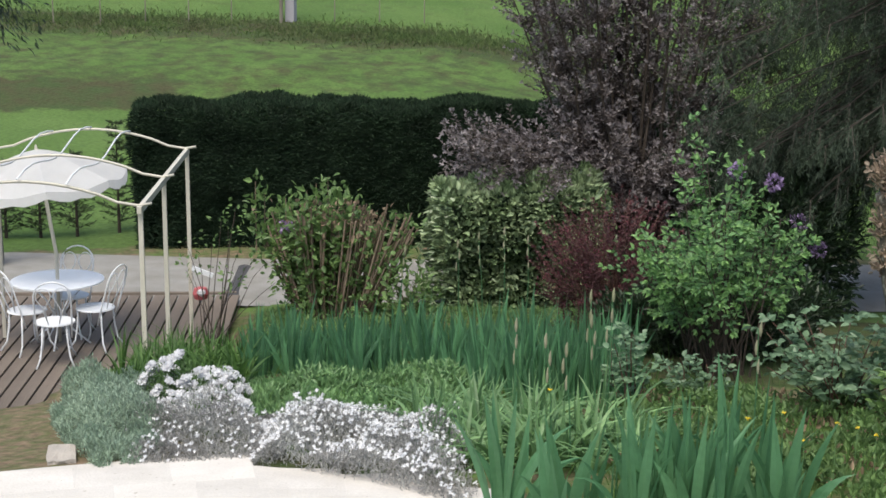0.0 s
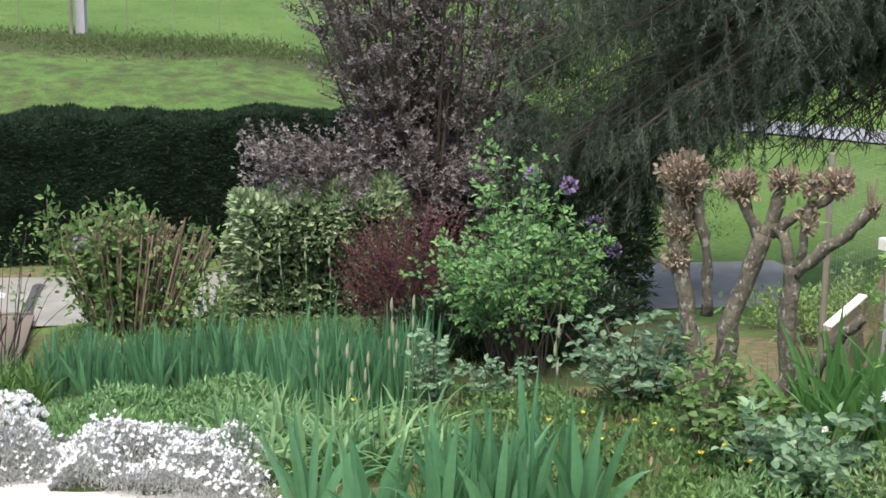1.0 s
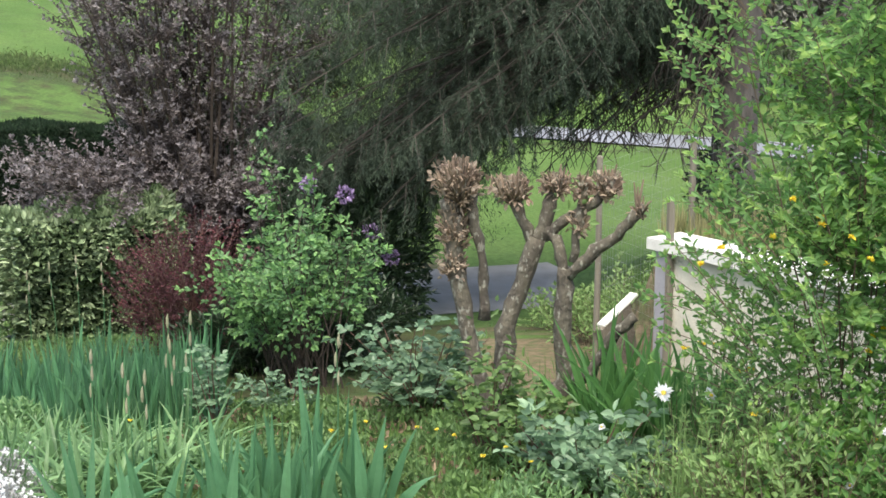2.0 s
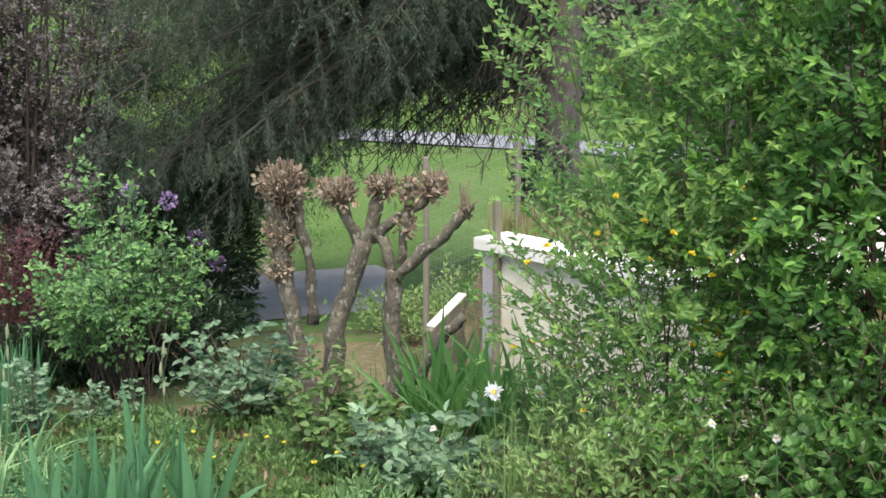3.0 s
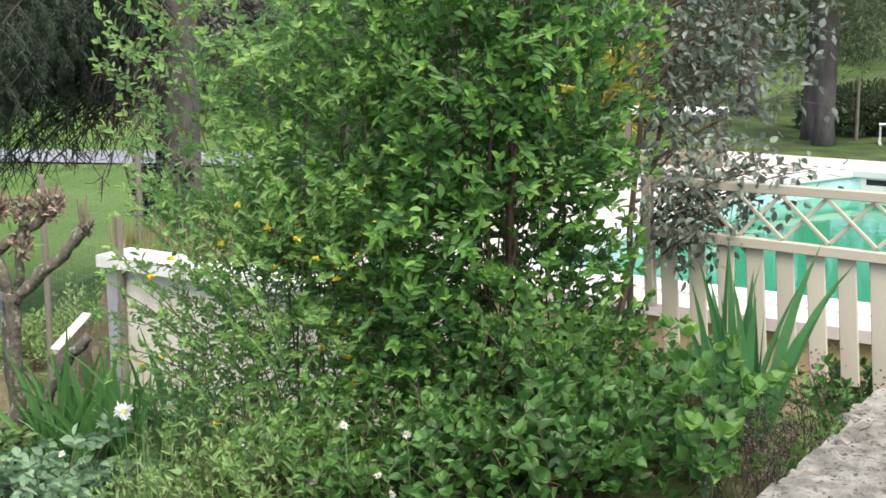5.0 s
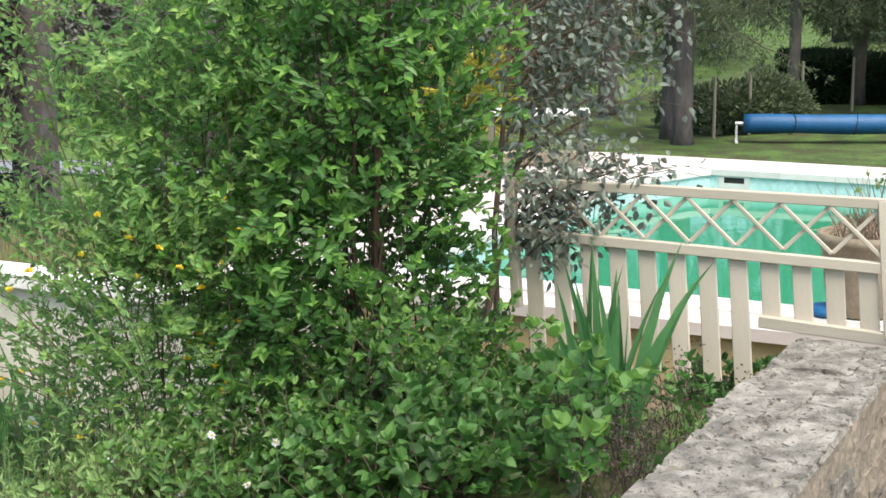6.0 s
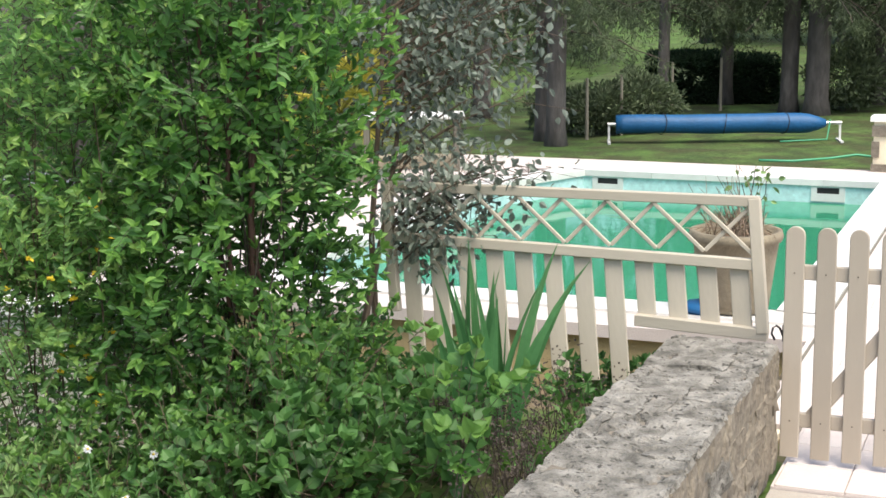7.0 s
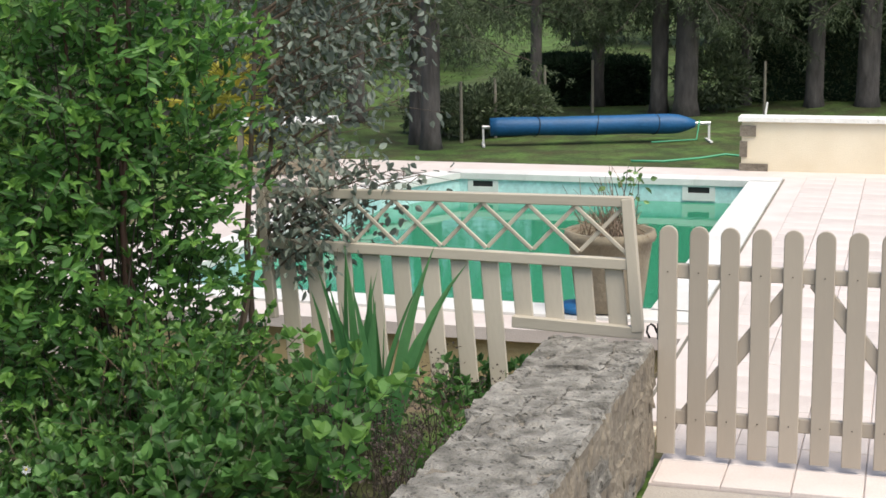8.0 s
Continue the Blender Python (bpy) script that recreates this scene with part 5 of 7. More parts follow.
# ---- eucalyptus beside the bush ----
def eucalyptus():
    c = polar(18.6, 8.3, -0.2)
    ob = thing("eucalyptus", "young eucalyptus with round grey-green leaves", "tree", at=c)
    s = Shape()
    top = polar(19.2, 8.4, 2.9)
    mid = polar(18.3, 8.3, 1.0)
    s.tube([c, polar(18.4, 8.3, 0.5), mid, polar(18.8, 8.3, 1.9), top], [0.024, 0.02, 0.017, 0.013, 0.007], 8)
    s.tube([polar(17.0, 8.2, 0.0), polar(18.0, 8.2, 0.55), polar(19.0, 8.3, 1.2), polar(20.0, 8.4, 2.2)], [0.024, 0.02, 0.016, 0.007], 7)
    at_, way = [], []
    ends = [(24.0, 8.1, 1.41), (25.0, 8.1, 1.38), (22.7, 8.1, 1.11), (21.0, 8.1, 1.02), (21.9, 8.1, 1.33), (23.8, 8.1, 1.26), (21.8, 8.1, 1.05), (20.1, 8.1, 1.27), (23.4, 8.1, 1.43), (22.9, 8.2, 1.25), (21.5, 8.1, 1.18), (20.6, 8.2, 1.25), (21.6, 8.3, 1.62), (22.4, 8.4, 1.9), (23.0, 8.5, 2.2), (21.2, 8.3, 1.9), (20.4, 8.3, 1.6), (20.0, 8.4, 2.3), (21.4, 8.4, 2.4), (22.6, 8.5, 2.55), (23.6, 8.6, 2.6), (19.8, 8.2, 1.85), (22.0, 8.4, 2.1), (20.8, 8.5, 2.7), (19.4, 8.3, 2.1), (21.9, 8.3, 1.45), (18.0, 8.3, 2.5), (19.0, 8.4, 2.8), (22.3, 8.5, 2.8), (23.9, 8.6, 2.35), (24.6, 8.6, 2.3), (25.2, 8.7, 2.55), (24.4, 8.6, 2.75), (25.4, 8.7, 2.3), (24.0, 8.6, 2.0), (23.2, 8.5, 1.8), (23.6, 8.4, 2.9), (24.9, 8.7, 2.1), (24.2, 8.5, 1.75)]
    for az, d, z in ends:
        t = polar(az, d, z)
        b = polar(18.6 + (az - 18.6) * 0.12, 8.3, max(0.75, z - 0.35))
        m = b.lerp(t, 0.55) + Vector((0, 0, 0.09))
        pts = [b * (1 - q) ** 2 + m * 2 * q * (1 - q) + t * q * q for q in np.linspace(0, 1, 9)]
        s.tube(pts, list(np.linspace(0.009, 0.002, 9)), 5)
        for i in range(2, 9):
            n = 2
            off = RNG.normal(0, 0.06, (n, 3))
            at_.append(np.array(pts[i]) + off)
            way.append(off * 14 + np.array((0, 0, -0.5)))
            for _ in range(2):
                e = pts[i] + Vector(RNG.normal(0, 0.14, 3))
                s.tube([pts[i], e], [0.003, 0.001], 3)
                off = RNG.normal(0, 0.045, (4, 3))
                at_.append(np.array(pts[i].lerp(e, 0.7)) + off)
                way.append(off * 14 + np.array((0, 0, -0.5)))
    part("trunk", s, "cane", ob)
    part("crown", Shape().leaves(np.concatenate(at_), np.concatenate(way), 0.056, 0.036, flop=0.3), "eucal", ob, kind="stuff")


eucalyptus()


# ---- conifer ----
def spray(shape, a, b, r0, r1, n, sag=-0.1):
    """A limb from a to b; gives points along it."""
    a, b = Vector(a), Vector(b)
    m = a.lerp(b, 0.5) + Vector((0, 0, -sag * (b - a).length))
    pts = [a * (1 - q) ** 2 + m * 2 * q * (1 - q) + b * q * q + Vector(RNG.normal(0, 0.015, 3)) for q in np.linspace(0, 1, n)]
    shape.tube(pts, list(np.linspace(r0, r1, n)), 5)
    return pts


def conifer():
    c = polar(1.0, 20.0, -1.15)
    ob = thing("spruce_tree", "large old spruce with grey trunk and drooping dark boughs", "tree", at=c)
    s = Shape()
    s.tube([c + Vector((0, 0, -0.2)), c + Vector((0, 0, 0.3)), c + Vector((0.02, 0, 3)), c + Vector((0.03, 0, 8)), c + Vector((0, 0, 14))], [0.42, 0.31, 0.28, 0.22, 0.05], 14)
    part("trunk", s, "greybark", ob, "thick grey scaly trunk", True)
    s, at_, way = Shape(), [], []

    def bough(az, d, z, start, droop=1.0, wide=0.75):
        """A limb with flat side shoots, from which fine strands hang."""
        tip, base = polar(az, d, z), Vector((c.x, c.y, start))
        pts = spray(s, base, tip, 0.03, 0.005, 15, -0.12)
        for i in range(3, 15):
            way_ = (pts[i] - pts[i - 1]).normalized()
            flat = way_.cross(Vector((0, 0, 1))).normalized()
            for sd in (-1, 1):
                ln = wide * (1.15 - 0.6 * i / 14) * RNG.uniform(0.5, 1.1)
                e = pts[i] + (flat * sd * 0.8 + way_ * 0.6) * ln + Vector((0, 0, -0.22 * ln - RNG.uniform(0, 0.1)))
                s.tube([pts[i], pts[i].lerp(e, 0.5) + Vector((0, 0, 0.05 * ln)), e], [0.008, 0.005, 0.003], 3)
                m = int(110 * ln) + 8
                f = RNG.random((m, 1))
                tw = np.array(e - pts[i])
                at_.append(np.array(pts[i]) + tw * f + RNG.normal(0, 0.018, (m, 3)))
                way.append(np.tile(tw / np.linalg.norm(tw), (m, 1)) + RNG.normal(0, 0.55, (m, 3)))
                for q in (0.45, 0.75, 1.0):
                    h = RNG.uniform(0.08, 0.27) * droop
                    b = np.array(pts[i].lerp(e, q))
                    m = int(70 * h) + 4
                    f = RNG.random((m, 1))
                    hang = np.array((RNG.normal(0, 0.06), RNG.normal(0, 0.06), -h))
                    at_.append(b + hang * f + RNG.normal(0, 0.012, (m, 3)))
                    way.append(np.tile(hang / h, (m, 1)) + RNG.normal(0, 0.45, (m, 3)))

    # heavy dark boughs towards the drive
    for i in range(84):
        az = -16.5 + 12.3 * RNG.random() ** 1.15
        k = (az + 16.5) / 12.3
        low = 0.05 + 1.0 * k ** 2
        z = low + RNG.random() ** 0.9 * (2.9 - low)
        bough(az, RNG.uniform(15.8, 18.6), z, z + RNG.uniform(0.8, 2.0))
    for i in range(44):
        az = RNG.uniform(-16.0, -7.6)
        z = RNG.uniform(-0.55, 0.45) + 0.07 * (az + 12)
        bough(az, RNG.uniform(16.6, 18.2), z, z + RNG.uniform(1.6, 2.6), 1.2)
    for az, d, z, rx, h, n in ((-14.5, 19.6, -0.9, 1.7, 3.6, 17000), (-10.2, 19.2, 0.1, 1.5, 3.0, 16000), (-11.6, 18.6, -1.3, 1.1, 1.9, 22000), (-14.0, 18.2, -1.0, 1.3, 1.5, 22000), (-7.6, 19.0, 1.0, 1.2, 2.2, 8000), (-13.8, 20.2, 0.3, 1.9, 3.4, 26000)):
        q = polar(az, d, z)
        p, w = lumpy(n, q, rx, 0.7, h, 0.95, 0.35, 2.0, 0.0, 2.4, az)
        at_.append(p)
        way.append(w * 0.3 + np.array((0, 0, -0.8)) + RNG.normal(0, 0.5, p.shape))
    needles = Shape().leaves(np.concatenate(at_), np.concatenate(way), 0.075, 0.0095, flop=0.3)
    part("needles", needles, "needle", ob, kind="stuff")
    part("branchwork", s, "limb", ob)
    s = Shape()
    for i in range(70):               # thin bare twigs near the trunk
        az, z = RNG.uniform(-6.5, 0.2), RNG.uniform(-0.05, 1.5)
        b = Vector((c.x, c.y, z + RNG.uniform(0.8, 1.8)))
        pts = spray(s, b, polar(az, RNG.uniform(17.5, 19.8), z), 0.02, 0.006, 9, -0.10)
        for i in range(2, 9):
            for k in range(4):
                e = pts[i] + Vector((RNG.normal(0, 0.16), RNG.normal(0, 0.14), -RNG.uniform(0.05, 0.42)))
                s.tube([pts[i], pts[i].lerp(e, 0.5) + Vector((0, 0, -0.04)), e], [0.007, 0.006, 0.003], 3)
    part("branchwork", s, "limb", ob, "bare drooping dead twigs")
    p, w = lumpy(900, (c.x - 0.12, c.y - 0.1, c.z - 0.2), 0.38, 0.38, 1.3, 0.3, 0.35, 2.2)
    part("ivy", Shape().leaves(p, w, 0.09, 0.07), "hedge", ob, "dark ivy round the trunk's foot", kind="stuff")


conifer()


# ---- bearded irises, day lilies and low plants ----
def iris_clump(name, label, spots, tall, width, mat="iris", per=7, lean=0.35, bend=0.12, category="iris"):
    base, ln = [], []
    for p in spots:
        a = RNG.uniform(0, math.pi)
        for k in range(per):
            f = (k - (per - 1) / 2) / per
            base.append((p[0] + 0.06 * f * math.cos(a) * 2, p[1] + 0.06 * f * math.sin(a) * 2, p[2] - 0.03))
            ln.append((f * math.cos(a) * lean * 2.4 + RNG.normal(0, .2), f * math.sin(a) * lean * 2.4 + RNG.normal(0, .2), 0))
    ob = thing(name, label, category, at=Vector(np.mean(np.array(spots), 0)))
    if len(base) < 45:
        for b, l in zip(base, ln):
            part("leaf", Shape().blades([b], [l], tall, width, bend, 6, turn=0 if mat in ("iris", "yucca", "brightiris") else 1.57, droop=0.72 if mat == "daylily" else 0.35), mat, ob)
    else:
        for i in range(0, len(base), per):
            part("leaf_fan", Shape().blades(base[i:i + per], ln[i:i + per], tall * RNG.uniform(0.6, 1.15), width, bend, 6, turn=0 if mat in ("iris", "yucca", "brightiris") else 1.57, droop=0.72 if mat == "daylily" else 0.35), mat, ob)
    return ob


def scatter(n, a0, a1, d0, d1):
    return [polar(RNG.uniform(a0, a1), RNG.uniform(d0, d1)) for _ in range(n)]


iris_clump("iris_bed", "dense bed of upright blue-green iris leaves", scatter(70, -34.6, -29.5, 11.5, 12.9) + scatter(130, -30.5, -19.0, 11.3, 13.2), 0.66, 0.042, lean=0.6)
iris_clump("iris_bed", "dense bed of upright blue-green iris leaves", scatter(46, -25.5, -18.6, 10.5, 11.5), 0.8, 0.04, lean=0.55)
for a, d, n in ((-24.6, 7.3, 2), (-22.3, 7.1, 2), (-18.6, 7.35, 5), (-17.2, 7.4, 6), (-15.6, 7.35, 6), (-13.8, 7.45, 5), (-20.2, 7.2, 2)):
    iris_clump("iris", "clump of broad upright iris leaves", [polar(a + RNG.normal(0, .7), d + RNG.normal(0, .2)) for _ in range(n)], 0.78 * RNG.uniform(0.85, 1.12), 0.066, per=5, lean=0.95)
iris_clump("iris", "clump of iris leaves beside the old wall", scatter(34, -4.2, 1.0, 9.0, 10.0), 1.1, 0.06, "brightiris", per=7, lean=0.8, bend=0.3)
iris_clump("daylily_bed", "arching light green day lily leaves", scatter(90, -28.0, -18.6, 8.4, 9.9), 0.58, 0.032, "daylily", 10, 1.1, 0.9, "day lily")
iris_clump("yucca", "clump of stiff sword-shaped dark green leaves", [uv(-2.62 + dx, 6.9 + dy, 0.1) for dx, dy in ((0, 0), (0.06, 0.05), (-0.06, 0.06), (0.04, -0.06), (-0.07, -0.04), (0.1, 0.0))], 1.22, 0.066, "yucca", 5, 0.7, 0.14, "yucca")

# flower stalks with buds
stalks = ((-21.3, 9.6, 0.95), (-20.2, 9.4, 1.0), (-22.4, 8.6, 0.75), (-21.6, 8.5, 0.72), (-20.6, 9.6, 0.8), (-24.0, 9.3, 0.8), (-14.4, 9.0, 0.85), (-25.0, 15.5, 1.0), (-24.2, 15.6, 1.05), (-23.3, 15.4, 0.95), (-26.0, 15.5, 0.9), (-28.5, 14.8, 0.9))
for az, d, h in stalks:
    p = polar(az, d)
    ob = thing("iris_stalk", "tall iris flower stalk with closed papery buds", "flower stalk", "iris stalks", at=p)
    e = p + Vector((RNG.normal(0, .05), RNG.normal(0, .05), h))
    part("stalk", Shape().tube([p, p.lerp(e, .5) + Vector((.01, 0, 0)), e], [0.006, 0.005, 0.003], 6), "iris", ob)
    for k, r in ((1.0, 0.0115), (0.86, 0.0105), (0.72, 0.009)):
        b = p.lerp(e, k) + Vector((RNG.normal(0, .01), 0, 0))
        part("bud", Shape().tube([b - Vector((0, 0, .045)), b - Vector((0, 0, .015)), b + Vector((0, 0, .02)), b + Vector((0.004, 0, .05))], [0.005, r, r * .8, 0.003], 7), "bud", ob, "papery pale bud")


def carpet(name, label, a0, a1, d0, d1, h, mat, n, leaf, petals=0, petal=0.03, category="ground cover", shape=None, heads=1, gap=-1.0):
    az, d = RNG.uniform(a0, a1, n), RNG.uniform(d0, d1, n)
    if shape is not None:
        keep = shape(az, d)
        az, d = az[keep], d[keep]
    x, y = d * np.sin(np.radians(az)), d * np.cos(np.radians(az))
    top = np.array([0.65 + 0.85 * noise.noise(Vector((i * 2.2, j * 2.2, 1))) + 0.25 * noise.noise(Vector((i * 7, j * 7, 1))) for i, j in zip(x, y)])
    edge = np.minimum(np.minimum((az - a0), (a1 - az)) / 2.0, np.minimum(d - d0, d1 - d) / 0.55)
    if gap > -1:                                      # open soil between the plants
        keep = top > gap + RNG.normal(0, 0.12, len(top))
        az, d, x, y, top, edge = az[keep], d[keep], x[keep], y[keep], top[keep], edge[keep]
    tall = h * np.clip(top, 0.2, 1.3) * np.clip(edge, 0.03, 1) ** 0.6
    k = RNG.random(len(az)) ** 0.5
    z = height(x, y) + tall * k
    p = np.stack([x, y, z], 1)
    ob = thing(name, label, category, at=Vector(p.mean(0)) * 1.0)
    cell = np.floor((az - a0) / (a1 - a0) * 3.999).astype(int) * 2 + (d > (d0 + d1) / 2)
    for q in np.unique(cell):
        p_ = p[cell == q]
        part("cushion", Shape().leaves(p_, RNG.normal(0, .5, p_.shape) + np.array((0, 0, .9)), leaf[0], leaf[1], flop=0.3), mat, ob, kind="stuff")
    if petals:
        i = np.nonzero(k > 0.82)[0]
        i = RNG.choice(i, min(petals, len(i)), replace=False)
        c = p[i] + np.array((0, 0, 0.035))
        if heads > 1:
            c = np.repeat(c, heads, 0) + RNG.normal(0, petal * 0.45, (len(i) * heads, 3)) * np.array((1, 1, 0.5))
        a = RNG.uniform(0, 2 * np.pi, (len(c), 5)) * 0.15 + np.arange(5) * 2 * np.pi / 5
        w = np.stack([np.cos(a), 0.75 * np.sin(a) - 0.2, 0.66 * np.sin(a) + 0.26], -1).reshape(-1, 3)
        part("flower_cover", Shape().leaves(np.repeat(c, 5, 0), w, petal, petal * 0.8, flop=0.15), "white", ob, "many small white flowers", kind="stuff")
    return ob


carpet("snow_in_summer", "silvery carpet plant covered in small white flowers", -39.6, -33.2, 8.6, 9.9, 0.36, "silver", 15000, (0.034, 0.009), 260, 0.0165)
carpet("snow_in_summer", "silvery carpet plant covered in small white flowers", -34.6, -25.4, 7.35, 9.7, 0.34, "silver", 38000, (0.034, 0.009), 1250, 0.017, shape=lambda a, d: (d > 8.45 - (a + 34.6) * 0.13) & (a < -26.6 + 0.7 * np.sin(d * 6) + RNG.normal(0, 0.5, len(a))))
carpet("candytuft", "rounded candytuft cushion with dense white flowers", -39.3, -34.5, 9.8, 11.0, 0.5, "weed", 9000, (0.04, 0.013), 210, 0.028, heads=12)
carpet("santolina", "blue-green feathery santolina cushion", -42.2, -37.2, 8.6, 11.8, 0.36, "santolina", 38000, (0.045, 0.009), shape=lambda a, d: ((a + 39.9) / 2.4) ** 2 + ((d - 10.2) / 1.6) ** 2 < 1 + 0.2 * np.sin(a * 5 + d * 4))
iris_clump("grassy_clump", "tuft of arching grassy green leaves at the deck's edge", scatter(80, -39.5, -34.6, 11.2, 13.4), 0.5, 0.02, "grass", 12, 1.2, 0.6, "grass clump")
carpet("low_plants", "low fresh green leafy plants among the irises", -34.5, -24.5, 10.0, 11.5, 0.26, "daylily", 8000, (0.075, 0.028))
carpet("low_plants", "low weeds with leafy stems under the shrubs", -19.8, -7.5, 7.6, 11.6, 0.2, "weed", 13000, (0.06, 0.03), gap=0.62)
carpet("low_plants", "pale yellow-green spreading plants among the weeds", -19.0, -6.5, 7.9, 10.2, 0.12, "kerria", 5000, (0.05, 0.024), gap=0.7)
carpet("leaf_litter", "fallen brown leaves and debris under the shrubs", -21.0, -3.0, 8.5, 11.8, 0.02, "dry", 3600, (0.06, 0.035), category="leaf litter", gap=0.5)
carpet("low_plants", "low weeds and grasses beneath the bush", -8.5, 8.0, 7.2, 11.0, 0.24, "daylily", 12000, (0.07, 0.022), gap=0.5)
carpet("low_plants", "low weeds at the drive's edge", -34, -20, 13.2, 17.0, 0.12, "weed", 9000, (0.06, 0.022))
spots = [polar(a, RNG.uniform(9.8 if a < -24 else 7.2, 14)) for a in RNG.uniform(-34, 8, 2200)]
bl = Shape().blades(np.array([p[:] for p in spots]), np.stack([RNG.normal(0, .5, 2200), RNG.normal(0, .5, 2200), np.zeros(2200)], 1), 0.24, 0.009, 0.3, 3)
single("grass", bl, "grass", "loose blades of long grass in the flower beds", "grass", "stuff")


def rose_bush(label, az, d, wide, tall, n, leaf, mat):
    c = polar(az, d)
    ob = thing("rose_bush", label, "rose bush", at=c)
    s, at_, way = Shape(), [], []
    for i in range(n):
        a, r = RNG.uniform(0, 2 * math.pi), math.sqrt(RNG.random())
        tip = c + Vector((wide * r * math.cos(a), wide * r * math.sin(a), tall * RNG.uniform(0.45, 1.0) * (1.1 - 0.35 * r)))
        stems_to(s, c, [tip], 0.008, 0.003, 0.04, 0.12)
        for k in np.linspace(0.35, 1.0, 6):
            b = c.lerp(tip, k) + Vector((0, 0, 0.05 * math.sin(k * 3)))
            out = Vector((RNG.normal(0, 1), RNG.normal(0, 1), RNG.uniform(0, 0.5))).normalized()
            sd = out.cross(Vector((0, 0, 1))).normalized()
            for q, w in ((0.35, sd), (0.35, -sd), (0.7, sd), (0.7, -sd), (1.0, out)):
                at_.append((b + out * q * leaf * 1.5)[:])
                way.append((w + out * 0.5 + Vector((0, 0, RNG.normal(0, .2))))[:])
    part("branchwork", s, "purplestem", ob, "thin reddish stems")
    part("leaves", Shape().leaves(np.array(at_), np.array(way), leaf, leaf * 0.66, flop=0.2), mat, ob, kind="stuff")


rose_bush("leafy rose bush with broad bluish green leaves", -11.0, 10.9, 0.62, 0.85, 30, 0.078, "greyrose")
rose_bush("leafy rose bush with broad bluish green leaves", -3.9, 8.2, 0.5, 0.6, 30, 0.082, "greyrose")
rose_bush("small rose bush with fresh green leaves", -8.4, 9.3, 0.32, 0.85, 11, 0.075, "rose")
rose_bush("small rose bush with fresh green leaves", -7.0, 8.9, 0.3, 0.55, 10, 0.07, "rose")
rose_bush("small rose bush with fresh green leaves", -6.2, 9.5, 0.25, 0.7, 8, 0.075, "rose")
rose_bush("young rose with few bluish leaves", -19.2, 10.4, 0.3, 0.7, 8, 0.06, "greyrose")
rose_bush("young rose with few bluish leaves", -16.6, 10.8, 0.32, 0.6, 9, 0.06, "greyrose")
shrub("bramble", "broad-leaved light green undergrowth by the stone wall", 21.3, 6.55, 0.42, 0.6, "bush", 330, (0.09, 0.08), 14, 0.006, shell=0.8, z=0.05)
shrub("bramble", "broad-leaved light green undergrowth by the stone wall", 18.3, 7.0, 0.5, 0.55, "bush2", 800, (0.07, 0.058), 14, 0.006, shell=0.8, z=-0.1)
shrub("bramble", "broad-leaved light green undergrowth by the stone wall", 25.5, 7.0, 0.3, 0.35, "bush2", 260, (0.07, 0.04), 10, 0.005, shell=0.8, z=0.1)
# ---- deck with gazebo, table and chairs ----
GZ = polar(-36.5, 16.2, -2.0)                        # foot of the gazebo's rear right post
GB, GL = Vector((0.487, -0.874, 0)), Vector((-0.874, -0.487, 0))     # towards the garden, towards the far side


def gz(b, l, z=0.0):
    return GZ + GB * b + GL * l + Vector((0, 0, z))


deck = thing("deck", "weathered brown wooden deck with dark gaps between boards", "deck", kind="structure", at=gz(0, 2))
me = bevel_box((4.6, 0.13, 0.03), 0.004, "deck", "board")
for i in range(39):
    placed("board", me, facing(gz(0.4, -0.3 + i * 0.152, -0.015), GB), deck)
s = Shape()
for b in (-2.2, -0.6, 1.0, 2.6):
    s.box(gz(b, 2.6, -0.11), (0.06, 5.8, 0.15), facing((0, 0, 0), GB))
part("joist", s, "deck", deck)
placed("fascia", bevel_box((6.0, 0.03, 0.2), 0.005, "deck", "fascia"), facing(gz(2.72, 2.6, -0.12), GL), deck, "dark brown board along the front edge")


def gazebo():
    g = thing("gazebo_frame", "ivory painted metal gazebo frame with curved bare hoops", "gazebo", at=gz(1.7, 1))
    w, ln, top = 2.05, 3.35, 2.08
    for l in (0, w):
        for b in (0, ln / 2 + 0.18, ln):
            part("post", Shape().box(gz(b, l, top / 2), (0.04, 0.04, top), facing((0, 0, 0), GB)), "ivory", g)
        part("side_beam", Shape().box(gz(ln / 2, l, top), (ln + 0.15, 0.04, 0.06), facing((0, 0, 0), GB)), "ivory", g)
    for b in (0, ln / 2 + 0.18, ln):
        pts = [gz(b, -0.10, top + 0.05), gz(b, 0.02, top + 0.03), gz(b, 0.2, top + 0.06)] + [gz(b, 0.2 + (w - 0.4) * k, top + 0.06 + 0.18 * math.sin(math.pi * k) ** 0.8) for k in np.linspace(0.1, 0.9, 12)] + [gz(b, w - 0.2, top + 0.06), gz(b, w - 0.02, top + 0.03), gz(b, w + 0.1, top + 0.05)]
        part("hoop", Shape().tube(pts, 0.014, 6), "ivory", g, "curved ivory hoop", True)
    for k in (0.25, 0.5, 0.75):
        pts = [gz(ln * q, 0.2 + (w - 0.4) * k, top + 0.08 + 0.18 * math.sin(math.pi * k) ** 0.8 + 0.05 * math.sin(q * 9)) for q in np.linspace(-0.02, 1.02, 12)]
        part("ridge_wire", Shape().tube(pts, 0.009, 5), "whiteiron", g, "", True)


gazebo()
TB = polar(-41.52, 16.2, -2.0)


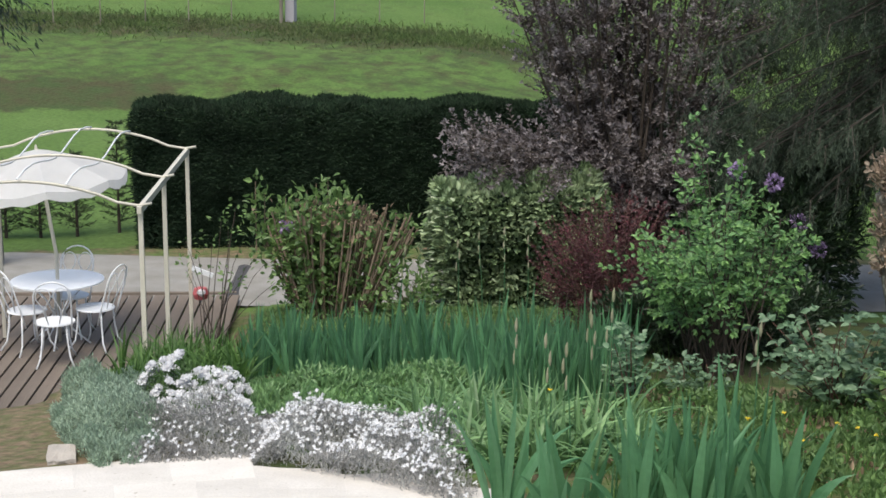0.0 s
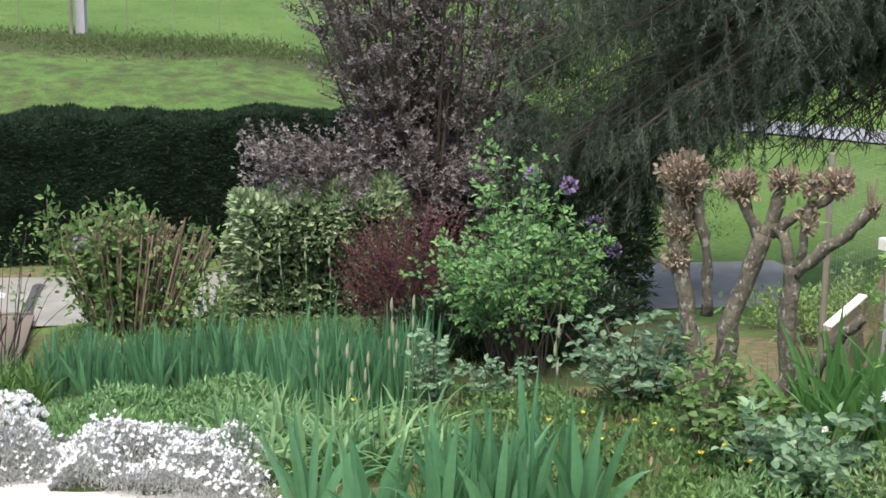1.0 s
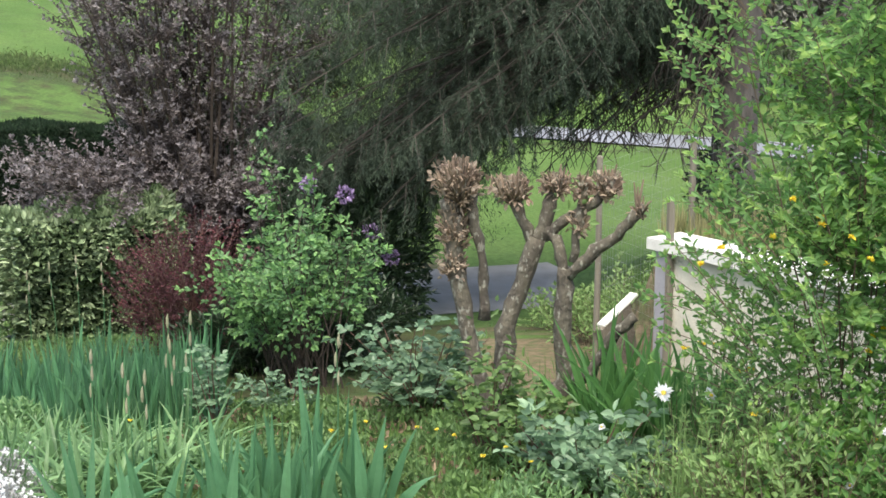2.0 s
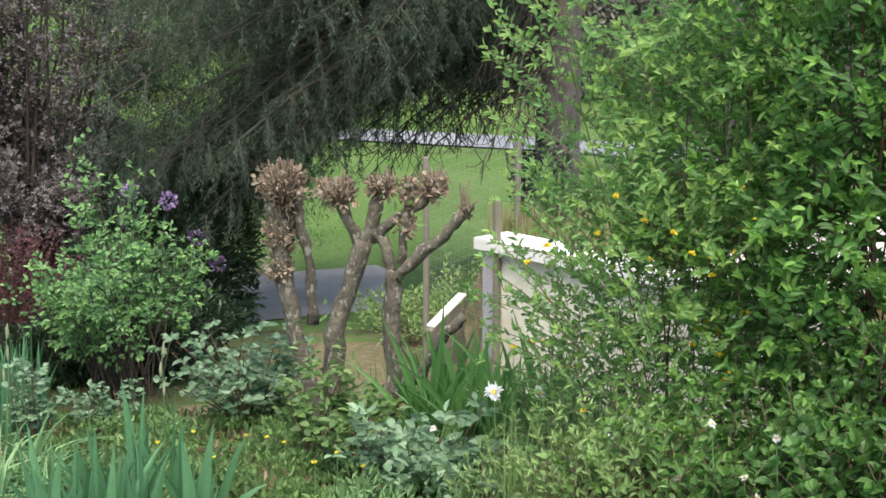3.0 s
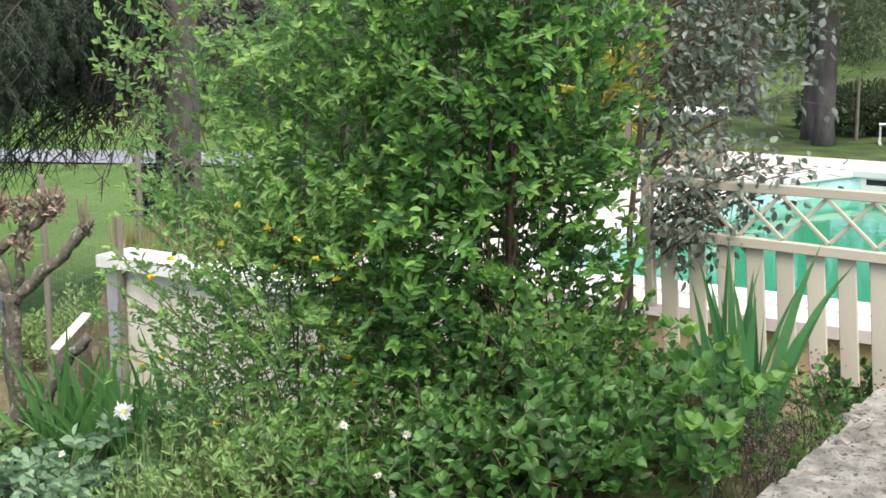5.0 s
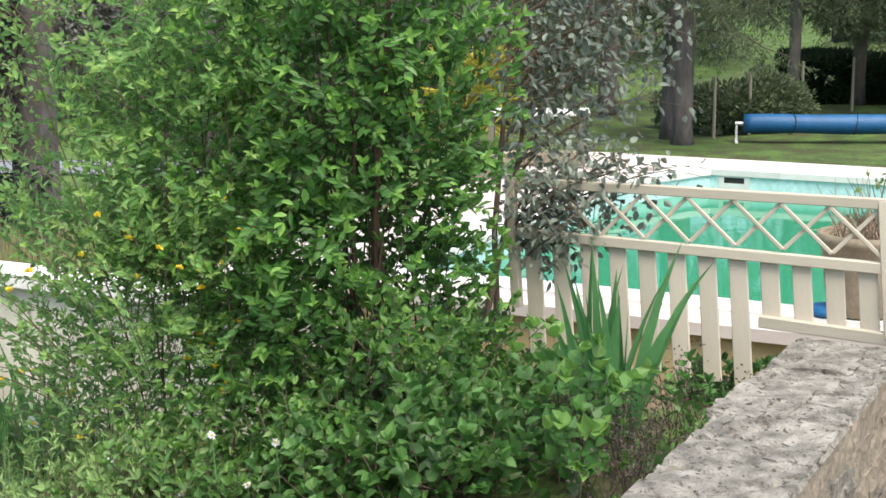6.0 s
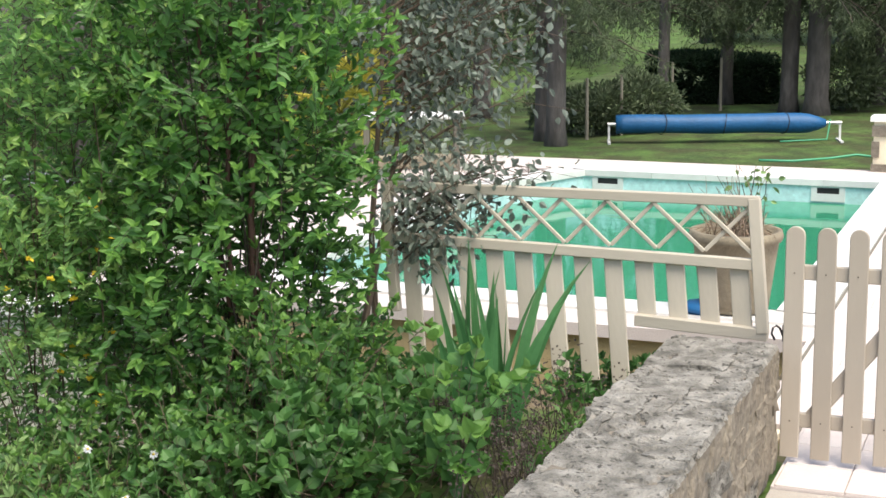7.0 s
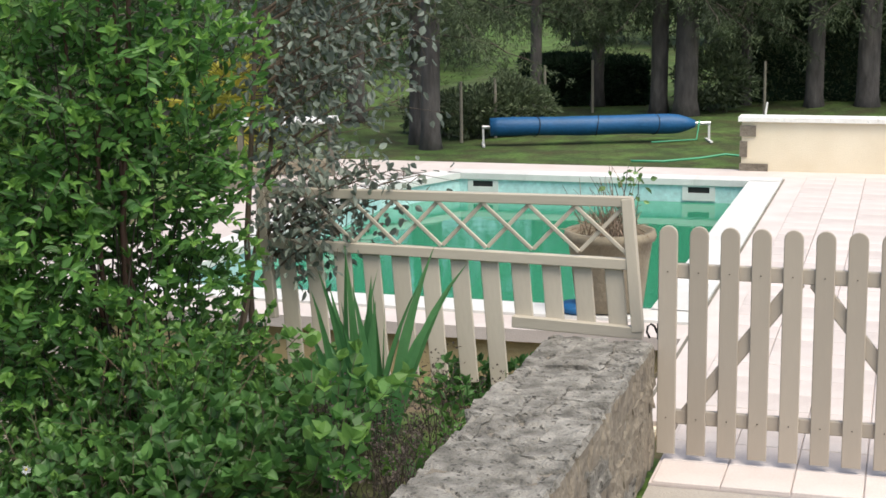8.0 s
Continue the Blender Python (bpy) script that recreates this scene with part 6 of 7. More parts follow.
def garden_table():
    t = thing("garden_table", "round white painted iron garden table on splayed legs", "table", at=TB)
    part("tabletop", Shape().lathe(TB, ((0.001, 0.72), (0.47, 0.72), (0.495, 0.715), (0.495, 0.70), (0.46, 0.695), (0.001, 0.695)), 40), "whiteiron", t)
    for i in range(4):
        a = i * math.pi / 2 + 0.5
        x, y = math.cos(a), math.sin(a)
        pts = [TB + Vector((x * r, y * r, z)) for r, z in ((0.32, 0.69), (0.14, 0.5), (0.06, 0.35), (0.14, 0.16), (0.33, 0.0))]
        part("leg", Shape().tube(pts, 0.011, 6), "whiteiron", t, "", True)


def garden_chair(at, turn):
    """A round-seated wire chair whose back stands away from turn."""
    c = thing("garden_chair", "white painted iron chair with round seat and looped back", "chair", "chairs round the table", at=at)
    part("seat", Shape().lathe(at, ((0.001, 0.455), (0.18, 0.45), (0.205, 0.452), (0.21, 0.44), (0.19, 0.432), (0.001, 0.435)), 26), "whiteiron", c)
    f, r = Vector((math.cos(turn), math.sin(turn), 0)), Vector((-math.sin(turn), math.cos(turn), 0))
    for a, b in ((1, 1), (1, -1), (-1, 1), (-1, -1)):
        pts = [at + f * a * x + r * b * y + Vector((0, 0, z)) for x, y, z in ((0.14, 0.12, 0.435), (0.15, 0.13, 0.25), (0.17, 0.15, 0.1), (0.23, 0.19, 0.0))]
        part("leg", Shape().tube(pts, 0.010, 6), "whiteiron", c, "", True)
    arch = [at - f * (0.17 + 0.16 * (z - 0.44) / 0.5) + r * y + Vector((0, 0, z)) for y, z in [(0.17, 0.3), (0.18, 0.5), (0.185, 0.7)] + [(0.185 * math.cos(a), 0.78 + 0.16 * math.sin(a)) for a in np.linspace(0.1, math.pi - 0.1, 9)] + [(-0.185, 0.7), (-0.18, 0.5), (-0.17, 0.3)]]
    part("back_hoop", Shape().tube(arch, 0.009, 6), "whiteiron", c, "", True)
    for y0 in (-0.09, 0.09):
        loop = [at - f * (0.17 + 0.16 * (z - 0.44) / 0.5) + r * y + Vector((0, 0, z)) for y, z in [(y0 * 0.6, 0.46), (y0 * 0.9, 0.62)] + [(y0 + 0.075 * math.cos(a), 0.78 + 0.09 * math.sin(a)) for a in np.linspace(-0.4, math.pi + 0.4, 9)] + [(y0 * 1.1, 0.62), (y0 * 0.6, 0.46)]]
        part("back_scroll", Shape().tube(loop, 0.006, 5), "whiteiron", c, "", True)


garden_table()
for az, d in ((-42.7, 16.0), (-41.07, 16.55), (-40.16, 15.95), (-41.71, 15.45)):
    p = polar(az, d, -2.0)
    v = TB - p
    garden_chair(p, math.atan2(v.y, v.x))


def parasol():
    o = thing("parasol", "open white canvas parasol with scalloped edge through the table", "parasol", at=TB)
    top = TB + Vector((-0.12, -0.10, 2.14))
    part("pole", Shape().tube([TB + Vector((0, 0, 0.02)), TB + Vector((0, 0, 1.0)), top], 0.02, 10), "ivory", o, "", True)
    axis = (top - TB).normalized()
    x = axis.cross(Vector((0, 1, 0))).normalized()
    y = axis.cross(x)
    ribs, rings = 8, 6
    R = 0.92
    s = Shape()
    v, q = [], []
    m = ribs * 6
    for i in range(rings + 2):
        k = min(i / rings, 1.0)
        for j in range(m):
            a = 2 * math.pi * j / m
            dip = 0.05 * k * k * abs(math.sin(a * ribs / 2)) ** 1.5
            r = R * k * (1 - 0.04 * abs(math.sin(a * ribs / 2)))
            z = -0.31 * k ** 1.25 - dip
            if i > rings:
                z -= 0.075 + 0.03 * abs(math.sin(a * ribs))
            v.append(top + x * r * math.cos(a) + y * r * math.sin(a) + axis * z)
    q = [(i * m + j, i * m + (j + 1) % m, (i + 1) * m + (j + 1) % m, (i + 1) * m + j) for i in range(rings + 1) for j in range(m)]
    s.add([tuple(p) for p in v], [np.array(q)])
    part("canopy", s, "canvas", o, "white canvas canopy")
    for j in range(ribs):
        a = 2 * math.pi * j / ribs
        pts = [top + x * R * k * math.cos(a) + y * R * k * math.sin(a) + axis * (-0.31 * k ** 1.25 - 0.015) for k in (0.05, 0.4, 0.7, 1.0)]
        part("rib", Shape().tube(pts, 0.006, 5), "steel", o)
    part("finial", Shape().tube([top, top + axis * 0.05], [0.02, 0.008], 8), "ivory", o)


parasol()

# small climbing rose on the post, and a hanging sign
c = gz(0.35, -0.3)
ob = thing("climbing_rose", "thin climbing rose with few leaves beside the gazebo", "rose", at=c)
s, at_, way = Shape(), [], []
for i in range(16):
    tip = c + GL * RNG.normal(-0.1, 0.35) + GB * RNG.normal(0, 0.25) + Vector((0, 0, RNG.uniform(0.6, 1.5)))
    stems_to(s, c, [tip], 0.007, 0.002, 0.06, 0.1)
    n = 9
    off = RNG.normal(0, 0.08, (n, 3))
    at_.append(np.array(tip) + off)
    way.append(off * 8)
part("branchwork", s, "twig", ob)
part("leaves", Shape().leaves(np.concatenate(at_), np.concatenate(way), 0.06, 0.035), "rose", ob, kind="stuff")
p = gz(0.1, -0.12, 0.52)
ob = thing("red_ornament", "small round red and white ornament hung by the gazebo post", "ornament", at=p)
part("disc", Shape().lathe(p, ((0.001, 0.08), (0.07, 0.06), (0.09, 0.0), (0.07, -0.06), (0.001, -0.08)), 14), "red", ob, "faded red ball")
part("patch", Shape().lathe(p + Vector((0.05, -0.06, 0.02)), ((0.001, 0.045), (0.045, 0.03), (0.05, 0.0), (0.001, -0.045)), 8), "white", ob, "white patch")
s = Shape().box(gz(0.05, -0.14, 0.75), (0.24, 0.03, 0.05), facing((0, 0, 0), (-GL + Vector((0, 0, -0.4)))))
single("white_bracket", s, "whiteiron", "short white metal bracket on the gazebo post", "bracket")


# young conifers beyond the drive
def sapling(az, d, h, r):
    c = polar(az, d, -2.2)
    o = thing("young_conifer", "thin young dark conifer beyond the drive", "tree", "young conifers", at=c)
    part("trunk", Shape().tube([c, c + Vector((0, 0, h))], [0.03, 0.006], 6), "twig", o)
    at_, way = [], []
    for z in np.linspace(0.15, 1.0, 16):
        for k in range(7):
            a = RNG.uniform(0, 6.28)
            ln = r * (1.15 - z) * RNG.uniform(0.5, 1.1) + 0.05
            f = RNG.random((16, 1))
            e = np.array((math.cos(a) * ln, math.sin(a) * ln, 0.35 * ln))
            at_.append(np.array(c) + np.array((0, 0, z * h)) + e * f)
            way.append(np.tile(e / np.linalg.norm(e), (16, 1)))
    part("needles", Shape().leaves(np.concatenate(at_), np.concatenate(way), 0.08, 0.018, flop=0.4), "needle2", o, kind="stuff")


for az, h, r in ((-41.95, 1.25, 0.28), (-40.6, 1.3, 0.35), (-39.03, 1.75, 0.36), (-43.2, 1.2, 0.3)):
    sapling(az, 22.6, h, r)

# concrete pole and thin stakes in the field
pz = polar(-32.25, 42.0)
ob = single("utility_pole", Shape().box(pz + Vector((0, 0, 3.5)), (0.26, 0.22, 7.4), facing((0, 0, 0), (1, 0.2, 0))), "concrete", "square pale concrete utility pole in the field", "pole")
s = Shape().tube([polar(-32.62, 41.8), polar(-32.62, 41.8) + Vector((0, 0, 7))], 0.05, 8)
single("utility_pole", s, "post", "thin dark pole beside the concrete pole", "pole")
for az in (-41.0, -39.3, -37.66, -36.07, -34.48, -30.6, -28.9, -27.2):
    p = polar(az, 42.0)
    single("fence_stake", Shape().tube([p, p + Vector((0, 0, 1.3))], [0.018, 0.015], 6), "post", "thin grey stake of the field fence", "fence post", group="field fence stakes")
# long grass on the bank below the field
n = 17000
az = RNG.uniform(-46, -12, n)
d = 34.3 - 0.206 * az + RNG.normal(0, 0.9, n)
x, y = d * np.sin(np.radians(az)), d * np.cos(np.radians(az))
s = Shape().blades(np.stack([x, y, height(x, y) - 0.03], 1), np.stack([RNG.normal(0, .9, n), RNG.normal(0, .9, n), 0 * az], 1), 0.2, 0.035, 0.5, 2)
single("bank_grass", s, "bankgrass", "rough dark grass growing on the field's bank", "grass", "stuff")

# dark fir at the edge of the lawn
c = polar(-43.9, 20.6, -2.0)
o = thing("fir_tree", "dark fir with hanging branches at the lawn's edge", "tree", at=c)
part("trunk", Shape().tube([c, c + Vector((0, 0, 7))], [0.2, 0.08], 10), "greybark", o)
p, w = lumpy(6000, c + Vector((0, 0, 2.75)), 0.85, 0.85, 3.4, 0.9, 0.35)
part("needles", Shape().leaves(p, w + np.array((0, 0, -.5)), 0.12, 0.03), "needle", o, kind="stuff")


# ---- beyond the pool ----
def roller():
    a, b = uv(-5.82, 20.8, 0.2), uv(-3.0, 21.68, 0.215)
    o = thing("cover_roller", "blue pool cover wound on a roller with metal end stands", "pool cover", at=(a + b) / 2 - Vector((0, 0, 0.27)))
    n = 26
    pts, rad = [], []
    for i in range(n):
        k = i / (n - 1)
        pts.append(a.lerp(b, k) + Vector((0, 0, 0.004 * math.sin(k * 11))))
        rad.append(0.132 + 0.003 * math.sin(k * 17) + 0.012 * k if k < 0.9 else 0.142 - 0.09 * ((k - 0.9) / 0.1) ** 1.5)
    part("rolled_cover", Shape().tube(pts, rad, 18), "blue", o, "wrinkled blue plastic cover", True)
    d = (b - a).normalized()
    part("tube", Shape().tube([a - d * 0.12, b + d * 0.22], 0.025, 8), "steel", o)
    for p in (a - d * 0.1, b + d * 0.2):
        part("stand", Shape().box(p - Vector((0, 0, 0.11)), (0.03, 0.03, 0.27), facing((0, 0, 0), d)), "coping", o, "white metal end stand")
        part("stand_foot", Shape().box(p - Vector((0, 0, 0.25)), (0.04, 0.45, 0.025), facing((0, 0, 0), d)), "coping", o)
    for k in (0.22, 0.52, 0.8):
        p = a.lerp(b, k)
        ring = [p + d * (0.02 * math.cos(t) + (0.06 if k != 0.52 else 0) * math.sin(t)) + (Vector((0, 0, math.cos(t))) + d.cross(Vector((0, 0, 1))) * math.sin(t)) * 0.148 for t in np.linspace(0, 2 * math.pi, 17)]
        part("strap", Shape().tube(ring, 0.006, 5), "dark", o, "thin dark strap")
    return b


rb = roller()
hose = [rb + Vector((0, -0.1, 0.05)), rb + Vector((-0.15, -0.25, -0.2)), uv(-3.5, 20.9, 0.02)]
s = Shape().tube(hose, 0.012, 6)
single("cord", s, "hose", "green cord hanging from the pool cover", "cord", soft=True)
pts = [uv(-3.4, 18.75, 0.03), uv(-3.0, 18.8, 0.03), uv(-2.6, 19.2, 0.03), uv(-2.3, 19.5, 0.05), uv(-1.9, 19.4, 0.03), uv(-1.2, 19.3, 0.03)]
single("garden_hose", Shape().tube(pts, 0.016, 6), "hose", "green garden hose lying on the grass", "hose", soft=True)


def planter():
    c = polar(32.25, 10.75, 0.036)
    o = thing("planter", "large tapered clay pot with a dry leafless shrub", "planter", at=c)
    part("pot", Shape().lathe(c, ((0.001, 0.0), (0.24, 0.0), (0.255, 0.12), (0.285, 0.36), (0.305, 0.5), (0.325, 0.5), (0.335, 0.53), (0.325, 0.57), (0.29, 0.57), (0.28, 0.5), (0.001, 0.49)), 30), "pot", o, soft=True)
    p, w = lumpy(60, c + Vector((0, 0, 0.45)), 0.36, 0.36, 0.62, 0.6, 0.3)
    part("branchwork", stems_to(Shape(), c + Vector((0, 0, 0.48)), p[p[:, 2] > c.z + 0.55], 0.005, 0.0015, 0.1, 0.15), "tan", o)
    p2, w2 = lumpy(300, c + Vector((0, 0, 0.5)), 0.27, 0.27, 0.18, 0.8, 0.3)
    part("dry_tuft", Shape().leaves(p2, w2, 0.09, 0.01), "dry", o, kind="stuff")
    s, at_, way = Shape(), [], []
    for dx, h in ((0.12, 1.0), (0.2, 0.92), (0.03, 0.9), (0.16, 0.8)):
        t = c + Vector((dx, -dx * 0.3, h))
        stems_to(s, c + Vector((0.1, 0, 0.5)), [t], 0.006, 0.003, 0.03, 0.02)
        off = RNG.normal(0, 0.05, (8, 3))
        at_.append(np.array(t) + off)
        way.append(off * 12)
    part("green_shoot", s, "twig", o)
    part("leaves", Shape().leaves(np.concatenate(at_), np.concatenate(way), 0.06, 0.035), "rose", o, kind="stuff")


planter()

p = polar(31.1, 10.66, 0.022)
single("pool_float", Shape().lathe(p, ((0.001, 0.0), (0.13, 0.0), (0.16, 0.03), (0.13, 0.065), (0.07, 0.07), (0.001, 0.06)), 18), "blue", "small blue plastic pool float beside the clay pot", "pool float", soft=True)
p = polar(33.76, 7.44, 0.66)
o = thing("gate_hinge", "rusty black iron hinge loop between stone wall and gate", "hinge", at=p)
part("loop", Shape().tube([p + Vector((0.0, 0, -0.02)), p + Vector((-0.018, 0, 0.012)), p + Vector((-0.012, 0, 0.04)), p + Vector((0.008, 0, 0.05)), p + Vector((0.028, 0, 0.036)), p + Vector((0.04, -0.01, 0.0))], 0.006, 6), "dark", o, soft=True)
part("pin", Shape().tube([p + Vector((0.045, -0.01, -0.03)), p + Vector((0.045, -0.01, 0.05))], 0.009, 6), "dark", o)

# stone-topped table and heavy timber seat across the pool
c = polar(19.9, 18.4, 0.0)
ex = Vector((math.cos(radians(-20)), math.sin(radians(-20)), 0))
t = thing("terrace_table", "long garden table with a white top across the pool", "table", at=c)
placed("tabletop", bevel_box((1.3, 0.7, 0.04), 0.008, "coping", "tabletop"), facing(c + Vector((0, 0, 0.66)), ex), t, "white tabletop")
for a, b in ((-0.55, -0.25), (0.55, -0.25), (-0.55, 0.25), (0.55, 0.25)):
    placed("leg", bevel_box((0.07, 0.07, 0.64), 0.006, "post", "leg"), facing(c + ex * a + Vector((-ex.y, ex.x, 0)) * b + Vector((0, 0, 0.32)), ex), t)
c = polar(19.5, 17.3, 0.0)
t = thing("timber_bench", "low bench of heavy brown timber across the pool", "bench", at=c)
placed("seat", bevel_box((1.25, 0.3, 0.14), 0.02, "pot", "seat"), facing(c + Vector((0, 0, 0.24)), ex), t)
for a in (-0.5, 0.5):
    placed("block", bevel_box((0.2, 0.26, 0.17), 0.015, "post", "block"), facing(c + ex * a + Vector((0, 0, 0.085)), ex), t)


def palm():
    c = polar(17.2, 20.5, 0.0)
    o = thing("palm_tree", "fan palm with yellowing fronds behind the pool", "palm", at=c)
    part("trunk", Shape().tube([c, c + Vector((0, 0, 0.5))], [0.2, 0.16], 10), "greybark", o)
    for i in range(30):
        a, e = RNG.uniform(0, 6.28), RNG.uniform(-0.6, 1.1)
        d = Vector((math.cos(a) * math.cos(e), math.sin(a) * math.cos(e), math.sin(e)))
        h = c + Vector((0, 0, 0.55)) + d * 0.6
        sd = d.cross(Vector((0, 0, 1))).normalized()
        rays = [d * math.cos(q) + sd * math.sin(q) + Vector((0, 0, -0.1)) for q in np.linspace(-1.3, 1.3, 13)]
        s = Shape().leaves(np.repeat(np.array(h)[None], 13, 0), np.array([r[:] for r in rays]), 0.5, 0.035, flop=0.05)
        s.tube([c + Vector((0, 0, 0.5)), h], 0.01, 4)
        part("frond", s, "palm", o)


palm()


def row_tree(az, d, r, n, top=6.0, low=1.0, spread=1.6, twin=False):
    c = polar(az, d)
    o = thing("row_conifer", "tall conifer with bare grey trunk and drooping branches", "tree", "trees behind the pool", at=c)
    part("trunk", Shape().tube([c - Vector((0, 0, .1)), c + Vector((0, 0, 0.25)), c + Vector((0.03, 0, 2.5)), c + Vector((0, 0, top))], [r * 1.35, r, r * 0.9, r * 0.6], 10), "greybark", o, soft=True)
    s, at_, way = Shape(), [], []
    for i in range(n):
        a = RNG.uniform(0, 6.28)
        z0 = RNG.uniform(low + 0.6, 3.6)
        ln = RNG.uniform(0.5, 1.0) * spread
        tip = c + Vector((math.cos(a) * ln, math.sin(a) * ln, max(low, z0 - RNG.uniform(0.2, 0.9))))
        pts = spray(s, c + Vector((0, 0, z0)), tip, 0.022, 0.004, 8, -0.08)
        for p in pts[2:]:
            for k in range(4):
                tw = Vector((RNG.normal(0, .22), RNG.normal(0, .22), -RNG.uniform(0.05, 0.45)))
                f = RNG.random((20, 1))
                at_.append(np.array(p) + np.array(tw) * f + RNG.normal(0, .025, (20, 3)))
                way.append(np.tile(np.array(tw.normalized()), (20, 1)) + RNG.normal(0, .5, (20, 3)))
    part("branchwork", s, "twig", o)
    part("needles", Shape().leaves(np.concatenate(at_), np.concatenate(way), 0.11, 0.017, flop=0.4), "needle2", o, kind="stuff")


for az, d, r, n, low, sp in ((25.42, 21.3, 0.14, 16, 1.0, 1.7), (24.9, 22.0, 0.11, 10, 1.2, 1.4), (29.45, 25.5, 0.10, 22, 1.1, 1.9), (34.1, 26.0, 0.15, 22, 1.15, 1.9), (35.1, 25.6, 0.2, 22, 1.3, 2.0), (39.8, 26.5, 0.16, 12, 1.6, 1.6), (41.7, 26.5, 0.2, 14, 1.5, 1.8), (31.8, 27.5, 0.12, 24, 1.1, 2.2), (37.3, 27.0, 0.1, 20, 0.9, 1.8), (44.5, 26.0, 0.16, 14, 1.3, 2.0), (22.6, 25.0, 0.15, 26, 0.7, 2.2), (19.0, 26.5, 0.18, 30, 0.5, 2.4), (15.5, 26.0, 0.18, 30, 0.4, 2.4), (11.5, 27.0, 0.18, 30, 0.5, 2.4), (7.5, 27.5, 0.18, 30, 0.6, 2.4), (5.0, 30.0, 0.18, 26, 0.8, 2.2)):
    row_tree(az, d, r, n, low=low, spread=sp)

for a, b, dep, h, name in ((29.0, 33.6, 1.0, 1.0, "hedge"), (36.5, 46.0, 1.6, 2.3, "hedge")):
    A, B = polar(a, 28.0, -0.2), polar(b, 28.0, -0.2)
    box_hedge("back_hedge", "very dark clipped hedge behind the trees", A, B, dep, h, "hedge" if h < 2 else "backhedge", 14000, (0.12, 0.045), 0.25)
shrub("back_shrub", "mid-green shrub against the fence behind the pool", 27.2, 22.9, 0.55, 0.75, "backhedge", 2500, (0.09, 0.045), 6, 0.01, lump=0.25)
shrub("back_shrub", "mid-green shrub against the fence behind the pool", 28.6, 23.4, 0.6, 0.85, "backhedge", 2800, (0.09, 0.045), 6, 0.01, lump=0.25)
shrub("back_shrub", "mid-green shrub against the fence behind the pool", 25.6, 23.6, 0.5, 0.6, "backhedge", 2000, (0.09, 0.045), 6, 0.01, lump=0.25)
shrub("back_shrub", "mid-green shrub beside the far trunks", 36.1, 26.2, 0.7, 1.1, "backhedge", 2500, (0.10, 0.05), 6, 0.01, lump=0.25)
for az, d in ((26.6, 22.0), (27.9, 22.6), (31.6, 26.0), (29.8, 25.0), (38.0, 25.5), (43.0, 25.5)):
    p = polar(az, d)
    single("fence_post", Shape().tube([p, p + Vector((0, 0, 0.9))], [0.026, 0.022], 7), "post", "weathered grey wooden fence post", "fence post", group="fence behind the pool")

# wood behind the far lane and along the hill's foot
def far_wood(az, d, w, h, mat, n=5000, leaf=(0.32, 0.12)):
    c = polar(az, d)
    o = thing("far_tree", "distant leafy tree on the hillside", "tree", "distant trees", at=c)
    part("trunk", Shape().tube([c, c + Vector((0, 0, h * 0.6))], [0.2, 0.08], 7), "greybark", o)
    p, q = lumpy(n, c + Vector((0, 0, h * 0.12)), w, w, h, 0.7, 0.3)
    part("crown", Shape().leaves(p, q, leaf[0], leaf[1]), mat, o, kind="stuff")


for az, d, w, h, mat in ((-7.5, 47, 2.4, 4.5, "greywood"), (-4.5, 49, 2.2, 4.2, "greywood"), (-1.5, 46, 2.6, 5, "greywood"), (2.2, 44, 2.2, 4.8, "greywood"), (6.0, 45, 2.5, 5, "greywood"), (9.5, 42, 2.5, 5, "needle2"), (14, 40, 2.6, 5, "needle2"), (20, 42, 2.6, 5, "needle2"), (-11.0, 52, 2.0, 3.8, "lilac"), (31, 46, 2.5, 4.5, "rhodo"), (36, 44, 3, 5, "rhodo"), (42, 42, 3, 5, "rhodo"), (25, 52, 3, 5, "needle2")):
    far_wood(az, d, w, h, mat)


# ---- small flowers and stalks ----
def daisy(az, d, z, r, tilt, label="white daisy with a yellow eye"):
    p = polar(az, d, z)
    o = thing("daisy", label, "flower", "daisies", at=polar(az, d))
    g = polar(az, d)
    part("stem", Shape().tube([g, g.lerp(p, .5) + Vector((0.02, 0, 0)), p], 0.003, 5), "daylily", o)
    n = 18
    a = np.arange(n) * 2 * np.pi / n
    ax = Vector((tilt, -0.7, 0.6)).normalized()
    x = ax.cross(Vector((0, 0, 1))).normalized()
    y = ax.cross(x)
    w = np.array([(x * math.cos(q) + y * math.sin(q) + ax * 0.15)[:] for q in a])
    part("petals", Shape().leaves(np.repeat(np.array(p)[None], n, 0), w, r, r * 0.62, flop=0.05), "white", o, kind="stuff")
    part("eye", Shape().tube([p, p + ax * 0.012], [r * 0.32, r * 0.2], 8), "yellow", o, "yellow eye")


daisy(-1.39, 8.0, 0.08, 0.06, 0.0)
daisy(0.44, 8.0, 0.08, 0.045, 0.9)
for az, d, z in ((9.64, 6.8, 0.28), (8.49, 6.8, 0.08), (7.18, 6.8, 0.33), (-3.8, 8.0, -0.13), (5.9, 6.9, 0.02), (9.0, 6.7, 0.02), (3.2, 7.2, 0.1)):
    daisy(az, d, z, 0.022, 0.0, "small half-open white daisy on a thin stem")


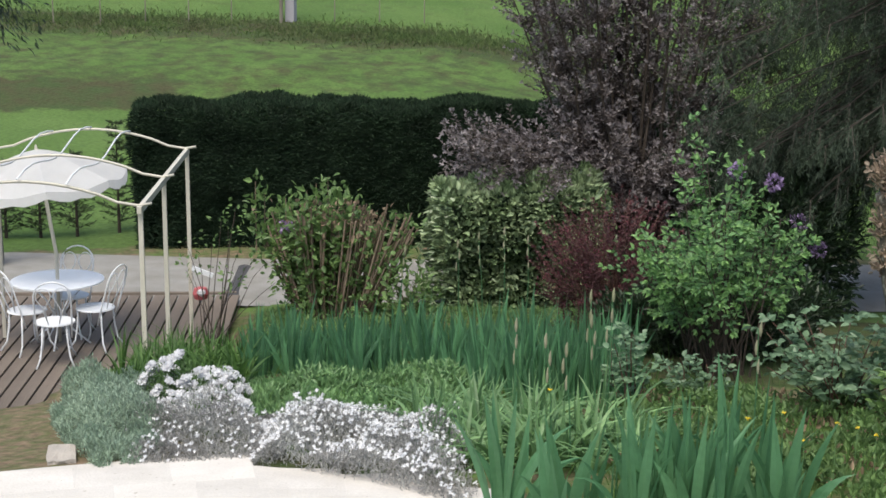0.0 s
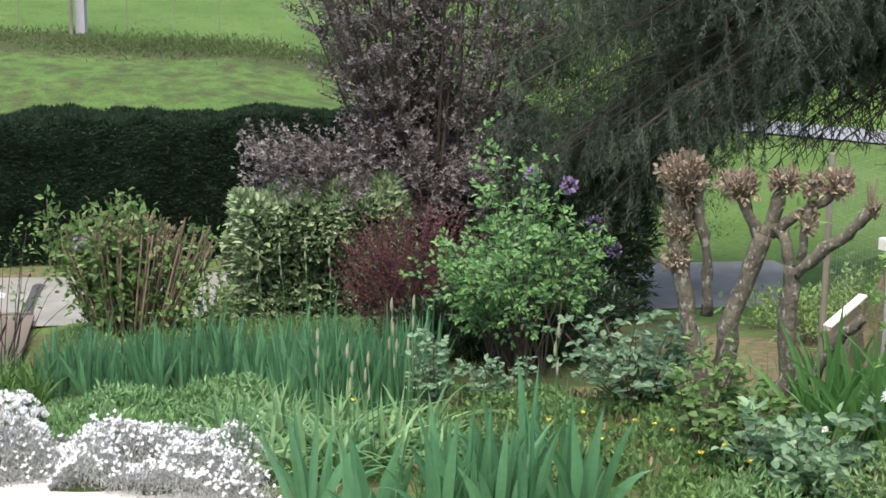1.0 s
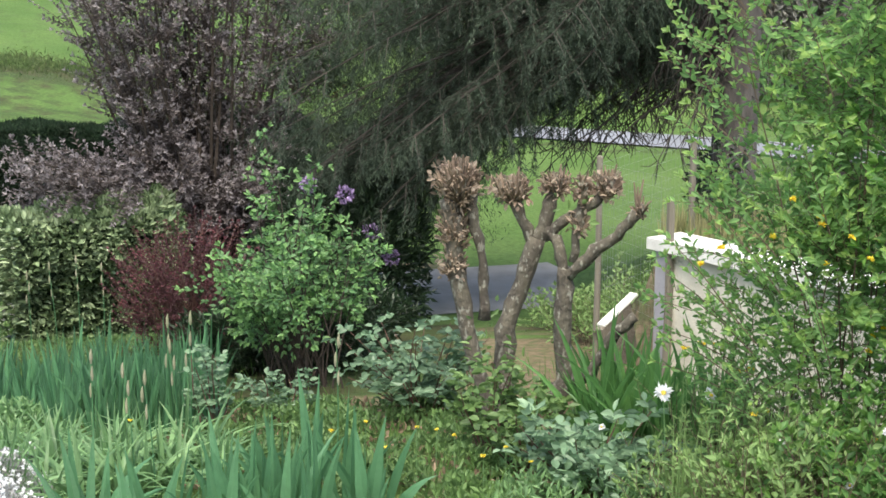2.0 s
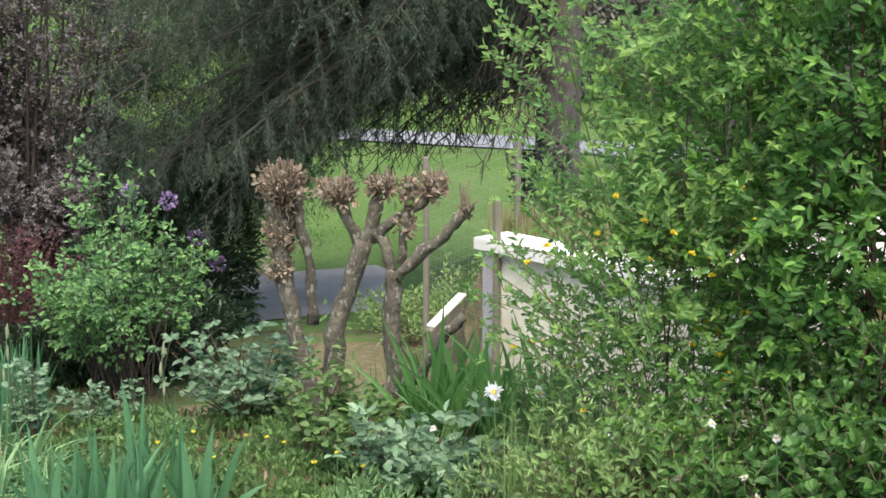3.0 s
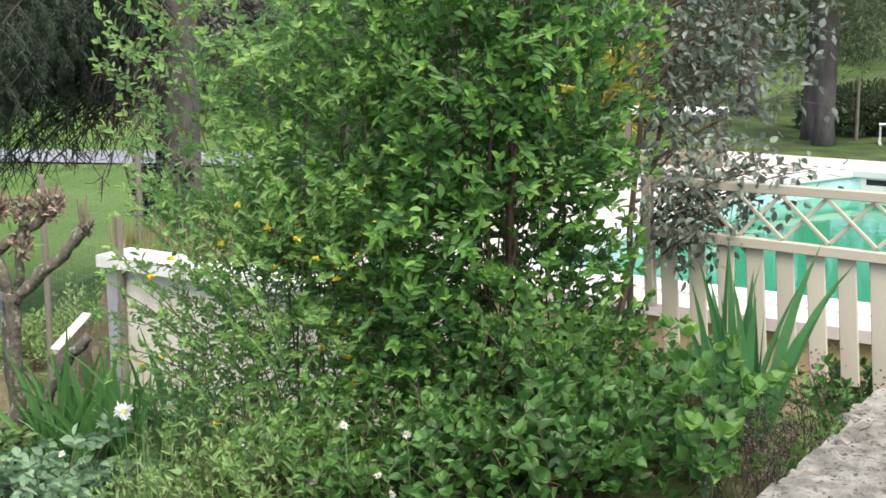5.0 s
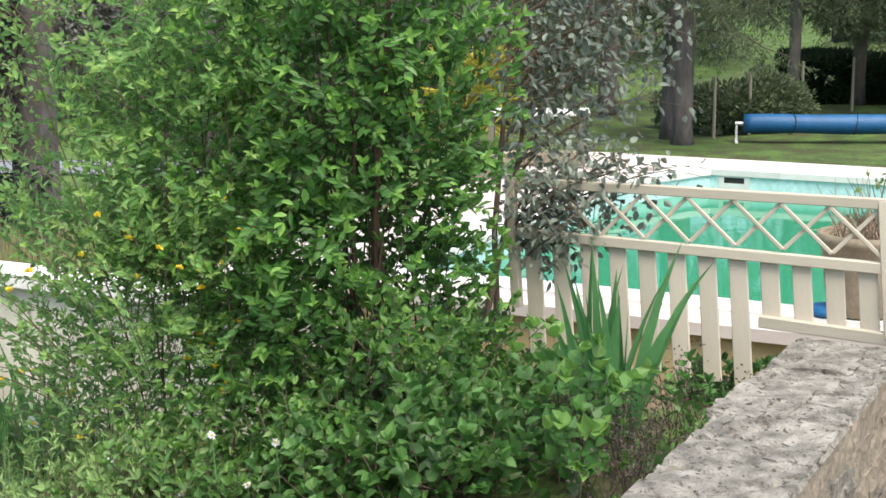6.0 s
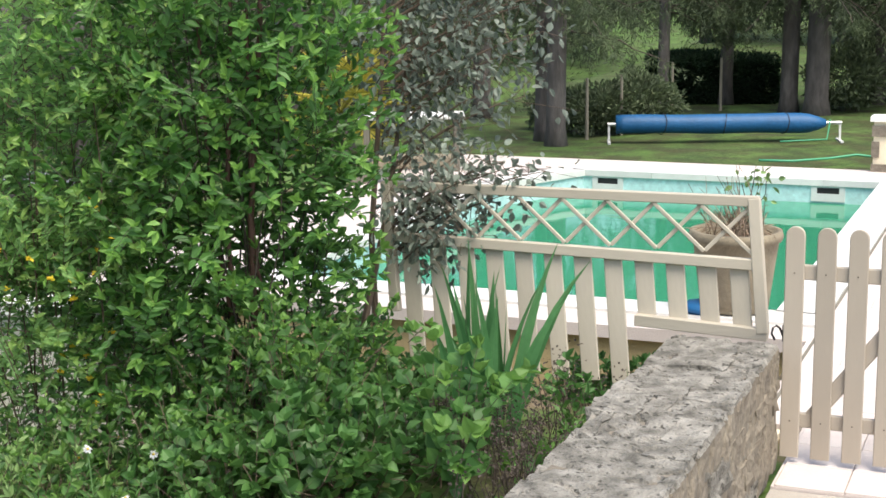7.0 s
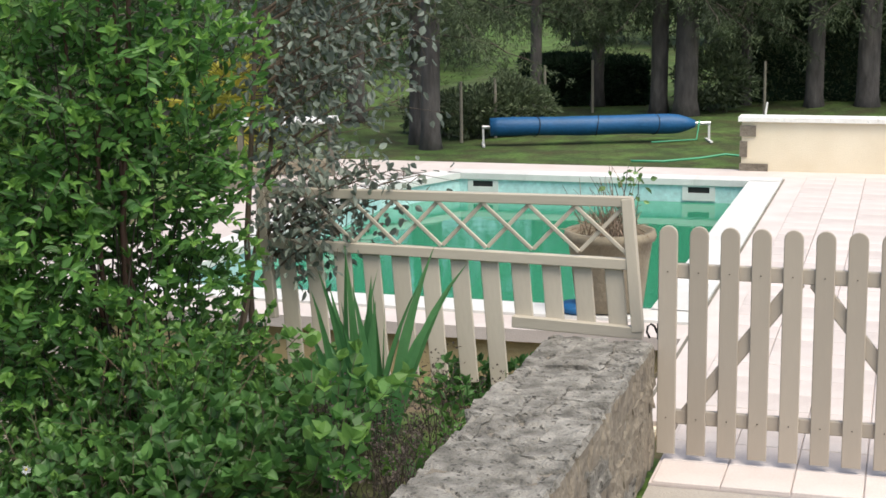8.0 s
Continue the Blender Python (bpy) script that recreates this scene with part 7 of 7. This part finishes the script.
def small_flower(az, d, z, mat, label, name, r=0.02):
    p, g = polar(az, d, z), polar(az, d)
    o = thing(name, label, "flower", name + " group", at=g)
    part("stem", Shape().tube([g, p], 0.002, 4), "daylily", o)
    a = np.arange(6) * np.pi / 3
    part("petals", Shape().leaves(np.repeat(np.array(p)[None], 6, 0), np.stack([np.cos(a), np.sin(a), 0 * a + .6], 1), r, r * .9, flop=.1), mat, o, kind="stuff")


for az, d, z in ((-11.2, 8.3, -0.25), (-9.68, 8.3, -0.3), (-13.24, 8.5, -0.28), (-12.4, 8.2, -0.34), (-8.5, 8.0, -0.32), (-7.6, 8.1, -0.3), (-10.4, 8.7, -0.4), (-14.6, 8.4, -0.3), (-22.5, 8.6, -0.25), (-6.6, 8.0, -0.35), (-13.9, 7.9, -0.36)):
    small_flower(az, d, z, "yellow", "small yellow buttercup in the bed", "buttercup")
for az, d, z in ((0.48, 9.5, -0.03), (0.1, 9.3, 0.02), (-0.6, 9.6, -0.1), (1.6, 8.6, 0.05), (1.9, 8.4, 0.12), (2.6, 8.2, -0.05)):
    small_flower(az, d, z, "yellow", "yellow flower on a thin wiry stem", "wiry_flower", 0.035)

# wiry undergrowth left of the bush and fresh shrubs round its foot
shrub("kerria", "thin wiry green shrub with a few yellow flowers", 3.6, 8.7, 0.6, 1.25, "kerria", 1900, (0.055, 0.02), 70, 0.004, shell=0.9, lift=0.2)
shrub("kerria", "thin wiry green shrub with narrow leaves", 0.9, 8.3, 0.5, 0.75, "kerria", 1500, (0.05, 0.014), 50, 0.003, shell=0.95)
for az, d, rx, h, m, n, leaf in ((6.0, 7.3, 0.6, 0.85, "bush", 2000, (0.058, 0.036)), (4.6, 7.0, 0.45, 0.7, "kerria", 1100, (0.06, 0.028)), (2.4, 7.2, 0.45, 0.75, "kerria", 1100, (0.06, 0.022)), (10.5, 7.1, 0.6, 0.8, "bush", 2200, (0.06, 0.036)), (14.5, 7.2, 0.6, 0.95, "bush", 2400, (0.065, 0.04)), (3.5, 7.5, 0.5, 0.5, "kerria", 1500, (0.05, 0.025)), (8.0, 6.8, 0.5, 0.45, "bush2", 1400, (0.055, 0.032)), (12.5, 6.6, 0.5, 0.32, "bush2", 700, (0.07, 0.055)), (15.0, 6.5, 0.45, 0.32, "bush2", 420, (0.08, 0.066)), (17.0, 6.5, 0.45, 0.4, "bush2", 480, (0.075, 0.062)), (0.5, 7.6, 0.5, 0.4, "kerria", 1500, (0.05, 0.02))):
    shrub("undergrowth", "low leafy green undergrowth at the bush's foot", az, d, rx, h, m, n, leaf, 10, 0.004, shell=0.85)
for a, b, r, h in ((-3.5, 8.4, 0.4, 0.5), (-4.2, 8.3, 0.5, 0.9), (-3.7, 7.3, 0.35, 0.55), (-2.5, 8.2, 0.25, 0.25), (-5.2, 8.0, 0.5, 0.9), (-3.1, 7.2, 0.3, 0.4), (-4.7, 9.2, 0.5, 0.6), (-2.2, 7.75, 0.2, 0.22), (-2.9, 7.8, 0.3, 0.28), (-3.6, 8.0, 0.35, 0.5)):
    q = uv(a, b)
    shrub("undergrowth", "low leafy green undergrowth by the lattice fence", math.degrees(math.atan2(q.x, q.y)), math.hypot(q.x, q.y), r, h, "bush2", 700, (0.06, 0.04), 10, 0.004, shell=0.85)
for az, d, r, h in ((-3.3, 14.6, 0.5, 0.7), (-2.4, 14.2, 0.45, 0.6), (-4.4, 15.8, 0.5, 0.55), (-3.0, 16.5, 0.6, 0.8), (-5.2, 17.2, 0.5, 0.35)):
    shrub("bank_weeds", "straggling green weeds on the bank by the wire fence", az, d, r, h, "kerria", 900, (0.07, 0.03), 24, 0.004, shell=0.9, category="weeds")
# dry brown seed heads beside the stone wall
for k in range(24):
    p = uv(-2.2 + RNG.normal(0, .24), 6.3 + RNG.normal(0, .5), 0.12)
    o = thing("dead_stalks", "dry dark brown lavender stalks by the wall", "dry plant", "dry plants by the wall", at=p)
    s = Shape()
    tips = [p + Vector((RNG.normal(0, .07), RNG.normal(0, .07), RNG.uniform(.2, .38))) for _ in range(9)]
    part("branchwork", stems_to(s, p, tips, 0.003, 0.002, 0.03, 0.0), "twig", o)
    q = np.repeat(np.array([t[:] for t in tips]), 12, 0) + RNG.normal(0, .03, (108, 3)) * np.array((1, 1, 2.2))
    part("seed_head", Shape().leaves(q, RNG.normal(0, 1, (108, 3)), 0.018, 0.012), "chaff", o, kind="stuff")
iris_clump("grass_tuft", "grassy leaves growing beside the stone wall", [uv(-1.95 + RNG.normal(0, .08), 6.2 + i * 0.11, 0.1) for i in range(9)], 0.42, 0.014, "grass", 14, 0.7, 0.4, "grass clump")
iris_clump("straw_tuft", "dry straw-coloured stubble behind the old wall", [polar(RNG.uniform(-1.6, 2.4), RNG.uniform(13.2, 14.3), -0.2) for i in range(70)], 0.46, 0.014, "straw", 8, 0.2, 0.1, "dry grass")
iris_clump("wiry_grass", "thin upright yellow-green shoots beside the bush", [polar(RNG.uniform(-1.0, 5.5), RNG.uniform(7.2, 8.8)) for i in range(70)], 0.85, 0.008, "kerria", 8, 0.35, 0.15, "grass clump")
iris_clump("straw_tuft", "dry straw-coloured stubble along the fence", [uv(RNG.uniform(-9.0, -7.2), RNG.uniform(9.1, 11.0), -0.08) for i in range(110)], 0.42, 0.012, "straw", 7, 0.2, 0.1, "dry grass")

# ---- paving tiles, last ----
tile = bevel_box((0.326, 0.326, 0.03), 0.004, "paving", "tile")
for i in range(6):
    for j in range(34):
        u, v = -1.0 + i * 0.331, 7.165 + j * 0.331
        if u > 2.6 or v > 18:
            continue
        placed("tile", tile, facing(uv(u, v, 0.0 + RNG.normal(0, 0.0008)), (*U, 0)), terrace)
